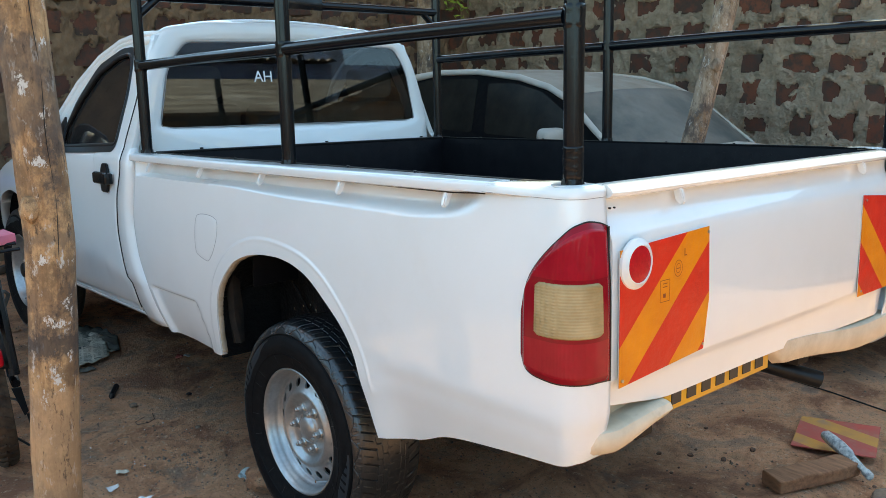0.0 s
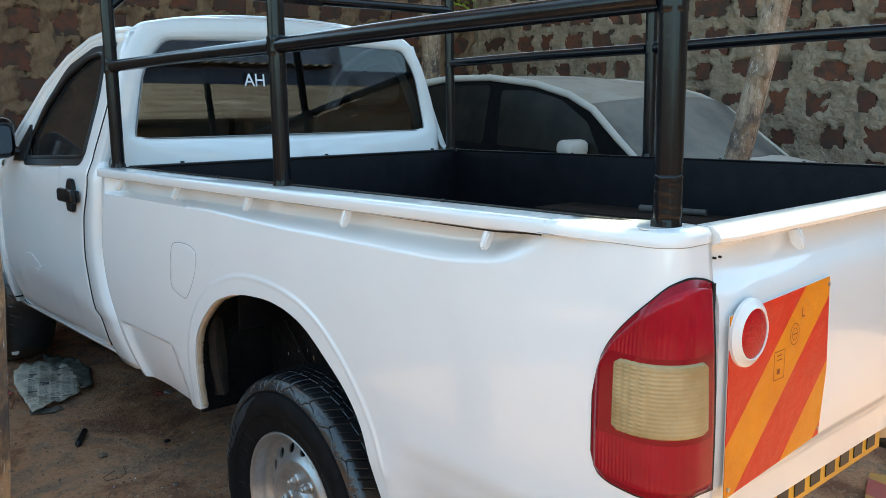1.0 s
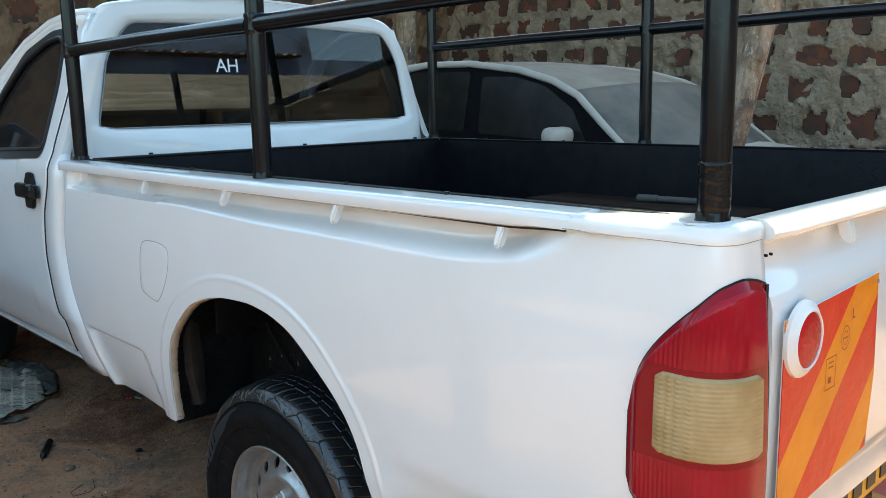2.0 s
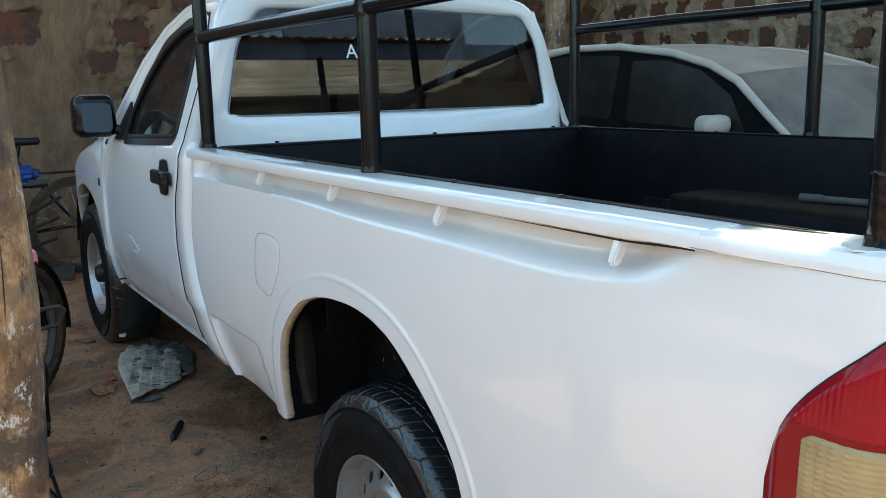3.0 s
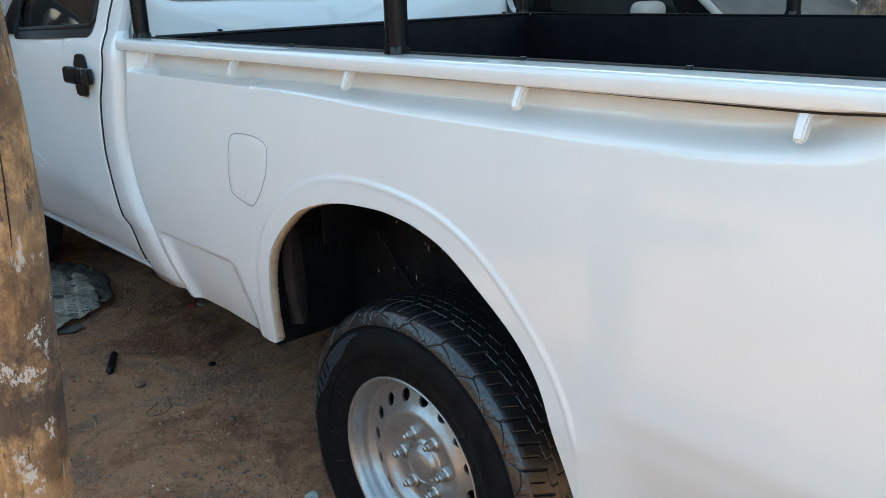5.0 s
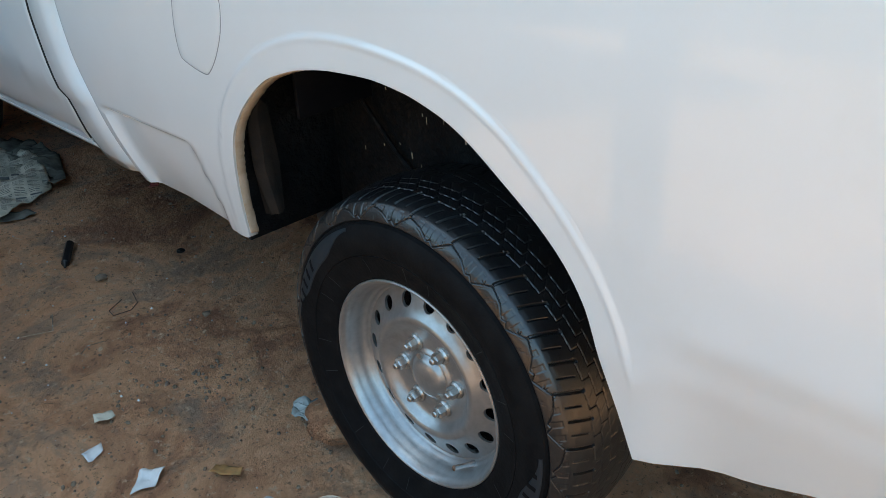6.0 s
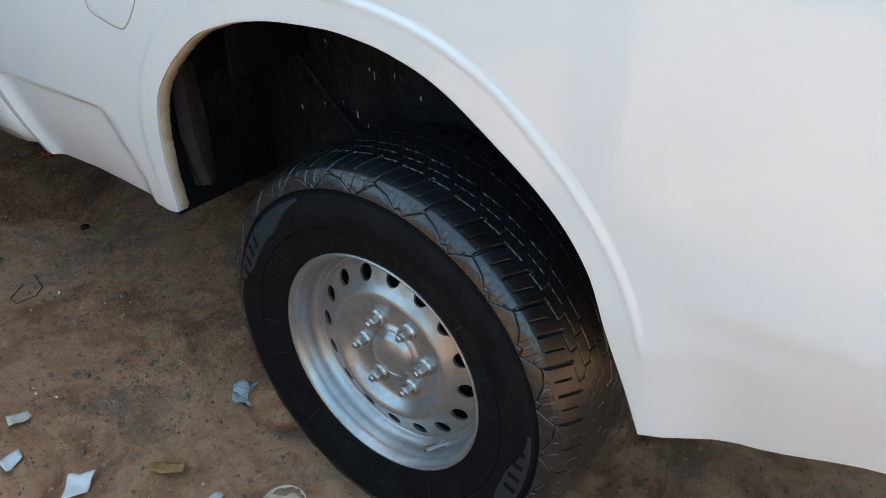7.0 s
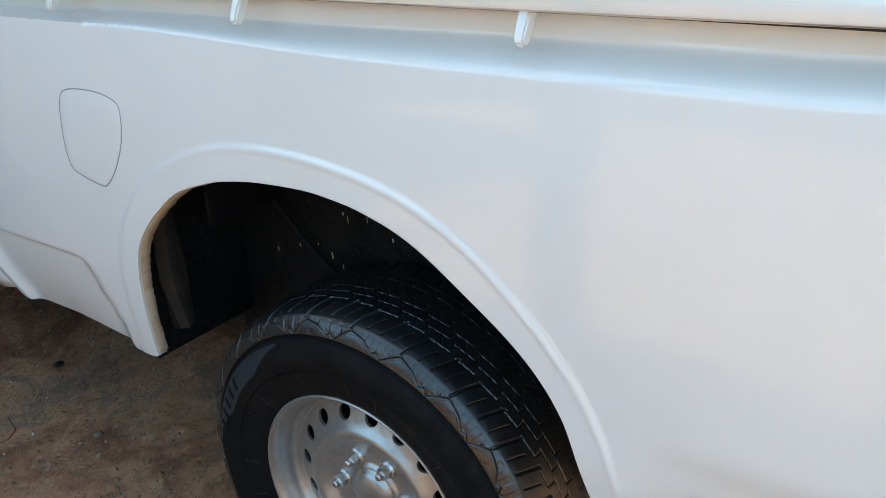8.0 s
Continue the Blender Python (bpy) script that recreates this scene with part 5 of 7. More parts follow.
def rounded(poly, r, n=5):
    """The polygon with its corners rounded."""
    out = []
    for i in range(len(poly)):
        p, q, s = Vector(poly[i - 1]), Vector(poly[i]), Vector(poly[(i + 1) % len(poly)])
        a, b = (p - q), (s - q)
        k = min(r, a.length * 0.45, b.length * 0.45)
        a0, b0 = q + a.normalized() * k, q + b.normalized() * k
        for j in range(n + 1):
            t = j / n
            out.append(tuple((1 - t) ** 2 * a0 + 2 * t * (1 - t) * q + t * t * b0))
    return out


def framed(bm, outer, hole, centre, place, n=120, steps=10):
    """A skin between an outline and the hole in it."""
    angs = {2 * math.pi * k / n for k in range(n)}
    for poly in (outer,):
        for p in poly:
            angs.add(math.atan2(p[1] - centre[1], p[0] - centre[0]) % (2 * math.pi))
    angs = sorted(angs)
    clean = [angs[0]]
    for a in angs[1:]:
        if a - clean[-1] > 1e-3:
            clean.append(a)
    cols = []
    for a in clean:
        r0, r1 = polygon_radius(hole, centre, a), polygon_radius(outer, centre, a)
        cols.append([place(centre[0] + math.cos(a) * (r0 + (r1 - r0) * i / steps), centre[1] + math.sin(a) * (r0 + (r1 - r0) * i / steps), i / steps) for i in range(steps + 1)])
    vs = [[bm.verts.new(p) for p in c] for c in cols]
    for i in range(len(vs)):
        j = (i + 1) % len(vs)
        for k in range(steps):
            bm.faces.new((vs[i][k], vs[j][k], vs[j][k + 1], vs[i][k + 1]))
    return bm


cab = new("cab")
cab.parent = pickup
cab["label"] = "white single cab with tinted windows"


def rear_y(z):
    return 2.432 + 0.10 * (z - 1.2)


outer = rounded([(CX - 0.815, 0.72), (CX + 0.815, 0.72), (CX + 0.822, 1.16), (CX + 0.786, 1.39), (CX + 0.728, 1.58), (CX + 0.66, 1.690), (CX + 0.45, 1.728), (CX, 1.742), (CX - 0.45, 1.728), (CX - 0.66, 1.690), (CX - 0.728, 1.58), (CX - 0.786, 1.39), (CX - 0.822, 1.16)], 0.05)
hole = rounded([(CX - 0.712, 1.258), (CX + 0.712, 1.258), (CX + 0.680, 1.50), (CX + 0.655, 1.56), (CX + 0.605, 1.632), (CX, 1.648), (CX - 0.555, 1.630), (CX - 0.620, 1.56), (CX - 0.655, 1.50)], 0.03)
rc = (CX, 1.43)


def rear_place(x, z, t):
    roll = 0.035 * max(0.0, (t - 0.72) / 0.28) ** 2 if z > 0.9 else 0.0
    return Vector((x, rear_y(z) + roll + 0.012 * (1 - smooth01(0.0, 0.18, t)) - 0.004 * smooth01(0.15, 0.4, t), z))


bm = framed(bmesh.new(), outer, hole, rc, rear_place, 140, 14)
solid(part("rear_panel", bm, PAINT, cab, "white cab back with wide window", 50), 0.004)
bm = bmesh.new()
slab(bm, [Vector((x, rear_y(z) + 0.010, z)) for x, z in hole], (0, 0.004, 0))
pane = part("rear_glass", bm, GLASS, cab, "dark tinted rear glass")
pane.visible_shadow = False
loop = [Vector((x, rear_y(z) + 0.008, z)) for x, z in hole]
part("rear_glass_seal", tube(bmesh.new(), loop + loop[:1], 0.0026, 8, False), SEAM, cab)
# sticker letters on the glass
for ch, x in (("A", -0.205), ("H", -0.158)):
    cu = bpy.data.curves.new("letter", "FONT")
    cu.body, cu.size, cu.extrude = ch, 0.074, 0.0004
    tmp = bpy.data.objects.new("letter", cu)
    scene.collection.objects.link(tmp)
    me = bpy.data.meshes.new_from_object(tmp.evaluated_get(bpy.context.evaluated_depsgraph_get()))
    bpy.data.objects.remove(tmp)
    me.materials.clear()
    me.materials.append(LETTER)
    ob = new("letter", me)
    ob.parent = cab
    ob["label"] = "white sticker letter " + ch
    ob.matrix_basis = pose(x, rear_y(1.458) + 0.0085, 1.458, 90 - math.degrees(math.atan(0.10)), 0, 0)


def side_x(y, z):
    """The cab's left side: bulged door, leaning window frame."""
    if z > 1.13:
        x = -0.842 + 0.327 * (z - 1.13) + 0.012 * smooth01(1.13, 1.2, z)
    else:
        x = -0.842 - 0.012 * (1 - ((z - 0.80) / 0.33) ** 2)
        if z < 0.62:
            x += 0.035 * ((0.62 - z) / 0.2) ** 2 + 0.010 * smooth01(0.635, 0.61, z)
    return x + 0.05 * smooth01(3.5, 4.9, y) ** 1.5


GLASS_OUT = [(3.30, 1.168), (2.64, 1.190), (2.635, 1.41), (2.665, 1.545), (2.72, 1.588), (2.85, 1.578), (3.06, 1.512), (3.23, 1.385), (3.37, 1.22)]
GAP = [(0.44, 2.47), (0.513, 2.487), (0.555, 2.492), (0.595, 2.512), (0.655, 2.545), (0.75, 2.570), (0.826, 2.584), (0.913, 2.580), (0.98, 2.570), (1.035, 2.546), (1.10, 2.528), (1.15, 2.528), (1.21, 2.545), (1.265, 2.540), (1.306, 2.536), (1.386, 2.530), (1.45, 2.540), (1.62, 2.600)]
for side in (-1, 1):
    def sp(y, z, out=0.0, side=side):
        return Vector((cab_x(side_x(y, z) - out, side), y, z))
    rear_edge = [(curve_at(GAP, z), z) for z in (1.60, 1.52, 1.45, 1.37, 1.30, 1.19, 1.10, 1.023, 0.92, 0.80, 0.70, 0.64, 0.585, 0.54, 0.50)]
    door_out = rear_edge + [(2.50, 0.462), (3.45, 0.452), (3.60, 0.47), (3.68, 0.57), (3.718, 0.69), (3.712, 0.93), (3.66, 1.06), (3.615, 1.14), (3.50, 1.245), (3.27, 1.445), (3.06, 1.565), (2.86, 1.628), (2.70, 1.638)]
    g_in = rounded(GLASS_OUT, 0.03, 4)
    bm = framed(bmesh.new(), door_out, g_in, (2.98, 1.34), lambda y, z, t: sp(y, z, -0.012 * (1 - smooth01(0, 0.10, t)) - (0.006 if t > 0.999 else 0.0)), 150, 18)
    door = part("door", bm, PAINT, cab, "white door with a black handle", 50)
    solid(door, 0.004)
    if side < 0:
        for pts in (((3.348, 0.743), (3.265, 0.748), (3.20, 0.725), (3.158, 0.711), (3.213, 0.672)), ((3.19, 0.700), (3.14, 0.703), (3.10, 0.716)), ((3.235, 0.690), (3.19, 0.684), (3.17, 0.690))):
            part("chalk_mark", tube(bmesh.new(), [sp(y, z, 0.0004) for y, z in pts], 0.0009, 5), LETTER, door)
    bm = bmesh.new()
    slab(bm, [sp(y, z, -0.012) for y, z in g_in], Vector((0.004 * -side, 0, 0)))
    pane = part("door_glass", bm, DOOR_GLASS, door, "dark tinted side glass")
    pane.visible_shadow = False
    loop = [sp(y, z, -0.002) for y, z in g_in]
    part("window_seal", tube(bmesh.new(), loop + loop[:1], 0.009, 8, False), TRIM, door)
    cy, cz = 2.98, 1.36
    def grow(a, b2):
        return 0.046 if b2 > 1.22 and a > 2.70 else 0.012
    frame_out = [(cy + (a - cy) * 1.0 + grow(a, b2) * (a - cy) / math.hypot(a - cy, b2 - cz), b2 + grow(a, b2) * (b2 - cz) / math.hypot(a - cy, b2 - cz) - (0.026 if b2 < 1.22 else 0.0)) for a, b2 in GLASS_OUT]
    bm = framed(bmesh.new(), rounded(frame_out, 0.03, 4), g_in, (2.98, 1.34), lambda y, z, t: sp(y, z, 0.002), 100, 2)
    part("window_frame", bm, TRIM, door, "black window frame")
    bm = bmesh.new()
    slab(bm, [sp(y, z, 0.001) for y, z in ((3.30, 1.155), (3.46, 1.150), (3.47, 1.20), (3.37, 1.31), (3.325, 1.26))], Vector((0.010 * side, 0, 0)))
    part("mirror_base", bm, TRIM, door)
    # handle: a cup with an upright flap and a pull across it
    handle = new("door_handle")
    handle.parent = door
    handle["label"] = "black plastic door handle"
    hy, hz = 2.680, 1.045
    bm = bmesh.new()
    slab(bm, [sp(hy + a * 0.058, hz + b * 0.064, 0.002) for a, b in ((-0.55, -1), (0.55, -1), (0.75, -0.5), (0.75, 0.5), (0.45, 1), (-0.45, 1), (-0.75, 0.5), (-0.75, -0.5))], Vector((0.012 * side, 0, 0)))
    bmesh.ops.bevel(bm, geom=bm.edges[:], offset=0.004, segments=2, affect="EDGES")
    part("cup", bm, TRIM, handle)
    bm = bmesh.new()
    c = sp(hy, hz, 0.024)
    box(bm, c - Vector((0.014, 0.086, 0.027)), c + Vector((0.014, 0.080, 0.027)), 0.012, 3)
    part("pull", bm, BLACK, handle)
    c = sp(hy - 0.075, hz, 0.018)
    part("lock", new_box(c - Vector((0.026, 0.018, 0.024)), c + Vector((0.012, 0.018, 0.024)), 0.006), BLACK, handle)
    # door mirror
    mirror = new("door_mirror")
    mirror.parent = door
    mirror["label"] = "black door mirror"
    bm = bmesh.new()
    box(bm, (min(cab_x(-1.010, side), cab_x(-0.835, side)), 3.385, 1.162), (max(cab_x(-1.010, side), cab_x(-0.835, side)), 3.51, 1.345), 0.045, 5)
    part("shell", bm, BLACK, mirror)
    bm = bmesh.new()
    slab(bm, [Vector((cab_x(x, side), 3.379 + 0.22 * (x + 0.855), z)) for x, z in rounded([(-0.988, 1.188), (-0.862, 1.186), (-0.862, 1.306), (-0.986, 1.312)], 0.025, 4)], (0, 0.004, 0))
    part("mirror_glass", bm, MIRROR, mirror)
    part("mirror_arm", tube(bmesh.new(), [(cab_x(-0.82, side), 3.42, 1.19), (cab_x(-0.87, side), 3.43, 1.20)], 0.022, 10), TRIM, mirror)
    # quarter panel behind the door
    bm = bmesh.new()
    zs = [0.425 + (1.655 - 0.425) * i / 44 for i in range(45)]
    cols = []
    for t in (0.0, 0.12, 0.25, 0.4, 0.55, 0.7, 0.85, 0.95, 1.0):
        col = []
        for z in zs:
            y0, y1 = front_edge(z) + 0.014, curve_at(GAP, z) - 0.010
            p = sp(y0 + (y1 - y0) * t, z, 0.006 * math.sin(math.pi * t) * (1 - smooth01(1.1, 1.3, z)) - (0.03 * (1 - t / 0.25) ** 2 if t < 0.25 else 0.0) - (0.008 if t == 1.0 else 0.0))
            if z > 1.16:
                p.y = max(p.y, rear_y(z) + 0.012)
            col.append(p)
        cols.append(col)
    sheet(bm, cols)
    solid(part("cab_corner", bm, PAINT, cab), 0.004)
    bm = bmesh.new()
    sheet(bm, [[sp(curve_at(GAP, z) + d, z, -0.012) for z in zs] for d in (-0.03, 0.0, 0.03)])
    part("door_gap", bm, TRIM, cab)
    # dark line laid along the door gap in place of its shade
    part("door_gap_line", tube(bmesh.new(), [sp(curve_at(GAP, z) - 0.004, z, -0.003) for z in zs[2:]], 0.0042, 6), TRIM, cab)
    # sill under the door, bed gap, roof side and windscreen pillar
    bm = bmesh.new()
    cols = []
    for y in spaced(2.42, 3.72, 0.1):
        cols.append([sp(y, 0.458, -0.004), sp(y, 0.44, -0.008), sp(y, 0.425, -0.03), sp(y, 0.425, -0.09)])
    sheet(bm, cols)
    solid(part("sill", bm, PAINT, cab), 0.004)
    bm = bmesh.new()
    tube(bm, [(cab_x(-0.628, side), 2.500, 1.662), (cab_x(-0.643, side), 2.54, 1.662), (cab_x(-0.652, side), 2.66, 1.665), (cab_x(-0.660, side), 2.86, 1.647), (cab_x(-0.682, side), 3.07, 1.589), (cab_x(-0.723, side), 3.28, 1.475), (cab_x(-0.782, side), 3.51, 1.283), (cab_x(-0.822, side), 3.68, 1.135)],
         [0.010, 0.016, 0.017, 0.017, 0.017, 0.017, 0.018, 0.022], 14)
    part("roof_pillar", bm, PAINT, cab)
    bm = bmesh.new()
    upper = [(-0.648, 2.52, 1.664), (-0.656, 2.66, 1.666), (-0.664, 2.86, 1.648), (-0.686, 3.07, 1.590), (-0.727, 3.28, 1.476), (-0.785, 3.51, 1.284), (-0.824, 3.68, 1.137)]
    lower = [(2.55, 1.60), (2.66, 1.630), (2.84, 1.618), (3.04, 1.560), (3.25, 1.440), (3.48, 1.240), (3.60, 1.12)]
    cols = []
    for (ux, uy, uz), (ly, lz) in zip(upper, lower):
        p, q2 = Vector((cab_x(ux, side), uy, uz)), sp(ly, lz, -0.006)
        cols.append([p.lerp(q2, t) + Vector((side * 0.010 * math.sin(math.pi * t), 0, 0)) for t in (0, 0.2, 0.4, 0.6, 0.8, 1.0)])
    sheet(bm, cols)
    solid(part("cant_rail", bm, PAINT, cab), 0.004)
    # front wing with its wheel arch
    FARCH = [(3.735, 0.45), (3.765, 0.55), (3.85, 0.75), (4.0, 0.852), (4.26, 0.890), (4.5, 0.852), (4.66, 0.73), (4.735, 0.5)]
    bm = bmesh.new()
    cols = []
    for y in spaced(3.628, 3.735, 0.03) + spaced(3.735, 3.9, 0.015) + spaced(3.9, 4.6, 0.04) + spaced(4.6, 4.735, 0.015) + spaced(4.74, 4.95, 0.03):
        zb = 0.45 if y < 3.735 else (curve_at(FARCH, y) if y <= 4.735 else 0.5)
        if y < 3.735:
            edge_z = curve_at([(3.628, 1.12), (3.66, 1.06), (3.70, 0.97), (3.725, 0.80), (3.735, 0.62)], y)
            zb = max(zb, 0.45) if y > 3.72 else edge_z
        zt = curve_at([(3.6, 1.155), (4.0, 1.13), (4.3, 1.085), (4.6, 1.00), (4.95, 0.86)], y)
        col = [sp(y, zb, -0.05)] + [sp(y, zb + (zt - zb) * i / 16, 0.008 - 0.05 * smooth01(0.75, 1.0, i / 16) ** 2 - (0.10 * smooth01(4.5, 4.95, y) ** 2)) for i in range(17)]
        cols.append(col)
    sheet(bm, cols)
    solid(part("front_wing", bm, PAINT, cab), 0.004, 0.0)
    part("side_repeater", new_box(sp(3.78, 0.94, 0.010) - Vector((0.004, 0.014, 0.018)), sp(3.78, 0.94, 0.010) + Vector((0.004, 0.014, 0.018)), 0.002), TRIM, cab)
    bm = bmesh.new()
    sheet(bm, [[Vector((cab_x(x, side), y, curve_at(FARCH, min(max(y, 3.736), 4.734)) + 0.015)) for y in spaced(3.73, 4.75, 0.05)] for x in (-0.82, -0.7, -0.5)])
    part("front_arch_liner", bm, INNER, cab)
    part("front_arch_wall", new_box((min(cab_x(-0.55, side), cab_x(-0.53, side)), 3.6, 0.40), (max(cab_x(-0.55, side), cab_x(-0.53, side)), 4.8, 1.0)), INNER, cab)
# roof, windscreen, bonnet, nose
bm = bmesh.new()
cols = []
for y, ze, crown in ((2.513, 1.690, 0.052), (2.53, 1.700, 0.05), (2.6, 1.708, 0.052), (2.75, 1.706, 0.055), (2.9, 1.690, 0.055), (3.0, 1.668, 0.055), (3.06, 1.640, 0.055)):
    w = 0.650
    cols.append([Vector((CX + w * t, y, ze - 0.04 * abs(t) ** 6 + crown * (1 - t * t))) for t in [i / 12 - 1 for i in range(25)]])
sheet(bm, cols)
solid(part("roof", bm, PAINT, cab, "white cab roof"), 0.006)
bm = bmesh.new()
cols = []
for k in range(6):
    t = k / 5
    y, z, w = 3.06 + 0.66 * t, 1.655 - 0.52 * t, 0.64 + 0.16 * t
    cols.append([Vector((CX + w * s, y - 0.10 * s * s * (0.4 + t), z + 0.04 * (1 - s * s) * (1 - t))) for s in [i / 8 - 1 for i in range(17)]])
sheet(bm, cols)
ob = solid(part("windscreen", bm, GLASS, cab, "windscreen"), 0.005)
ob.visible_shadow = False
bm = bmesh.new()
cols = []
for y, z, w in ((3.70, 1.145, 0.80), (3.9, 1.15, 0.80), (4.2, 1.125, 0.79), (4.5, 1.06, 0.76), (4.75, 0.97, 0.72), (4.92, 0.86, 0.66), (4.97, 0.70, 0.66), (4.96, 0.45, 0.68)):
    cols.append([Vector((CX + w * s, y - 0.06 * s * s * smooth01(4.5, 4.95, y), z + 0.05 * (1 - s * s) * (1 - smooth01(4.7, 4.95, y)))) for s in [i / 8 - 1 for i in range(17)]])
sheet(bm, cols)
solid(part("bonnet", bm, PAINT, cab, "white bonnet"), 0.005)
part("cab_floor", new_box((CX - 0.80, 2.45, 0.46), (CX + 0.80, 3.75, 0.50)), TRIM, cab)
part("firewall", new_box((CX - 0.80, 3.70, 0.46), (CX + 0.80, 3.74, 1.12)), TRIM, cab)
bm = new_box((CX - 0.78, 3.35, 0.95), (CX + 0.78, 3.70, 1.13), 0.05, 3)
part("dashboard", bm, TRIM, cab)
for x0, x1 in ((-0.72, -0.22), (-0.16, 0.20), (0.26, 0.78)):
    bm = new_box((x0, 2.56, 0.86), (x1, 2.70, 1.36), 0.05, 4)
    for v in bm.verts:
        v.co.y -= 0.16 * (v.co.z - 0.86) - 0.06
    part("seat_back", bm, SEAT, cab, "beige cloth seat back")
    part("seat_cushion", new_box((x0, 2.60, 0.72), (x1, 3.10, 0.88), 0.05, 3), SEAT, cab)
for x in (-0.47, 0.52):
    part("head_rest", new_box((x - 0.13, 2.50, 1.38), (x + 0.13, 2.60, 1.53), 0.04, 4), SEAT, cab)
bm = bmesh.new()
ring = [Vector((0.45 + 0.19 * math.cos(a), 3.25 + 0.09 * math.sin(a), 1.10 + 0.17 * math.sin(a))) for a in [2 * math.pi * k / 24 for k in range(25)]]
part("steering_wheel", tube(bm, ring, 0.014, 8, False), TRIM, cab)

# ---- setting: earth, walls, added roof ----
def ground_z(x, y):
    p = Vector((x, y, 0.0))
    near = 1.0 - smooth01(6.0, 12.0, max(abs(x), abs(y - 1.5)))
    return (0.016 * noise.noise(p * 1.1) + 0.012 * noise.noise(p * 3.1 + Vector((7, 3, 1))) + 0.006 * noise.noise(p * 9.0) + 0.0070 * noise.noise(p * 21.0) + 0.0055 * noise.noise(p * 46.0)) * near - 0.004


bm = bmesh.new()
xs = [-300, -80, -30, -15, -9, -6, -4.5, -3.5, -2.9, -2.4, -2.1] + [round(v, 3) for v in spaced(-1.9, -0.5, 0.0125)] + [round(v, 3) for v in spaced(-0.48, 0.2, 0.03)] + [round(v, 3) for v in spaced(0.25, 2.4, 0.04)] + [2.8, 3.3, 4, 5, 7, 10, 18, 40, 100, 300]
ys = [-300, -80, -30, -16, -10, -7, -5, -3.5, -2.6] + [round(v, 3) for v in spaced(-2.0, 0.8, 0.04)] + [round(v, 3) for v in spaced(0.82, 3.2, 0.0135)] + [round(v, 3) for v in spaced(3.22, 4.4, 0.022)] + [round(v, 3) for v in spaced(4.45, 5.2, 0.05)] + [5.6, 6.2, 7, 9, 13, 25, 60, 300]
sheet(bm, [[Vector((x, y, ground_z(x, y))) for y in ys] for x in xs])
thing("ground", bm, DIRT, "packed brown earth yard with stains and grit", "ground", kind="structure")

COURSE, PITCH = 0.255, 0.40


def brick_cells(u0, u1, height, seed, skip, tight):
    rnd = random.Random(seed)
    cells = []
    rows = int(height / COURSE) + 1
    for r in range(rows):
        u = u0 - rnd.random() * PITCH
        while u < u1:
            w = PITCH * (0.28 + 0.20 * tight + 0.48 * rnd.random() ** 1.2)
            h = COURSE * (0.40 + 0.18 * tight + (0.40 - 0.14 * tight) * rnd.random())
            cu, cv = u + w / 2, r * COURSE + COURSE / 2 + rnd.uniform(-0.012, 0.012)
            if not skip(cu, cv) and rnd.random() > 0.06:
                cells.append((cu, cv, w, h, rnd.uniform(-0.05, 0.05)))
            u += w + 0.10 - 0.05 * tight + 0.13 * rnd.random()
    return cells


def rubble_wall(name, label, place, u0, u1, height, seed, skip, fine, bed):
    """A block wall whose smeared mortar stands proud of the blocks. place(u, v, out) gives the point."""
    cells = brick_cells(u0, u1, height, seed, skip, 1.0 if bed is PLASTER else 0.0)
    rows = {}
    for c in cells:
        rows.setdefault(int(c[1] / COURSE), []).append(c)

    def relief(u, v):
        p = Vector((u * 1.0, v * 1.0, seed * 3.7))
        wob = 0.012 + 0.055 * noise.noise(p * 6.0) + 0.045 * noise.noise(p * 15.0) + 0.026 * noise.noise(p * 36.0)
        best = 1.0
        for r in (int(v / COURSE) - 1, int(v / COURSE), int(v / COURSE) + 1):
            for cu, cv, w, h, tilt in rows.get(r, ()):
                if abs(u - cu) < 0.4:
                    d = max(abs(u - cu) - w / 2, abs(v - cv) - h / 2)
                    best = min(best, d)
        up = smooth01(-0.004, 0.012, best + wob)
        flat = 0.25 if skip(u, v) else 1.0
        return -0.045 + up * (0.063 + flat * (0.022 * noise.noise(p * 5.0) + 0.028 * noise.noise(p * 14.0) + 0.014 * noise.noise(p * 31.0)))
    us = [u for u in spaced(u0, fine[0], 0.12)] + spaced(fine[0], fine[1], 0.016)[1:] + spaced(fine[1], u1, 0.12)[1:]
    vs = spaced(0.0, 0.7, 0.05) + spaced(0.7, height, 0.016)[1:]
    verts = [place(u, v, relief(u, v)) for u in us for v in vs]
    nv = len(vs)
    faces = [(i * nv + j, (i + 1) * nv + j, (i + 1) * nv + j + 1, i * nv + j + 1) for i in range(len(us) - 1) for j in range(nv - 1)]
    # the solid behind
    base = len(verts)
    verts += [place(u0, 0, -0.08), place(u1, 0, -0.08), place(u1, height, -0.08), place(u0, height, -0.08), place(u0, 0, -0.25), place(u1, 0, -0.25), place(u1, height, -0.25), place(u0, height, -0.25)]
    faces += [tuple(base + i for i in q) for q in ((4, 5, 6, 7), (0, 1, 5, 4), (3, 2, 6, 7), (0, 4, 7, 3), (1, 5, 6, 2))]
    me = bpy.data.meshes.new(name)
    me.from_pydata(verts, [], faces)
    me.polygons.foreach_set("use_smooth", [True] * len(me.polygons))
    me.materials.append(bed)
    wall = tagged(new(name, me), label, "wall", kind="structure")
    return wall, cells


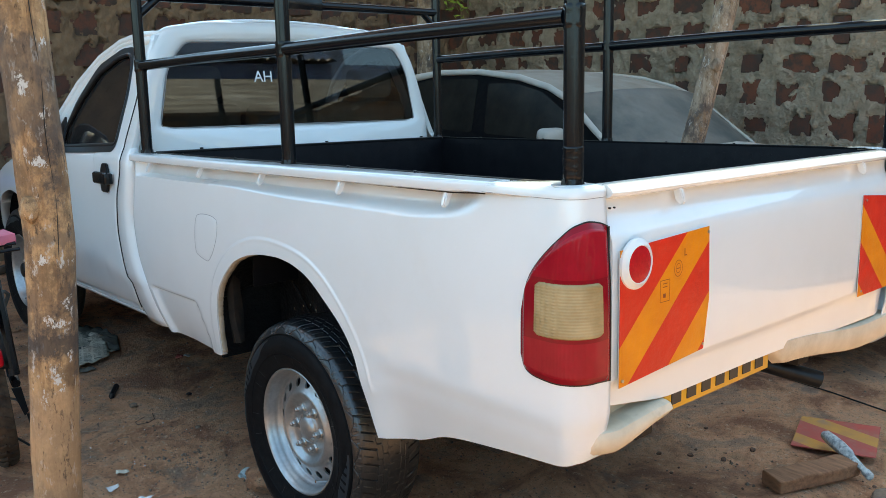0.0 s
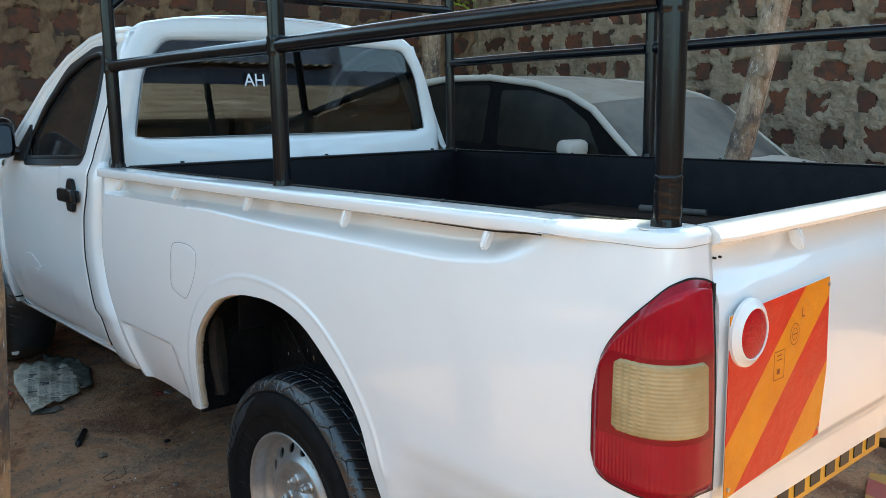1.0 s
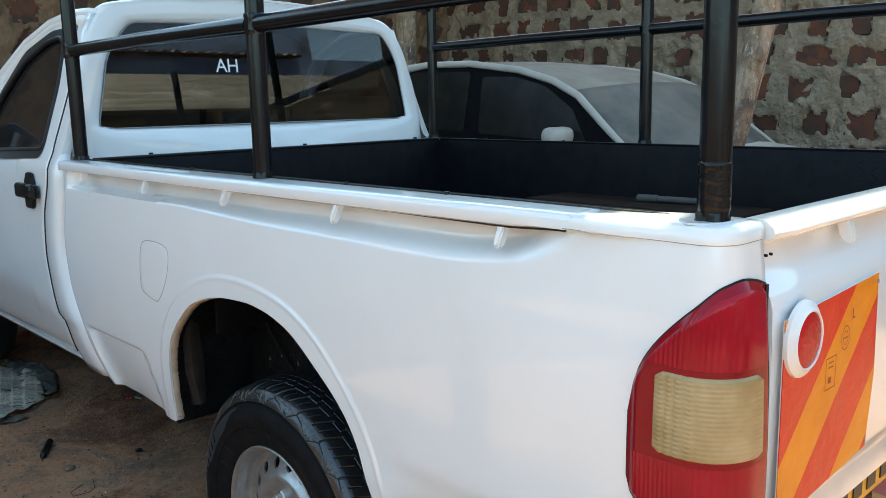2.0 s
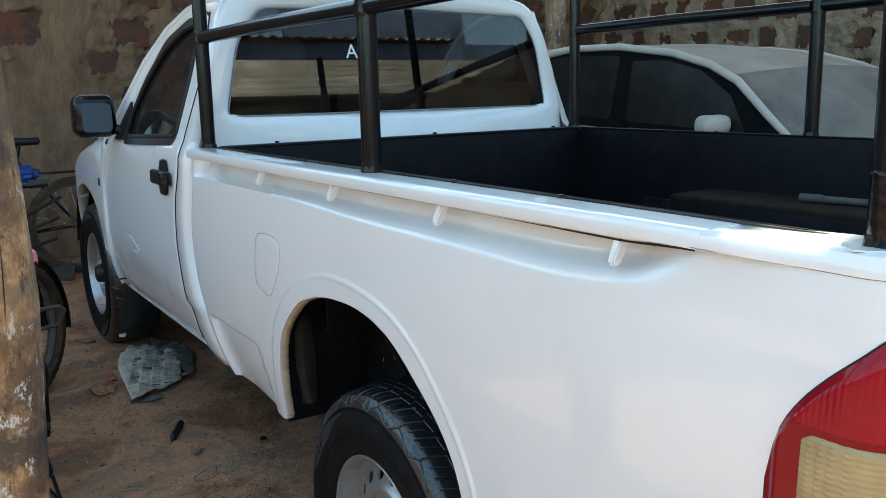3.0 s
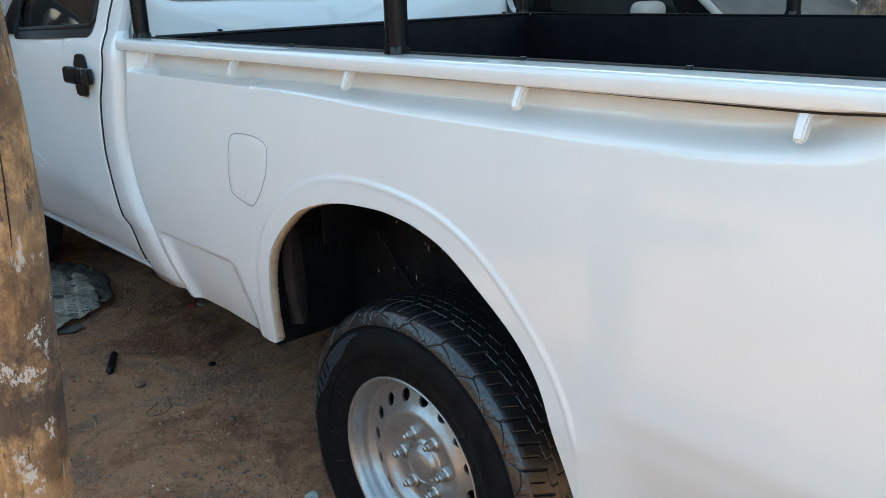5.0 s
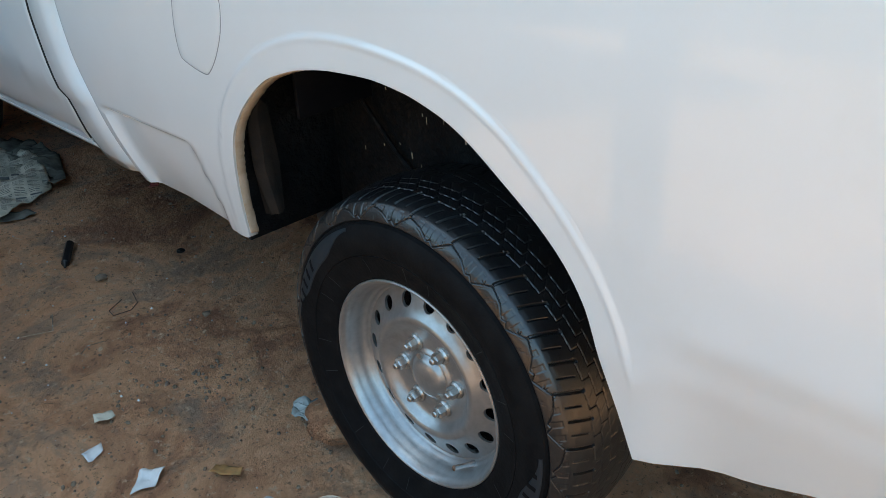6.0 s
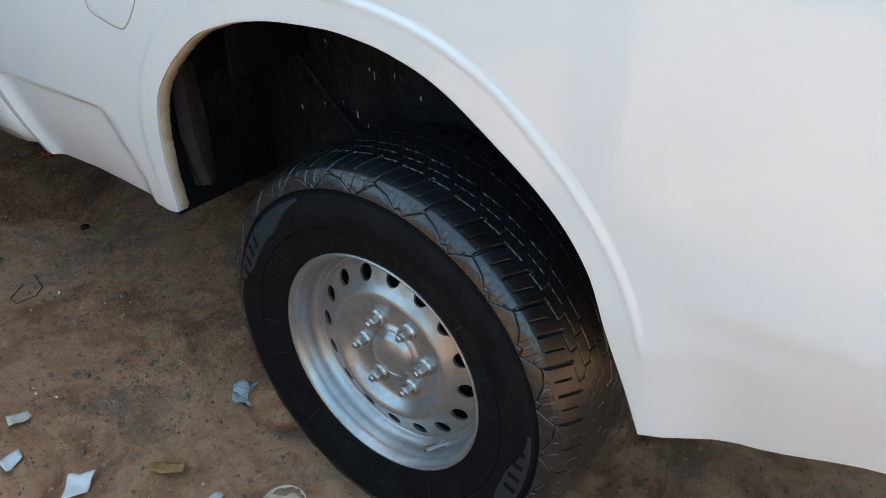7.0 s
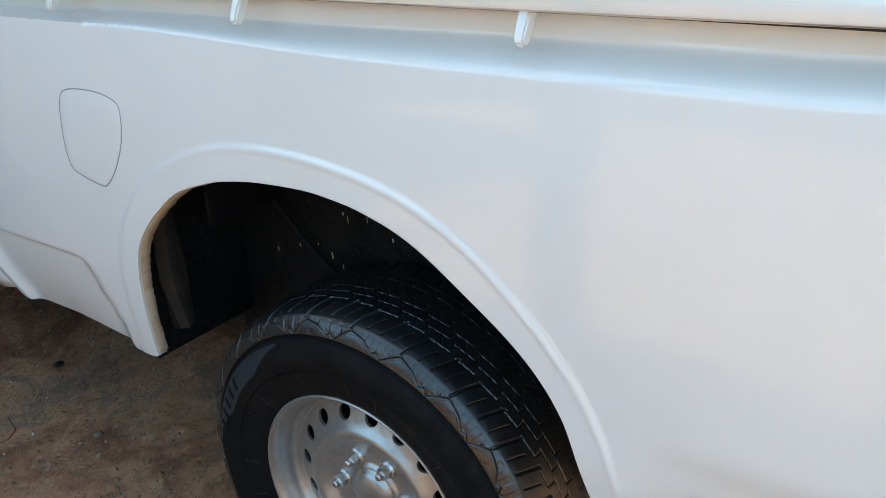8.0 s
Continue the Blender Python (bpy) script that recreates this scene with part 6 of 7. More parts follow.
EAST_X, NORTH_Y = 4.75, 6.35
east, east_cells = rubble_wall("wall_east", "rough wall of red laterite blocks in smeared cement", lambda u, v, o: Vector((EAST_X - o, u, v)), -7.0, NORTH_Y, 3.0, 3, lambda u, v: False, (0.8, NORTH_Y), MORTAR)


def plastered(x, z):
    a = -0.88 + 0.06 * math.sin(z * 9)
    b = -0.36 + 0.07 * math.sin(z * 7 + 1)
    return (a < x < b) or (z < 1.36 and x < -0.30) or x < -1.6


north, north_cells = rubble_wall("wall_north", "rough wall of red laterite blocks with cracked plaster", lambda u, v, o: Vector((u, NORTH_Y - o, v)), -5.0, EAST_X, 3.0, 8, plastered, (-1.7, EAST_X), PLASTER)
# plain walls and sheds that close the yard behind
for name, lo, hi in (("wall_south", (-9, -11.2, 0), (4.8, -11.0, 2.6)), ("wall_west", (-9.2, -11.2, 0), (-9.0, 6.5, 2.2)), ("wall_north_end", (-9.0, NORTH_Y, 0), (-5.0, NORTH_Y + 0.2, 2.2))):
    thing(name, new_box(lo, hi, 0.01), PLASTER, "plain cement plastered yard wall", "wall", kind="structure")


def corrugated(x0, x1, y0, y1, z, slope, along="x"):
    bm = bmesh.new()
    cols = []
    for i in range(int((x1 - x0) / 0.019) + 1):
        x = x0 + i * 0.019
        w = 0.009 * math.sin(x / 0.076 * 2 * math.pi)
        cols.append([Vector((x, y, z + slope * (y - y0) + w)) for y in (y0, (y0 + y1) / 2, y1)])
    sheet(bm, cols)
    return bm


# unseen roof, sized to shade the truck and leave its rear corner sunlit
ROOF_EDGE = 1.44
thing("roof", corrugated(-0.92, 5.5, ROOF_EDGE, 7.2, 5.0, 0.01), IRON, "unseen corrugated iron roof added to shade the truck", "roof", kind="structure")
# second unseen sheet, added to keep the bicycle corner dark
thing("bicycle_corner_shade", corrugated(-5.0, -0.94, 4.3, 7.2, 4.92, 0.01), IRON, "unseen corrugated iron sheet added to darken the bicycle corner", "roof", kind="structure")
shed = empty("shed", "open shed with corrugated iron roof across the yard", "shed", pose(5.5, -8.5, 0))
bm = bmesh.new()
sheet(bm, [[Vector((x, y, 3.50 + 0.46 * (2.2 - y) + 0.075 * math.sin(y / 0.20 * 2 * math.pi))) for y in spaced(-0.7, 2.2, 0.0265)] for x in (-6.8, 0.0, 6.8)])
part("shed_roof", bm, OLD_IRON, shed)
for x in (-6.2, -3.4, -0.6, 2.4, 5.8):
    part("shed_post", tube(bmesh.new(), [(x, 2.0, 0), (x + 0.03, 2.0, 1.4), (x, 2.0, 3.55)], [0.08, 0.075, 0.07], 10), WOOD, shed)
# front walls take the paler mortar colour to make up for missing light
for x0, x1, h in ((-6.6, -4.3, 3.2), (-3.0, -1.7, 3.45), (0.2, 2.0, 3.3), (3.2, 6.6, 3.45)):
    part("shed_front_wall", new_box((x0, 1.70, 0), (x1, 1.85, h), 0.01), MORTAR, shed)
# wall coloured to give the rear glass its navy reflection
part("shed_back_wall", new_box((-6.6, -0.95, 0), (6.6, -0.80, 5.25)), INNER_WALL, shed)
# panel added to darken the middle of that reflection
part("reflection_panel", new_box((0.2, -2.75, 0), (4.9, -2.65, 6.6), 0.01), INNER_WALL, shed)
bm = bmesh.new()
cols = []
for x in spaced(-4.8, 3.2, 0.03):
    w = 0.03 * math.sin(x / 0.25 * 2 * math.pi)
    cols.append([Vector((x, -0.6, 5.30 + w)), Vector((x, -1.6, 5.42 + w)), Vector((x, -2.6, 5.54 + w))])
sheet(bm, cols)
solid(part("back_roof", bm, IRON, shed), 0.004)


def pole(name, pts, r, label, knots, seed, lime=40, wood=WOOD):
    """A debarked round pole with bumps, a crack and splashes of lime."""
    rnd = random.Random(seed)
    pts = [Vector(p) for p in pts]
    length = (pts[-1] - pts[0]).length
    dense, rad = [], []
    steps = int(length / 0.03)
    for i in range(steps + 1):
        t = i / steps
        seg = min(int(t * (len(pts) - 1)), len(pts) - 2)
        f = t * (len(pts) - 1) - seg
        p = pts[seg].lerp(pts[seg + 1], f)
        dense.append(p + Vector((0.006 * math.sin(t * 9 + seed), 0.006 * math.cos(t * 7), 0)))
        rad.append(r * (1.04 - 0.10 * t + 0.035 * noise.noise(Vector((0, seed, t * length * 3.0)))))
    bm = bmesh.new()
    tube(bm, dense, rad, 28, wobble=0.07)
    ob = thing(name, bm, wood, label, "pole")
    for z, a in knots:
        bm = bmesh.new()
        bmesh.ops.create_icosphere(bm, subdivisions=2, radius=1.0)
        i = min(range(len(dense)), key=lambda k: abs(dense[k].z - z))
        c = dense[i] + Vector((math.cos(a), math.sin(a), 0)) * rad[i] * 0.93
        for v in bm.verts:
            v.co = c + Vector((v.co.x * 0.026, v.co.y * 0.026, v.co.z * 0.036)) * (1 + 0.2 * noise.noise(v.co * 3))
        part("knot", bm, wood, ob)
    bm = bmesh.new()
    for k in range(lime):
        i = rnd.randrange(4, len(dense) - 4)
        a0 = rnd.uniform(0, 2 * math.pi)
        for b in range(rnd.randint(14, 36)):
            a = a0 + rnd.gauss(0, 0.26)
            j = min(max(i + int(rnd.gauss(0, 0.9)), 1), len(dense) - 2)
            da, dz = rnd.uniform(0.01, 0.04), rnd.uniform(0.0015, 0.007)
            off = rnd.uniform(-0.012, 0.012)
            q = []
            for s in range(7):
                th = 2 * math.pi * s / 7
                k2 = rnd.uniform(0.55, 1.0)
                aa, zz = a + da * math.cos(th) * k2, dz * math.sin(th) * k2 + off
                q.append(bm.verts.new(dense[j] + Vector((math.cos(aa), math.sin(aa), 0)) * (rad[j] * 1.045 + 0.0012) + Vector((0, 0, zz))))
            bm.faces.new(q)
    if lime:
        tagged(part("lime_splash", bm, LIME, ob), kind="stuff")
    a = rnd.uniform(-1.9, -1.4)
    start = next(k for k, p in enumerate(dense) if p.z > min(1.02, length * 0.4))
    crack = [dense[k] + Vector((math.cos(a + 0.05 * math.sin(k * 0.37) + 0.004 * k), math.sin(a + 0.05 * math.sin(k * 0.37) + 0.004 * k), 0)) * rad[k] * 1.0 for k in range(start, len(dense))]
    part("crack", tube(bmesh.new(), crack, [0.0004 + 0.0007 * abs(math.sin(k * 0.21)) for k in range(start, len(dense))], 5), TRIM, ob)
    return ob


b = at_body(-1.575, 1.20, 0.0)
pole("wooden_pole", [(b.x - 0.012, b.y, -0.05), (b.x + 0.004, b.y + 0.01, 0.6), (b.x + 0.018, b.y, 1.1), (b.x - 0.004, b.y, 1.7), (b.x - 0.02, b.y, 2.4), (b.x - 0.03, b.y, 4.90)], 0.060, "debarked brown wooden pole splashed with lime, standing in earth", [(1.198, -2.55)], 4, 0, POLE_WOOD)
b0, b1 = at_body(1.53, 1.50, 0.0), at_body(1.79, 1.22, 1.82)
d = (b1 - b0) / (b1.z - b0.z)
pole("wooden_pole", [b0 - d * 0.05, b0 + d * 1.0, b0 + d * 2.0, b0 + d * 3.0], 0.056, "leaning wooden pole with peeling bark beside the truck", [(1.6, -2.2)], 9, 14)
pole("wooden_pole", [(3.12, 5.2, -0.05), (3.12, 5.2, 1.5), (3.14, 5.22, 5.0)], 0.085, "thick wooden pole under the unseen shed roof", [], 12, 6)
# unseen beam that goes with the added roof
thing("roof_beam", tube(bmesh.new(), [(-1.85, 1.24, 4.93), (1.2, 1.26, 4.93), (5.4, 1.24, 4.93)], 0.05, 10), WOOD, "unseen round wooden beam added under the roof", "beam")

# ---- dusty sedan beyond the truck ----
sedan = empty("sedan", "dusty white sedan parked beside the wall", "car", pose(0, 0, 0))
SX0, SX1 = 1.93, 3.63
SC = (SX0 + SX1) / 2


def sed_top(y):
    return curve_at([(0.55, 0.62), (0.60, 0.80), (0.8, 0.90), (1.5, 1.00), (2.05, 1.075), (2.6, 1.10), (4.4, 1.12), (4.9, 1.08), (5.0, 0.75)], y)


bm = bmesh.new()
cols = []
for y in spaced(0.55, 5.0, 0.06):
    zt = sed_top(y)
    w = 0.85 - 0.16 * (1 - smooth01(0.5, 1.1, y)) - 0.12 * smooth01(4.5, 5.0, y)
    ring = []
    for s, z in ((-0.93, 0.22), (-1.0, 0.35), (-1.01, 0.62), (-0.985, zt - 0.13), (-0.95, zt - 0.03), (-0.88, zt), (-0.5, zt + 0.03), (0, zt + 0.04), (0.5, zt + 0.03), (0.88, zt), (0.95, zt - 0.03), (0.985, zt - 0.13), (1.01, 0.62), (1.0, 0.35), (0.93, 0.22)):
        ring.append(Vector((SC + s * w, y, z)))
    cols.append(ring)
vs = sheet(bm, cols)
bm.faces.new(vs[0])
bm.faces.new(list(reversed(vs[-1])))
part("body", bm, SEDAN_PAINT, sedan, "dusty white body")


def sed_x(z, side):
    return SC + side * (0.815 - 0.25 * (z - 1.1))


ROOF_LINE = [(2.52, 1.400), (2.70, 1.455), (3.0, 1.512), (3.4, 1.540), (3.8, 1.530), (4.2, 1.477), (4.45, 1.40)]
bm = bmesh.new()
cols = []
for y in spaced(2.52, 4.45, 0.07):
    z = curve_at(ROOF_LINE, y)
    cols.append([Vector((SC + (sed_x(z, 1) - SC) * t, y - 0.10 * (1 - t * t) * (1 - smooth01(2.5, 3.2, y)), z + 0.034 * (1 - t * t) - 0.03 * abs(t) ** 8)) for t in [i / 10 - 1 for i in range(21)]])
sheet(bm, cols)
solid(part("roof", bm, SEDAN_DUST, sedan, "dusty white roof"), 0.01)
bm = bmesh.new()
cols = []
for k in range(9):
    t = k / 8
    y, z = 2.09 + (2.525 - 2.09) * t, 1.085 + (1.418 - 1.085) * t
    hw = 0.80 - 0.065 * t
    cols.append([Vector((SC + hw * s, y - (0.20 - 0.10 * t) * (1 - s * s), z + 0.045 * (1 - s * s) * t - 0.01)) for s in [i / 10 - 1 for i in range(21)]])
sheet(bm, cols)
solid(part("windscreen", bm, DUST_GLASS, sedan, "windscreen thick with dust"), 0.005)
bm = bmesh.new()
cols = [[Vector((SC + (0.78 - 0.12 * t) * s, 4.85 - 0.42 * t + 0.1 * (1 - s * s), 1.10 + 0.32 * t)) for s in [i / 6 - 1 for i in range(13)]] for t in (0, 0.5, 1)]
sheet(bm, cols)
solid(part("rear_screen", bm, DUST_GLASS, sedan), 0.005)
for side in (-1, 1):
    def q(y, z, o=0.0, side=side):
        return Vector((sed_x(z, side) + side * o, y, z))
    front_win = [(2.38, 1.115), (3.22, 1.125), (3.27, 1.47), (3.0, 1.475), (2.75, 1.425), (2.52, 1.30)]
    rear_win = [(3.35, 1.125), (4.15, 1.14), (4.30, 1.30), (4.22, 1.41), (3.9, 1.49), (3.38, 1.50)]
    outer_ = [(2.07, 1.07), (4.85, 1.08), (4.62, 1.34), (4.40, 1.43), (4.1, 1.50), (3.7, 1.545), (3.3, 1.545), (2.95, 1.51), (2.70, 1.455), (2.50, 1.385)]
    bm = bmesh.new()
    slab(bm, [q(y, z, -0.012) for y, z in outer_], Vector((0.008 * side, 0, 0)))
    part("side_frame", bm, STRIP, sedan, "black window surround")
    for nm, poly in (("front_side_glass", front_win), ("rear_side_glass", rear_win)):
        bm = bmesh.new()
        slab(bm, [q(y, z, -0.003) for y, z in rounded(poly, 0.03, 3)], Vector((0.003 * side, 0, 0)))
        part(nm, bm, DARK_GLASS, sedan, "dusty dark side glass")
    # painted roof side and pillar, running down to the bonnet
    bm = bmesh.new()
    tube(bm, [q(2.04, 1.05, -0.01), q(2.27, 1.21, 0.0), q(2.50, 1.375, 0.0), q(2.70, 1.455, 0.0), q(2.98, 1.515, 0.0), q(3.4, 1.550, 0.0), q(3.8, 1.540, 0.0), q(4.2, 1.48, 0.0), q(4.5, 1.38, 0.0), q(4.85, 1.10, 0.0)], [k * (0.78 if side < 0 else 0.5) for k in (0.020, 0.026, 0.028, 0.028, 0.028, 0.028, 0.028, 0.04, 0.06, 0.09)], 12)
    part("roof_pillar", bm, SEDAN_PAINT, sedan)
    mir = new("door_mirror")
    mir.parent = sedan
    mir["label"] = "white door mirror"
    c = q(2.50, 1.155, 0.11)
    bm = new_box(c - Vector((0.10, 0.05, 0.05)), c + Vector((0.10, 0.06, 0.05)), 0.04, 4)
    part("shell", bm, SEDAN_PAINT, mir)
    part("arm", tube(bmesh.new(), [q(2.50, 1.125, -0.01), q(2.50, 1.135, 0.05)], 0.02, 8), TRIM, mir)
    for y in (1.30, 4.0):
        wh = new("wheel")
        wh.parent = sedan
        wh.matrix_basis = pose(SC + side * 0.80, y, 0.31, 0, 0, 0 if side < 0 else 180)
        bm = bmesh.new()
        lathe(bm, [(0.19, 0.0), (0.25, -0.02), (0.30, -0.005), (0.312, 0.03), (0.312, 0.16), (0.19, 0.18)], 32)
        part("tyre", bm, RUBBER, wh)
        bm = bmesh.new()
        rings = lathe(bm, [(0.19, 0.0), (0.17, 0.02), (0.05, 0.0), (0.02, 0.0)], 24)
        bm.faces.new(rings[-1])
        part("rim", bm, STEEL, wh)

# ---- motorbike and bicycle by the far wall ----
def spoked_wheel(root, r, width, mat_rim, spokes=28):
    bm = bmesh.new()
    lathe(bm, [(r - 0.055, -0.012), (r - 0.045, -width / 2), (r - 0.015, -width / 2), (r, -width * 0.25), (r + 0.002, 0.0), (r, width * 0.25), (r - 0.015, width / 2), (r - 0.045, width / 2), (r - 0.055, 0.012)], 40)
    part("tyre", bm, TYRE_DUST, root)
    bm = bmesh.new()
    lathe(bm, [(r - 0.05, -0.014), (r - 0.062, -0.012), (r - 0.066, 0.0), (r - 0.062, 0.012), (r - 0.05, 0.014)], 40)
    part("rim", bm, mat_rim, root)
    bm = bmesh.new()
    tube(bm, [(-0.05, 0, 0), (0.05, 0, 0)], 0.03, 12)
    part("hub", bm, mat_rim, root)
    bm = bmesh.new()
    for k in range(spokes):
        a = 2 * math.pi * k / spokes
        b2 = a + (0.5 if k % 2 else -0.5)
        tube(bm, [((0.03 if k % 4 < 2 else -0.03), 0.028 * math.cos(a), 0.028 * math.sin(a)), (0, (r - 0.06) * math.cos(b2), (r - 0.06) * math.sin(b2))], 0.0014, 4, False)
    tagged(part("spokes", bm, BULB, root), kind="stuff")
    if width > 0.05:                  # chevron lugs on the motorbike's tyres
        bm = bmesh.new()
        for k in range(44):
            for sd in (-1, 1):
                a = 2 * math.pi * (k + (0.25 if sd > 0 else 0)) / 44
                pts = [(sd * u * width, (r + 0.0045 - 0.013 * (u / 0.42) ** 3) * math.cos(a + w), (r + 0.0045 - 0.013 * (u / 0.42) ** 3) * math.sin(a + w)) for u, w in ((0.05, 0.0), (0.24, 0.03), (0.42, 0.075))]
                tube(bm, pts, 0.006, 4)
        tagged(part("tread_pattern", bm, TYRE_DUST, root), kind="stuff")


moto = empty("motorbike", "black motorbike with spoked wheels standing behind the pole", "motorbike", pose(-1.42, 2.45, 0.0, 0, 0, -8.6) @ pose(0, 0, 0, 0, -4.5, 0))
for y in (0.0, 1.20):
    w = new("wheel")
    w.parent = moto
    w.matrix_basis = pose(0, y, 0.30, 0, 0, -28 if y else 0)
    spoked_wheel(w, 0.30, 0.075, DUSTY)
for y0, first, step, nm in ((0.0, 150, 9, "rear_mudguard"), (1.20, 150, 12, "front_mudguard")):
  bm = bmesh.new()
  cols = []
  for k in range(15):
    a = radians(first - k * step)
    cols.append([Vector((x, 0.335 * math.cos(a) * (1 - 0.1 * (abs(x) > 0.04)), 0.30 + (0.345 - 0.25 * (abs(x) / 0.055) ** 3 * 0.12) * math.sin(a))) for x in (-0.055, -0.035, 0, 0.035, 0.055)])
  sheet(bm, cols)
  guard = solid(part(nm, bm, TRIM, moto), 0.004)
  guard.matrix_basis = pose(0, y0, 0, 0, 0, -28 if y0 else 0)
part("tail_light", new_box((-0.035, -0.375, 0.50), (0.035, -0.33, 0.565), 0.012, 3), REFLECT, moto, "red tail light")
part("seat", new_box((-0.09, -0.20, 0.72), (0.06, 0.50, 0.79), 0.03, 3), TRIM, moto)
part("tank", new_box((-0.13, 0.50, 0.66), (0.05, 0.90, 0.84), 0.07, 4), BLACK, moto)
part("engine", new_box((-0.12, 0.35, 0.25), (0.08, 0.75, 0.56), 0.04, 3), DUSTY, moto)
for x in (-0.08, 0.08):
    for nm, pts, r in (("swing_arm", [(x, 0.0, 0.30), (x, 0.5, 0.36)], 0.018), ("shock_absorber", [(x, 0.02, 0.33), (x, 0.12, 0.70)], 0.024), ("fork_leg", [(x, 1.20, 0.30), (x * 0.8, 1.02, 0.95)], 0.02),
                       ("carrier_rail", [(x, 0.30, 0.74), (x, -0.18, 0.875), (x * 0.6, -0.26, 0.875)], 0.009)):
        part(nm, tube(bmesh.new(), pts, r, 8), BLACK, moto)
part("handlebar", tube(bmesh.new(), [(-0.36, 0.82, 1.02), (-0.1, 0.94, 0.97), (0.06, 0.95, 0.97), (0.20, 0.90, 0.98)], 0.012, 8), BLACK, moto)
part("grip", tube(bmesh.new(), [(0.14, 0.923, 0.977), (0.215, 0.895, 0.981)], 0.017, 10), TRIM, moto)
for nm, pts, r in (("crash_bar", [(0.02, 0.92, 0.46), (0.09, 0.93, 0.455), (0.165, 0.94, 0.452), (0.178, 0.95, 0.43)], 0.010), ("crash_bar", [(0.02, 0.93, 0.375), (0.09, 0.94, 0.37), (0.15, 0.95, 0.372), (0.178, 0.95, 0.43)], 0.010)):
    part(nm, tube(bmesh.new(), pts, r, 8), DUSTY, moto)
bm = bmesh.new()
slab(bm, [(0.050, -0.20, 0.355), (0.085, -0.18, 0.345), (0.095, -0.18, 0.245), (0.078, -0.20, 0.235)], (0, 0.006, 0))
part("mud_flap", bm, TRIM, moto, "black rubber flap")
part("stand_rod", tube(bmesh.new(), [(0.090, -0.19, 0.24), (0.105, -0.19, 0.10), (0.110, -0.19, -0.012)], 0.0055, 8), TRIM, moto)
bm = bmesh.new()
for y in (-0.25, -0.13, -0.02):
    tube(bm, [(-0.09, y, 0.887), (0.16, y, 0.887)], 0.007, 8)
part("carrier", bm, BLACK, moto)
part("stand", tube(bmesh.new(), [(-0.08, 0.35, 0.28), (-0.20, 0.30, 0.0)], 0.012, 8), BLACK, moto)
ob = thing("carton", new_box((-0.26, -0.06, 0.0), (0.0, 0.06, 0.036), 0.003), PINK, "small pink carton lying on the motorbike carrier", "carton")
ob.matrix_world = pose(-1.350, 2.37, 0.897, 0, -4.5, 4)

bike = empty("bicycle", "old black bicycle leaning at the plastered wall", "bicycle", pose(-0.62, 5.82, 0.0, 0, 6, 92))
for y in (0.0, 1.06):
    w = new("wheel")
    w.parent = bike
    w.matrix_basis = pose(0, y, 0.335)
    spoked_wheel(w, 0.335, 0.036, DUSTY, 32)
for a, b2, r in (((0, 0.0, 0.335), (0, 0.46, 0.30), 0.012), ((0, 0.0, 0.335), (0, 0.34, 0.80), 0.010), ((0, 0.46, 0.30), (0, 0.32, 0.90), 0.016), ((0, 0.33, 0.82), (0, 0.92, 0.86), 0.016), ((0, 0.46, 0.30), (0, 0.93, 0.76), 0.018), ((0, 1.06, 0.335), (0, 0.90, 0.98), 0.014)):
    part("frame_tube", tube(bmesh.new(), [a, b2], r, 10), BLACK, bike)
part("saddle", new_box((-0.07, 0.19, 0.90), (0.07, 0.44, 0.95), 0.02, 3), TRIM, bike)
part("handlebar", tube(bmesh.new(), [(-0.26, 0.74, 0.99), (-0.22, 0.88, 1.01), (0, 0.90, 1.0), (0.22, 0.88, 1.01), (0.26, 0.74, 0.99)], 0.011, 8), BLACK, bike)
part("carrier", new_box((-0.07, -0.28, 0.70), (0.07, 0.25, 0.715), 0.004), BLACK, bike)
for x in (-0.05, 0.05):
    part("carrier_stay", tube(bmesh.new(), [(x, 0.0, 0.335), (x, -0.18, 0.70)], 0.006, 6), BLACK, bike)
bm = bmesh.new()
bmesh.ops.create_icosphere(bm, subdivisions=4, radius=1.0)
for v in bm.verts:
    v.co = Vector((v.co.x * 0.105, v.co.y * 0.065, v.co.z * 0.056)) * (1 + 0.35 * noise.noise(v.co * 2.3) + 0.12 * abs(noise.noise(v.co * 6.0)))
ob = thing("plastic_bag", bm, BLUE_BAG, "blue plastic bag tied on the bicycle", "bag")
ob.matrix_world = Matrix.Translation((-0.98, 5.66, 0.735))
bm = bmesh.new()
slab(bm, [(-1.35, 5.56, 0.0), (-1.00, 5.62, 0.0), (-0.72, 5.64, 0.0), (-0.69, 5.74, 0.0), (-0.80, 5.98, 0.0), (-1.35, 6.02, 0.0)], (0, 0, 0.03))
for v in bm.verts:
    v.co.z += 0.04 * (v.co.y > 5.7)
thing("metal_sheet", bm, DUSTY, "dark bent metal sheet lying before the bicycle", "metal sheet")
for k in range(3):
    ob = thing("stick", tube(bmesh.new(), [(-1.5 + 0.1 * k, 5.55, 0.12 + 0.1 * k), (-0.80 + 0.03 * k, 5.62 + 0.05 * k, 0.30 + 0.13 * k)], 0.012, 6, wobble=0.3), MUD, "thin dark stick leaning among the bicycle parts", "stick", "sticks by the bicycle")


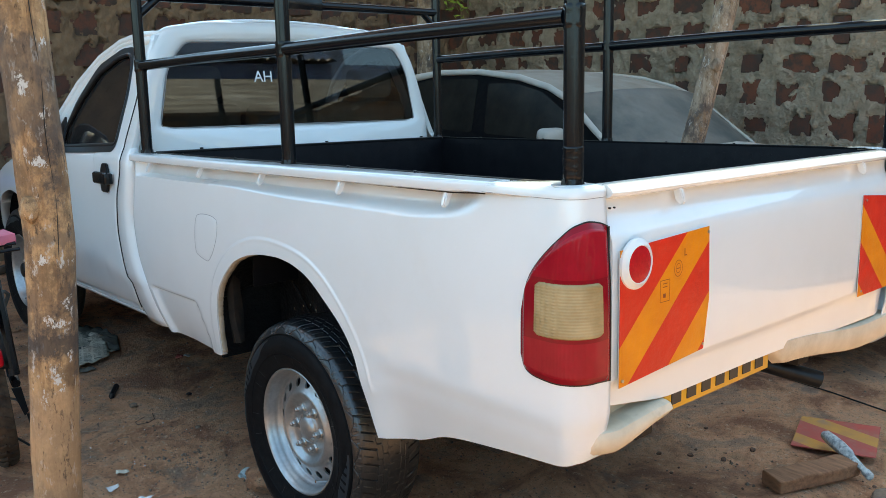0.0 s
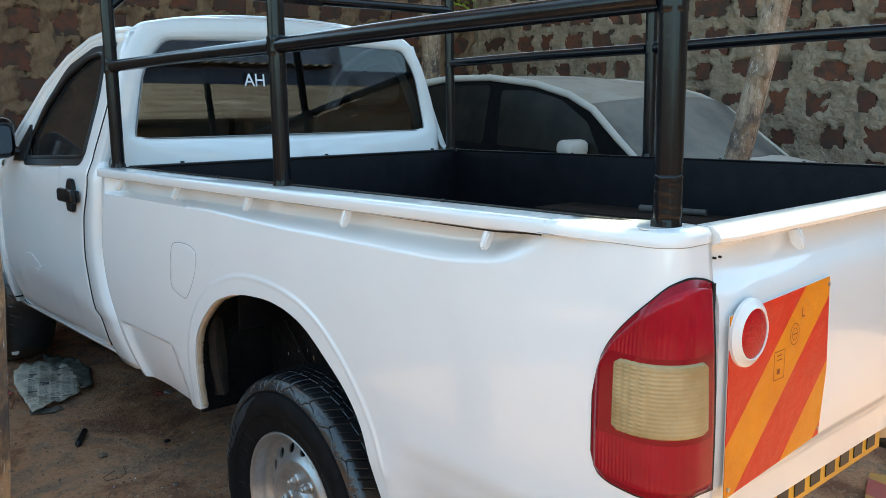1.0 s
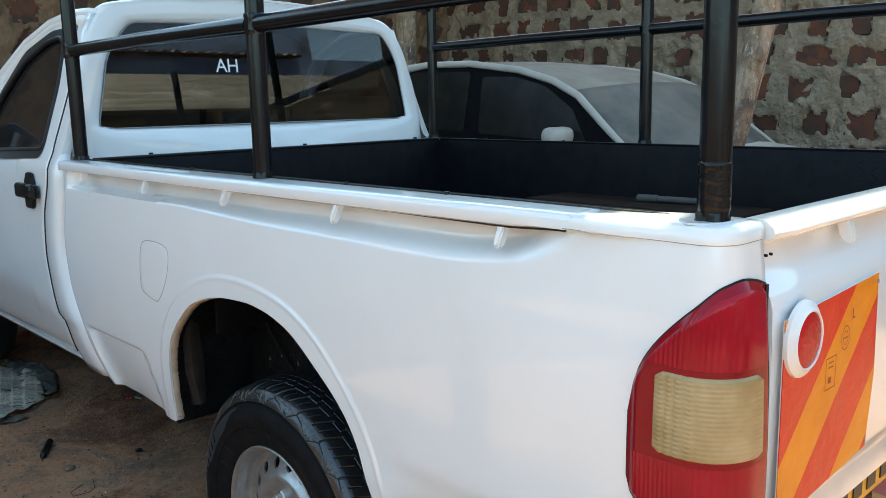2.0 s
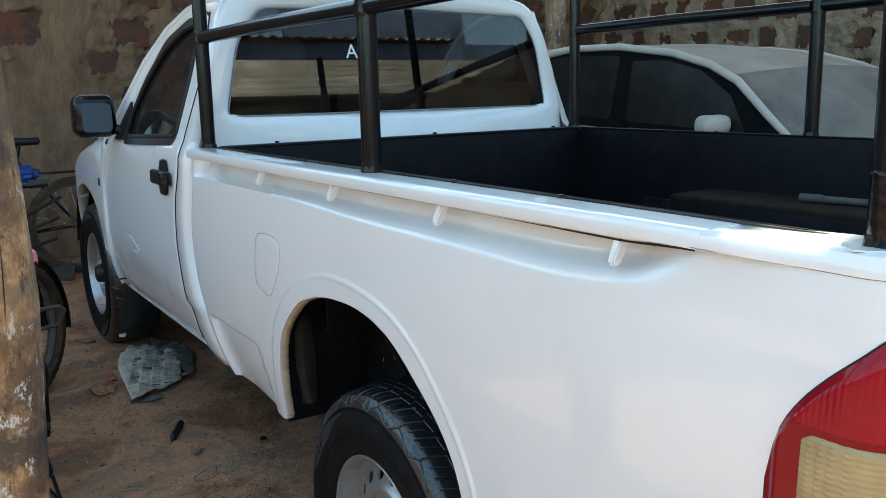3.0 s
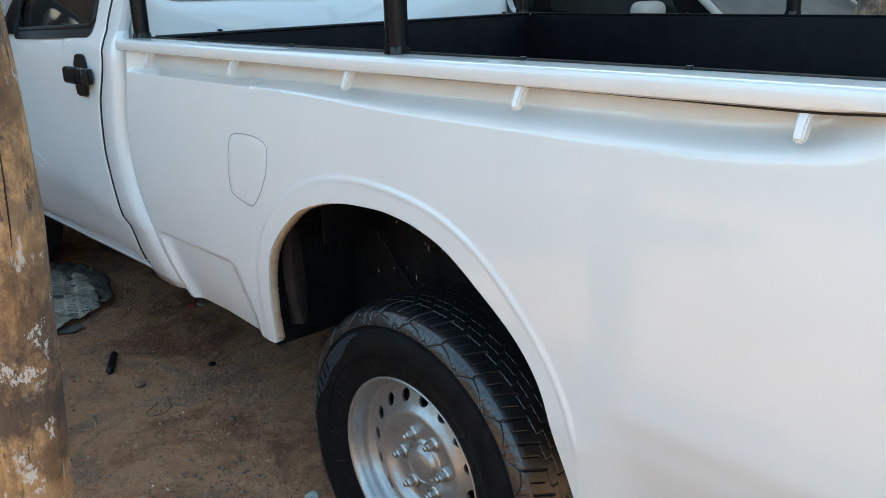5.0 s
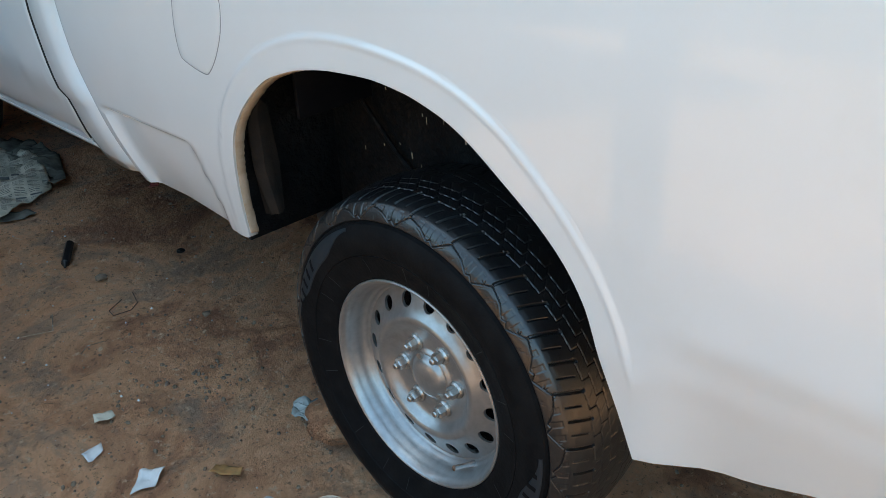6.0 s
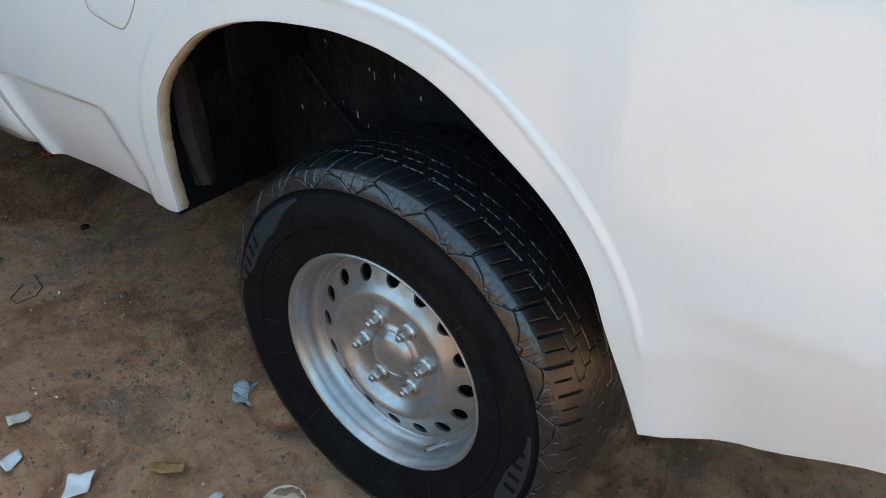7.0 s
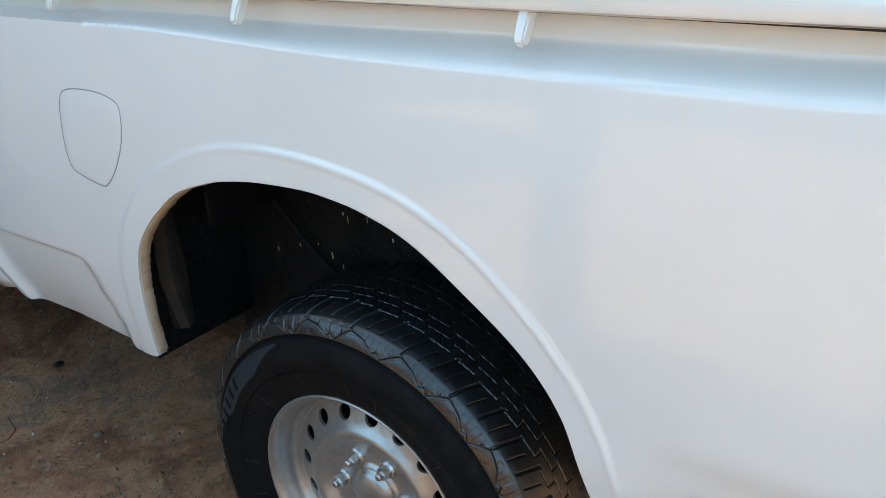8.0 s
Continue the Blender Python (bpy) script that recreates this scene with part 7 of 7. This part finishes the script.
# ---- litter on the earth ----
def rag(name, outline, z, crumple, mat, label, category, seed, cell=0.02, thick=0.0015, group=""):
    """A crumpled sheet cut to an outline."""
    xs, ys = [p[0] for p in outline], [p[1] for p in outline]
    bm = bmesh.new()
    poly = [Vector((p[0], p[1], 0)) for p in outline]
    f = bm.faces.new([bm.verts.new(p) for p in poly])
    bmesh.ops.triangulate(bm, faces=[f])
    target = max(1, int(max(max(xs) - min(xs), max(ys) - min(ys)) / cell))
    for _ in range(6):
        long = [e for e in bm.edges if e.calc_length() > cell * 1.5]
        if not long:
            break
        bmesh.ops.subdivide_edges(bm, edges=long, cuts=1, use_grid_fill=False)
        bmesh.ops.triangulate(bm, faces=bm.faces[:])
    for v in bm.verts:
        p = Vector((v.co.x, v.co.y, seed))
        h = abs(noise.noise(p * (0.9 / crumple[1]))) + 0.4 * abs(noise.noise(p * (2.3 / crumple[1])))
        v.co.z = ground_z(v.co.x, v.co.y) + z + crumple[0] * h
    ob = thing(name, bm, mat, label, category, group)
    solid(ob, thick, 1.0)
    return ob


news1 = [(-0.728, 4.03), (-0.66, 3.95), (-0.58, 3.80), (-0.60, 3.60), (-0.655, 3.41), (-0.74, 3.36), (-0.80, 3.34), (-0.88, 3.27), (-0.915, 3.26), (-0.90, 3.45), (-0.885, 3.66), (-0.81, 3.92)]
news2 = [(-0.62, 4.12), (-0.50, 3.96), (-0.50, 3.70), (-0.60, 3.40), (-0.655, 3.38), (-0.68, 3.70)]
news3 = [(-0.90, 3.36), (-0.80, 3.31), (-0.78, 3.25), (-0.83, 3.24), (-0.92, 3.275)]
b2 = rag("newspaper", news2, 0.006, (0.05, 0.12), NEWS_DARK, "dark newspaper sheet half under another", "newspaper", 6, 0.020, 0.0012, "newspapers by the truck")
rag("newspaper", news3, 0.004, (0.03, 0.12), NEWS_DARK, "small folded newspaper corner under a sheet", "newspaper", 2.4, 0.016, 0.0012, "newspapers by the truck")
a = rag("newspaper", news1, 0.016, (0.045, 0.17), NEWS, "crumpled grey newspaper lying on the earth by the truck", "newspaper", 3, 0.020, 0.0012, "newspapers by the truck")
rnd = random.Random(17)
bm = bmesh.new()


def print_bar(u, v, w, h):
    pts = []
    for du, dv in ((0, 0), (w, 0), (w, h), (0, h)):
        x, y = -0.93 + (u + du) * 0.92 + (v + dv) * 0.30, 3.30 + (v + dv) * 0.95 - (u + du) * 0.30
        hit, loc, nor, _ = a.ray_cast(Vector((x, y, 1)), Vector((0, 0, -1)))
        if hit:
            pts.append(loc + Vector((0, 0, 0.0024)))
    if len(pts) == 4:
        bm.faces.new([bm.verts.new(p) for p in pts])


for col in range(7):
    v = 0.01 + 0.02 * (col % 3)
    while v < 0.75:
        kind = rnd.random()
        if kind < 0.10:
            print_bar(col * 0.052, v, rnd.uniform(0.02, 0.045), 0.022)
            v += 0.034
        elif kind < 0.25:
            print_bar(col * 0.052, v, rnd.uniform(0.025, 0.046), 0.009)
            v += 0.017
        else:
            for k in range(rnd.randint(3, 7)):
                print_bar(col * 0.052, v, 0.020, 0.0026)
                print_bar(col * 0.052 + 0.022, v, rnd.uniform(0.012, 0.022), 0.0026)
                v += 0.0075
            v += 0.008
tagged(part("print_bar", bm, NEWS_INK, a), kind="stuff")
for (x, y), s, turn, mat, lab, sd in (((-1.19, 1.92), 0.036, 0.3, PAPER, "torn white paper scrap on the earth", 1), ((-1.15, 1.755), 0.040, 1.2, PAPER, "torn white paper scrap on the earth", 2), ((-1.12, 2.02), 0.035, 2.0, NEWS, "crumpled brownish paper scrap on the earth", 3),
                                      ((-1.0, 1.52), 0.020, 0.8, PAPER, "small white paper scrap on the earth", 4), ((-0.985, 3.50), 0.07, 0.2, SAWN, "torn piece of brown cardboard beside the newspaper", 5), ((-0.76, 4.20), 0.03, 0.5, PAPER, "white paper scrap by the front tyre", 6),
                                      ((-0.90, 4.28), 0.06, 1.5, SAWN, "flat torn cardboard by the front tyre", 7), ((-0.30, 0.45), 0.035, 1.7, SAWN, "brownish paper scrap under the truck", 9)):
    r2 = random.Random(sd)
    outl = [(x + s * (1 + 0.35 * r2.uniform(-1, 1)) * math.cos(turn + q), y + s * (0.75 + 0.3 * r2.uniform(-1, 1)) * math.sin(turn + q)) for q in (0.3, 1.5, 2.2, 3.6, 4.9)]
    rag("paper_scrap", outl, 0.003, (0.022, 0.05), mat, lab, "paper scrap", sd * 1.7, 0.010, 0.0008, "paper scraps on the earth")
bm = bmesh.new()
tube(bm, [(-0.745, 4.18, 0.03), (-0.755, 4.10, 0.055), (-0.775, 4.02, 0.085)], [0.016, 0.018, 0.02], 10, wobble=0.3)
thing("paper_roll", bm, PAPER, "rolled white paper standing out of the newspaper", "paper roll")
rag("red_scrap", [(-0.95, 3.63), (-0.91, 3.65), (-0.90, 3.60), (-0.94, 3.585)], 0.006, (0.03, 0.05), OLD_RED, "small red plastic scrap by the newspaper", "plastic scrap", 9.1, 0.012)
rag("plastic_scrap", [(-0.80, 1.70), (-0.77, 1.73), (-0.72, 1.70), (-0.735, 1.655), (-0.765, 1.62), (-0.785, 1.66)], 0.012, (0.04, 0.05), PLASTIC_BAG, "crumpled clear plastic scrap beside the tyre", "plastic scrap", 4.4, 0.010)
rag("dry_leaf", [(-1.045, 1.67), (-1.02, 1.685), (-0.995, 1.655), (-0.985, 1.625), (-1.003, 1.615), (-1.025, 1.64)], 0.006, (0.03, 0.045), DRY_LEAF, "curled dry brown leaf on the earth", "leaf", 7.7, 0.010)
bm = bmesh.new()
tube(bm, [(-0.800, 2.930, 0.014), (-0.802, 2.926, 0.014), (-0.868, 2.810, 0.014), (-0.870, 2.806, 0.014), (-0.879, 2.791, 0.010)], [0.008, 0.0135, 0.0135, 0.009, 0.003], 10, wobble=0.15)
thing("iron_scrap", bm, TRIM, "small dark iron scrap on the earth", "iron scrap")
bm = bmesh.new()
tube(bm, [(-0.840, 2.490, 0.006), (-0.896, 2.455, 0.008), (-0.898, 2.425, 0.006), (-0.850, 2.410, 0.010), (-0.815, 2.440, 0.006), (-0.800, 2.500, 0.010)], 0.0013, 6)
thing("wire", bm, MUD, "bent piece of rusty wire on the earth", "wire")
bm = bmesh.new()
tube(bm, [(-1.297, 2.388, 0.006), (-1.325, 2.542, 0.007), (-1.352, 2.66, 0.012), (-1.372, 2.66, 0.09), (-1.378, 2.62, 0.20), (-1.376, 2.40, 0.255), (-1.376, 2.28, 0.25)], 0.005, 8)
thing("cable", bm, TRIM, "black cable trailing from the motorbike to the earth", "cable")
# a plastic cup lid; saucer is only its name and category
bm = bmesh.new()
lathe(bm, [(0.002, 0.006), (0.038, 0.005), (0.044, 0.010), (0.047, 0.006), (0.047, 0.0), (0.002, 0.0)], 28, "z")
ob = thing("saucer", bm, CREAM, "round cream plastic lid on the earth", "saucer")
ob.matrix_world = Matrix.Translation((-0.92, 1.41, ground_z(-0.92, 1.41) + 0.002))
bm = bmesh.new()
bmesh.ops.create_icosphere(bm, subdivisions=3, radius=1.0)
for v in bm.verts:
    v.co = Vector((v.co.x * 0.055, v.co.y * 0.075, v.co.z * 0.045)) * (1 + 0.3 * noise.noise(v.co * 1.7))
ob = thing("clod", bm, DIRT, "lump of brown earth against the tyre", "clod")
ob.matrix_world = Matrix.Translation((-0.76, 1.585, 0.03))

for pts, r in ((((-1.122, 2.507, 0.006), (-1.052, 2.477, 0.006), (-1.020, 2.556, 0.008)), 0.0018), (((-1.046, 2.314, 0.005), (-1.020, 2.330, 0.010), (-0.976, 2.326, 0.005)), 0.0015)):
    thing("twig", tube(bmesh.new(), pts, r, 6), WOOD, "thin bent brown twig on the earth", "twig", "twigs on the earth")
for x, y, r, mat, lab in ((-0.822, 2.666, 0.016, STONE, "small brown stone on the earth"), (-0.556, 2.646, 0.012, TRIM, "small black stone on the earth"), (-0.70, 2.25, 0.011, STONE, "small brown stone on the earth"), (-1.15, 2.75, 0.009, STONE, "small brown stone on the earth")):
    bm = bmesh.new()
    bmesh.ops.create_icosphere(bm, subdivisions=2, radius=1.0)
    for v in bm.verts:
        v.co = Vector((v.co.x * r * 1.2, v.co.y * r, v.co.z * r * 0.7)) * (1 + 0.4 * noise.noise(v.co * 1.6 + Vector((x, y, 0))))
    ob = thing("stone", bm, mat, lab, "stone", "stones on the earth")
    ob.matrix_world = Matrix.Translation((x, y, ground_z(x, y) + r * 0.4))
rag("red_scrap", [(-0.40, 3.15), (-0.375, 3.175), (-0.35, 3.155), (-0.37, 3.135)], 0.006, (0.02, 0.04), OLD_RED, "small red plastic scrap under the truck", "plastic scrap", 2.1, 0.012)
rag("paper_scrap", [(-0.345, 3.165), (-0.325, 3.185), (-0.30, 3.17), (-0.32, 3.15)], 0.005, (0.02, 0.04), PAPER, "small white paper scrap under the truck", "paper scrap", 5.3, 0.012, 0.0008, "paper scraps on the earth")

# faded chevron board, plank, tube and rod behind the truck
board = empty("old_chevron_board", "faded red and amber chevron board lying on earth", "board", pose(0, 0, 0))
BO, BU, BV = Vector((1.10, 0.44, 0.012)), Vector((0.14, -0.29, 0.004)) * 1.0, Vector((0.33, 0.11, 0.004))


def board_place(u, v, out):
    return BO + BU * u + BV * v + Vector((0, 0, out))


out4 = [(0, 0), (1, 0), (1, 1), (0, 1)]
part("backing", slab(bmesh.new(), [board_place(u, v, 0.0) for u, v in out4], (0, 0, 0.002)), OLD_RED, board)
for i, (lo, hi) in enumerate(((-0.25, 0.15), (0.15, 0.42), (0.42, 0.85), (0.85, 1.15), (1.15, 1.9))):
    poly = clip_poly(clip_poly(out4, 0.55, 1, lo), -0.55, -1, -hi)
    if len(poly) > 2:
        part("red_stripe" if i % 2 == 0 else "amber_stripe", slab(bmesh.new(), [board_place(u, v, 0.0022) for u, v in poly], (0, 0, 0.0008)), OLD_RED if i % 2 == 0 else OLD_AMBER, board)
bm = bmesh.new()
box(bm, (-0.205, -0.050, 0.0), (0.205, 0.050, 0.056), 0.007, 2)
bmesh.ops.subdivide_edges(bm, edges=[e for e in bm.edges if e.calc_length() > 0.04], cuts=9, use_grid_fill=True)
for v in bm.verts:
    v.co += Vector((0.5, 0.8, 0.7)) * (0.006 * noise.noise(v.co * 14) + 0.004 * noise.noise(v.co * 40))
    v.co.z = max(v.co.z, 0.0)
bmesh.ops.transform(bm, matrix=Matrix.Translation((0.885, 0.250, 0.0)) @ Matrix.Rotation(radians(-19), 4, "Z"), verts=bm.verts[:])
thing("timber_offcut", bm, SAWN, "short rough timber offcut on the earth", "timber")
bm = bmesh.new()
tube(bm, [(1.195, 0.345, 0.066), (1.190, 0.338, 0.067), (1.160, 0.300, 0.068), (1.125, 0.250, 0.066), (1.095, 0.205, 0.060), (1.080, 0.180, 0.055), (1.050, 0.135, 0.044), (1.036, 0.112, 0.038), (1.034, 0.110, 0.0375), (1.018, 0.085, 0.032), (1.016, 0.082, 0.0315)], [0.015, 0.022, 0.026, 0.027, 0.024, 0.014, 0.0125, 0.0125, 0.0165, 0.0165, 0.012], 16, wobble=0.22)
thing("squeezed_tube", bm, ALU, "pale blue squeezed tube with flecks lying on timber", "tube")
thing("iron_rod", tube(bmesh.new(), [(1.890, 0.90, 0.006), (1.863, 0.611, 0.007), (1.80, 0.20, 0.006)], 0.0042, 8), TRIM, "thin black iron rod on the earth", "rod")
bm = bmesh.new()
bmesh.ops.create_icosphere(bm, subdivisions=2, radius=1.0)
for v in bm.verts:
    v.co = Vector((v.co.x * 0.06, v.co.y * 0.04, v.co.z * 0.022)) * (1 + 0.4 * noise.noise(v.co * 2))
ob = thing("stone", bm, STONE, "flat brown stone beside the timber", "stone")
ob.matrix_world = Matrix.Translation((0.93, 0.0, 0.015))

# broken lumps of earth behind the truck
rnd = random.Random(31)
for k in range(34):
    x, y, r = 0.10 + 0.95 * rnd.random(), 0.05 + 0.75 * rnd.random(), 0.004 + 0.008 * rnd.random() ** 2
    bm = bmesh.new()
    bmesh.ops.create_icosphere(bm, subdivisions=2, radius=1.0)
    for v in bm.verts:
        v.co = Vector((v.co.x * r * 1.2, v.co.y * r, v.co.z * r * 0.75)) * (1 + 0.5 * noise.noise(v.co * 1.8 + Vector((x * 9, y * 7, 0))))
    ob = thing("clod", bm, CLOD, "small dark lump of broken earth behind the truck", "clod", "lumps of earth behind the truck")
    ob.matrix_world = Matrix.Translation((x, y, ground_z(x, y) + r * 0.35))

# grit and pebbles
rnd = random.Random(5)
verts, faces = [], []


def pebble(x, y, r):
    base = len(verts)
    z = ground_z(x, y)
    rot = rnd.uniform(0, 6.28)
    for k in range(5):
        a = rot + 2 * math.pi * k / 5
        q = r * rnd.uniform(0.7, 1.2)
        verts.append((x + q * math.cos(a), y + q * math.sin(a), z - r * 0.2))
    for k in range(4):
        a = rot + 0.4 + 2 * math.pi * k / 4
        q = r * rnd.uniform(0.4, 0.7)
        verts.append((x + q * math.cos(a), y + q * math.sin(a), z + r * rnd.uniform(0.45, 0.8)))
    faces.append([base + 5, base + 6, base + 7, base + 8])
    for k in range(5):
        faces.append([base + k, base + (k + 1) % 5, base + 5 + (k + 1) % 5 % 4, base + 5 + k % 4] if k < 4 else [base + 4, base, base + 5])


for _ in range(3200):
    if rnd.random() < 0.8:
        x, y = rnd.uniform(-1.7, 0.4), rnd.uniform(0.6, 5.0)
    else:
        x, y = rnd.uniform(0.2, 2.4), rnd.uniform(-0.6, 1.6)
    pebble(x, y, 0.0016 + 0.0065 * rnd.random() ** 4)
for cx, cy, n in ((-0.95, 2.0, 90), (-0.82, 1.95, 120), (0.75, 0.45, 60), (-0.75, 2.25, 60)):
    for _ in range(n):
        pebble(cx + rnd.gauss(0, 0.09), cy + rnd.gauss(0, 0.09), 0.002 + 0.007 * rnd.random() ** 3)
me = bpy.data.meshes.new("gravel")
me.from_pydata(verts, [], faces)
me.materials.append(STONE)
tagged(new("gravel", me), "scattered grit and small pebbles on the earth", "gravel", kind="stuff")
# crumbs of the same earth
verts, faces = [], []
for _ in range(9000):
    if rnd.random() < 0.75:
        x, y = rnd.uniform(-1.75, -0.5), 0.9 + 3.2 * rnd.random() ** 1.3
    else:
        x, y = rnd.uniform(0.2, 2.2), rnd.uniform(-0.4, 1.4)
    if noise.noise(Vector((x * 2.2, y * 2.2, 4.0))) > rnd.uniform(-0.5, 0.25):
        pebble(x, y, 0.0014 + 0.0046 * rnd.random() ** 3)
me = bpy.data.meshes.new("crumbs")
me.from_pydata(verts, [], faces)
me.materials.append(DIRT)
tagged(new("earth_crumbs", me), "loose brown crumbs of earth strewn on the yard", "earth crumbs", kind="stuff")
verts, faces = [], []
for _ in range(420):
    x, y = rnd.uniform(-1.6, -0.3), rnd.uniform(1.2, 4.2)
    pebble(x, y, 0.0010 + 0.0034 * rnd.random() ** 3)
me = bpy.data.meshes.new("white_chips")
me.from_pydata(verts, [], faces)
me.materials.append(PAPER)
tagged(new("paint_chips", me), "tiny white paint chips strewn on the earth", "paint chips", kind="stuff")

# leaves over the wall's corner
bm = bmesh.new()
rnd = random.Random(2)
for k in range(60):
    c = Vector((4.30 + rnd.gauss(0, 0.10), 6.10 + rnd.gauss(0, 0.07), 2.36 + rnd.gauss(0, 0.10)))
    d = Vector((rnd.uniform(-1, 1), rnd.uniform(-1, 0.4), rnd.uniform(-1, 0.5))).normalized()
    n = d.orthogonal().normalized() * 0.016
    up = d.cross(n).normalized() * 0.006
    l = rnd.uniform(0.05, 0.09)
    q = [c, c + d * l * 0.35 + n + up, c + d * l, c + d * l * 0.35 - n + up]
    bm.faces.new([bm.verts.new(p) for p in q])
crown = link("leaves", bm, LEAF)
plant = empty("creeper", "sunlit green creeper hanging over the wall corner", "plant", pose(0, 0, 0))
crown.parent = plant
part("stem", tube(bmesh.new(), [(4.50, 6.38, 2.97), (4.44, 6.26, 2.90), (4.36, 6.14, 2.6), (4.30, 6.10, 2.35)], 0.008, 6), WOOD, plant)

# ---- blocks in the walls ----
def block_mesh(seed, w, h):
    rnd = random.Random(seed)
    bm = box(bmesh.new(), (-w / 2, -0.03, -h / 2), (w / 2, 0.0, h / 2), 0.008, 1)
    for v in bm.verts:
        v.co += Vector((rnd.uniform(-0.006, 0.006), rnd.uniform(-0.004, 0.004), rnd.uniform(-0.006, 0.006)))
    me = bpy.data.meshes.new("brick")
    bm.to_mesh(me)
    bm.free()
    me.materials.append(BRICK)
    return me


BLOCKS = [block_mesh(20 + i, 1.0, 1.0) for i in range(6)]
for wall, cells, turn in ((east, east_cells, 0), (north, north_cells, 1)):
    for k, (cu, cv, w, h, tilt) in enumerate(cells):
        if turn == 0 and cu < 0.6 or turn == 1 and cu < -1.7:
            continue
        ob = new("brick", BLOCKS[k % 6])
        ob.parent = wall
        s = Matrix.Diagonal((w * 1.12, 1.0, h * 1.15, 1))
        if turn == 0:
            m = Matrix.Translation((EAST_X - 0.004, cu, cv)) @ Matrix.Rotation(radians(90), 4, "Z") @ Matrix.Rotation(tilt, 4, "Y")
        else:
            m = Matrix.Translation((cu, NORTH_Y - 0.004, cv)) @ Matrix.Rotation(radians(180), 4, "Z") @ Matrix.Rotation(tilt, 4, "Y")
        ob.matrix_basis = m @ s
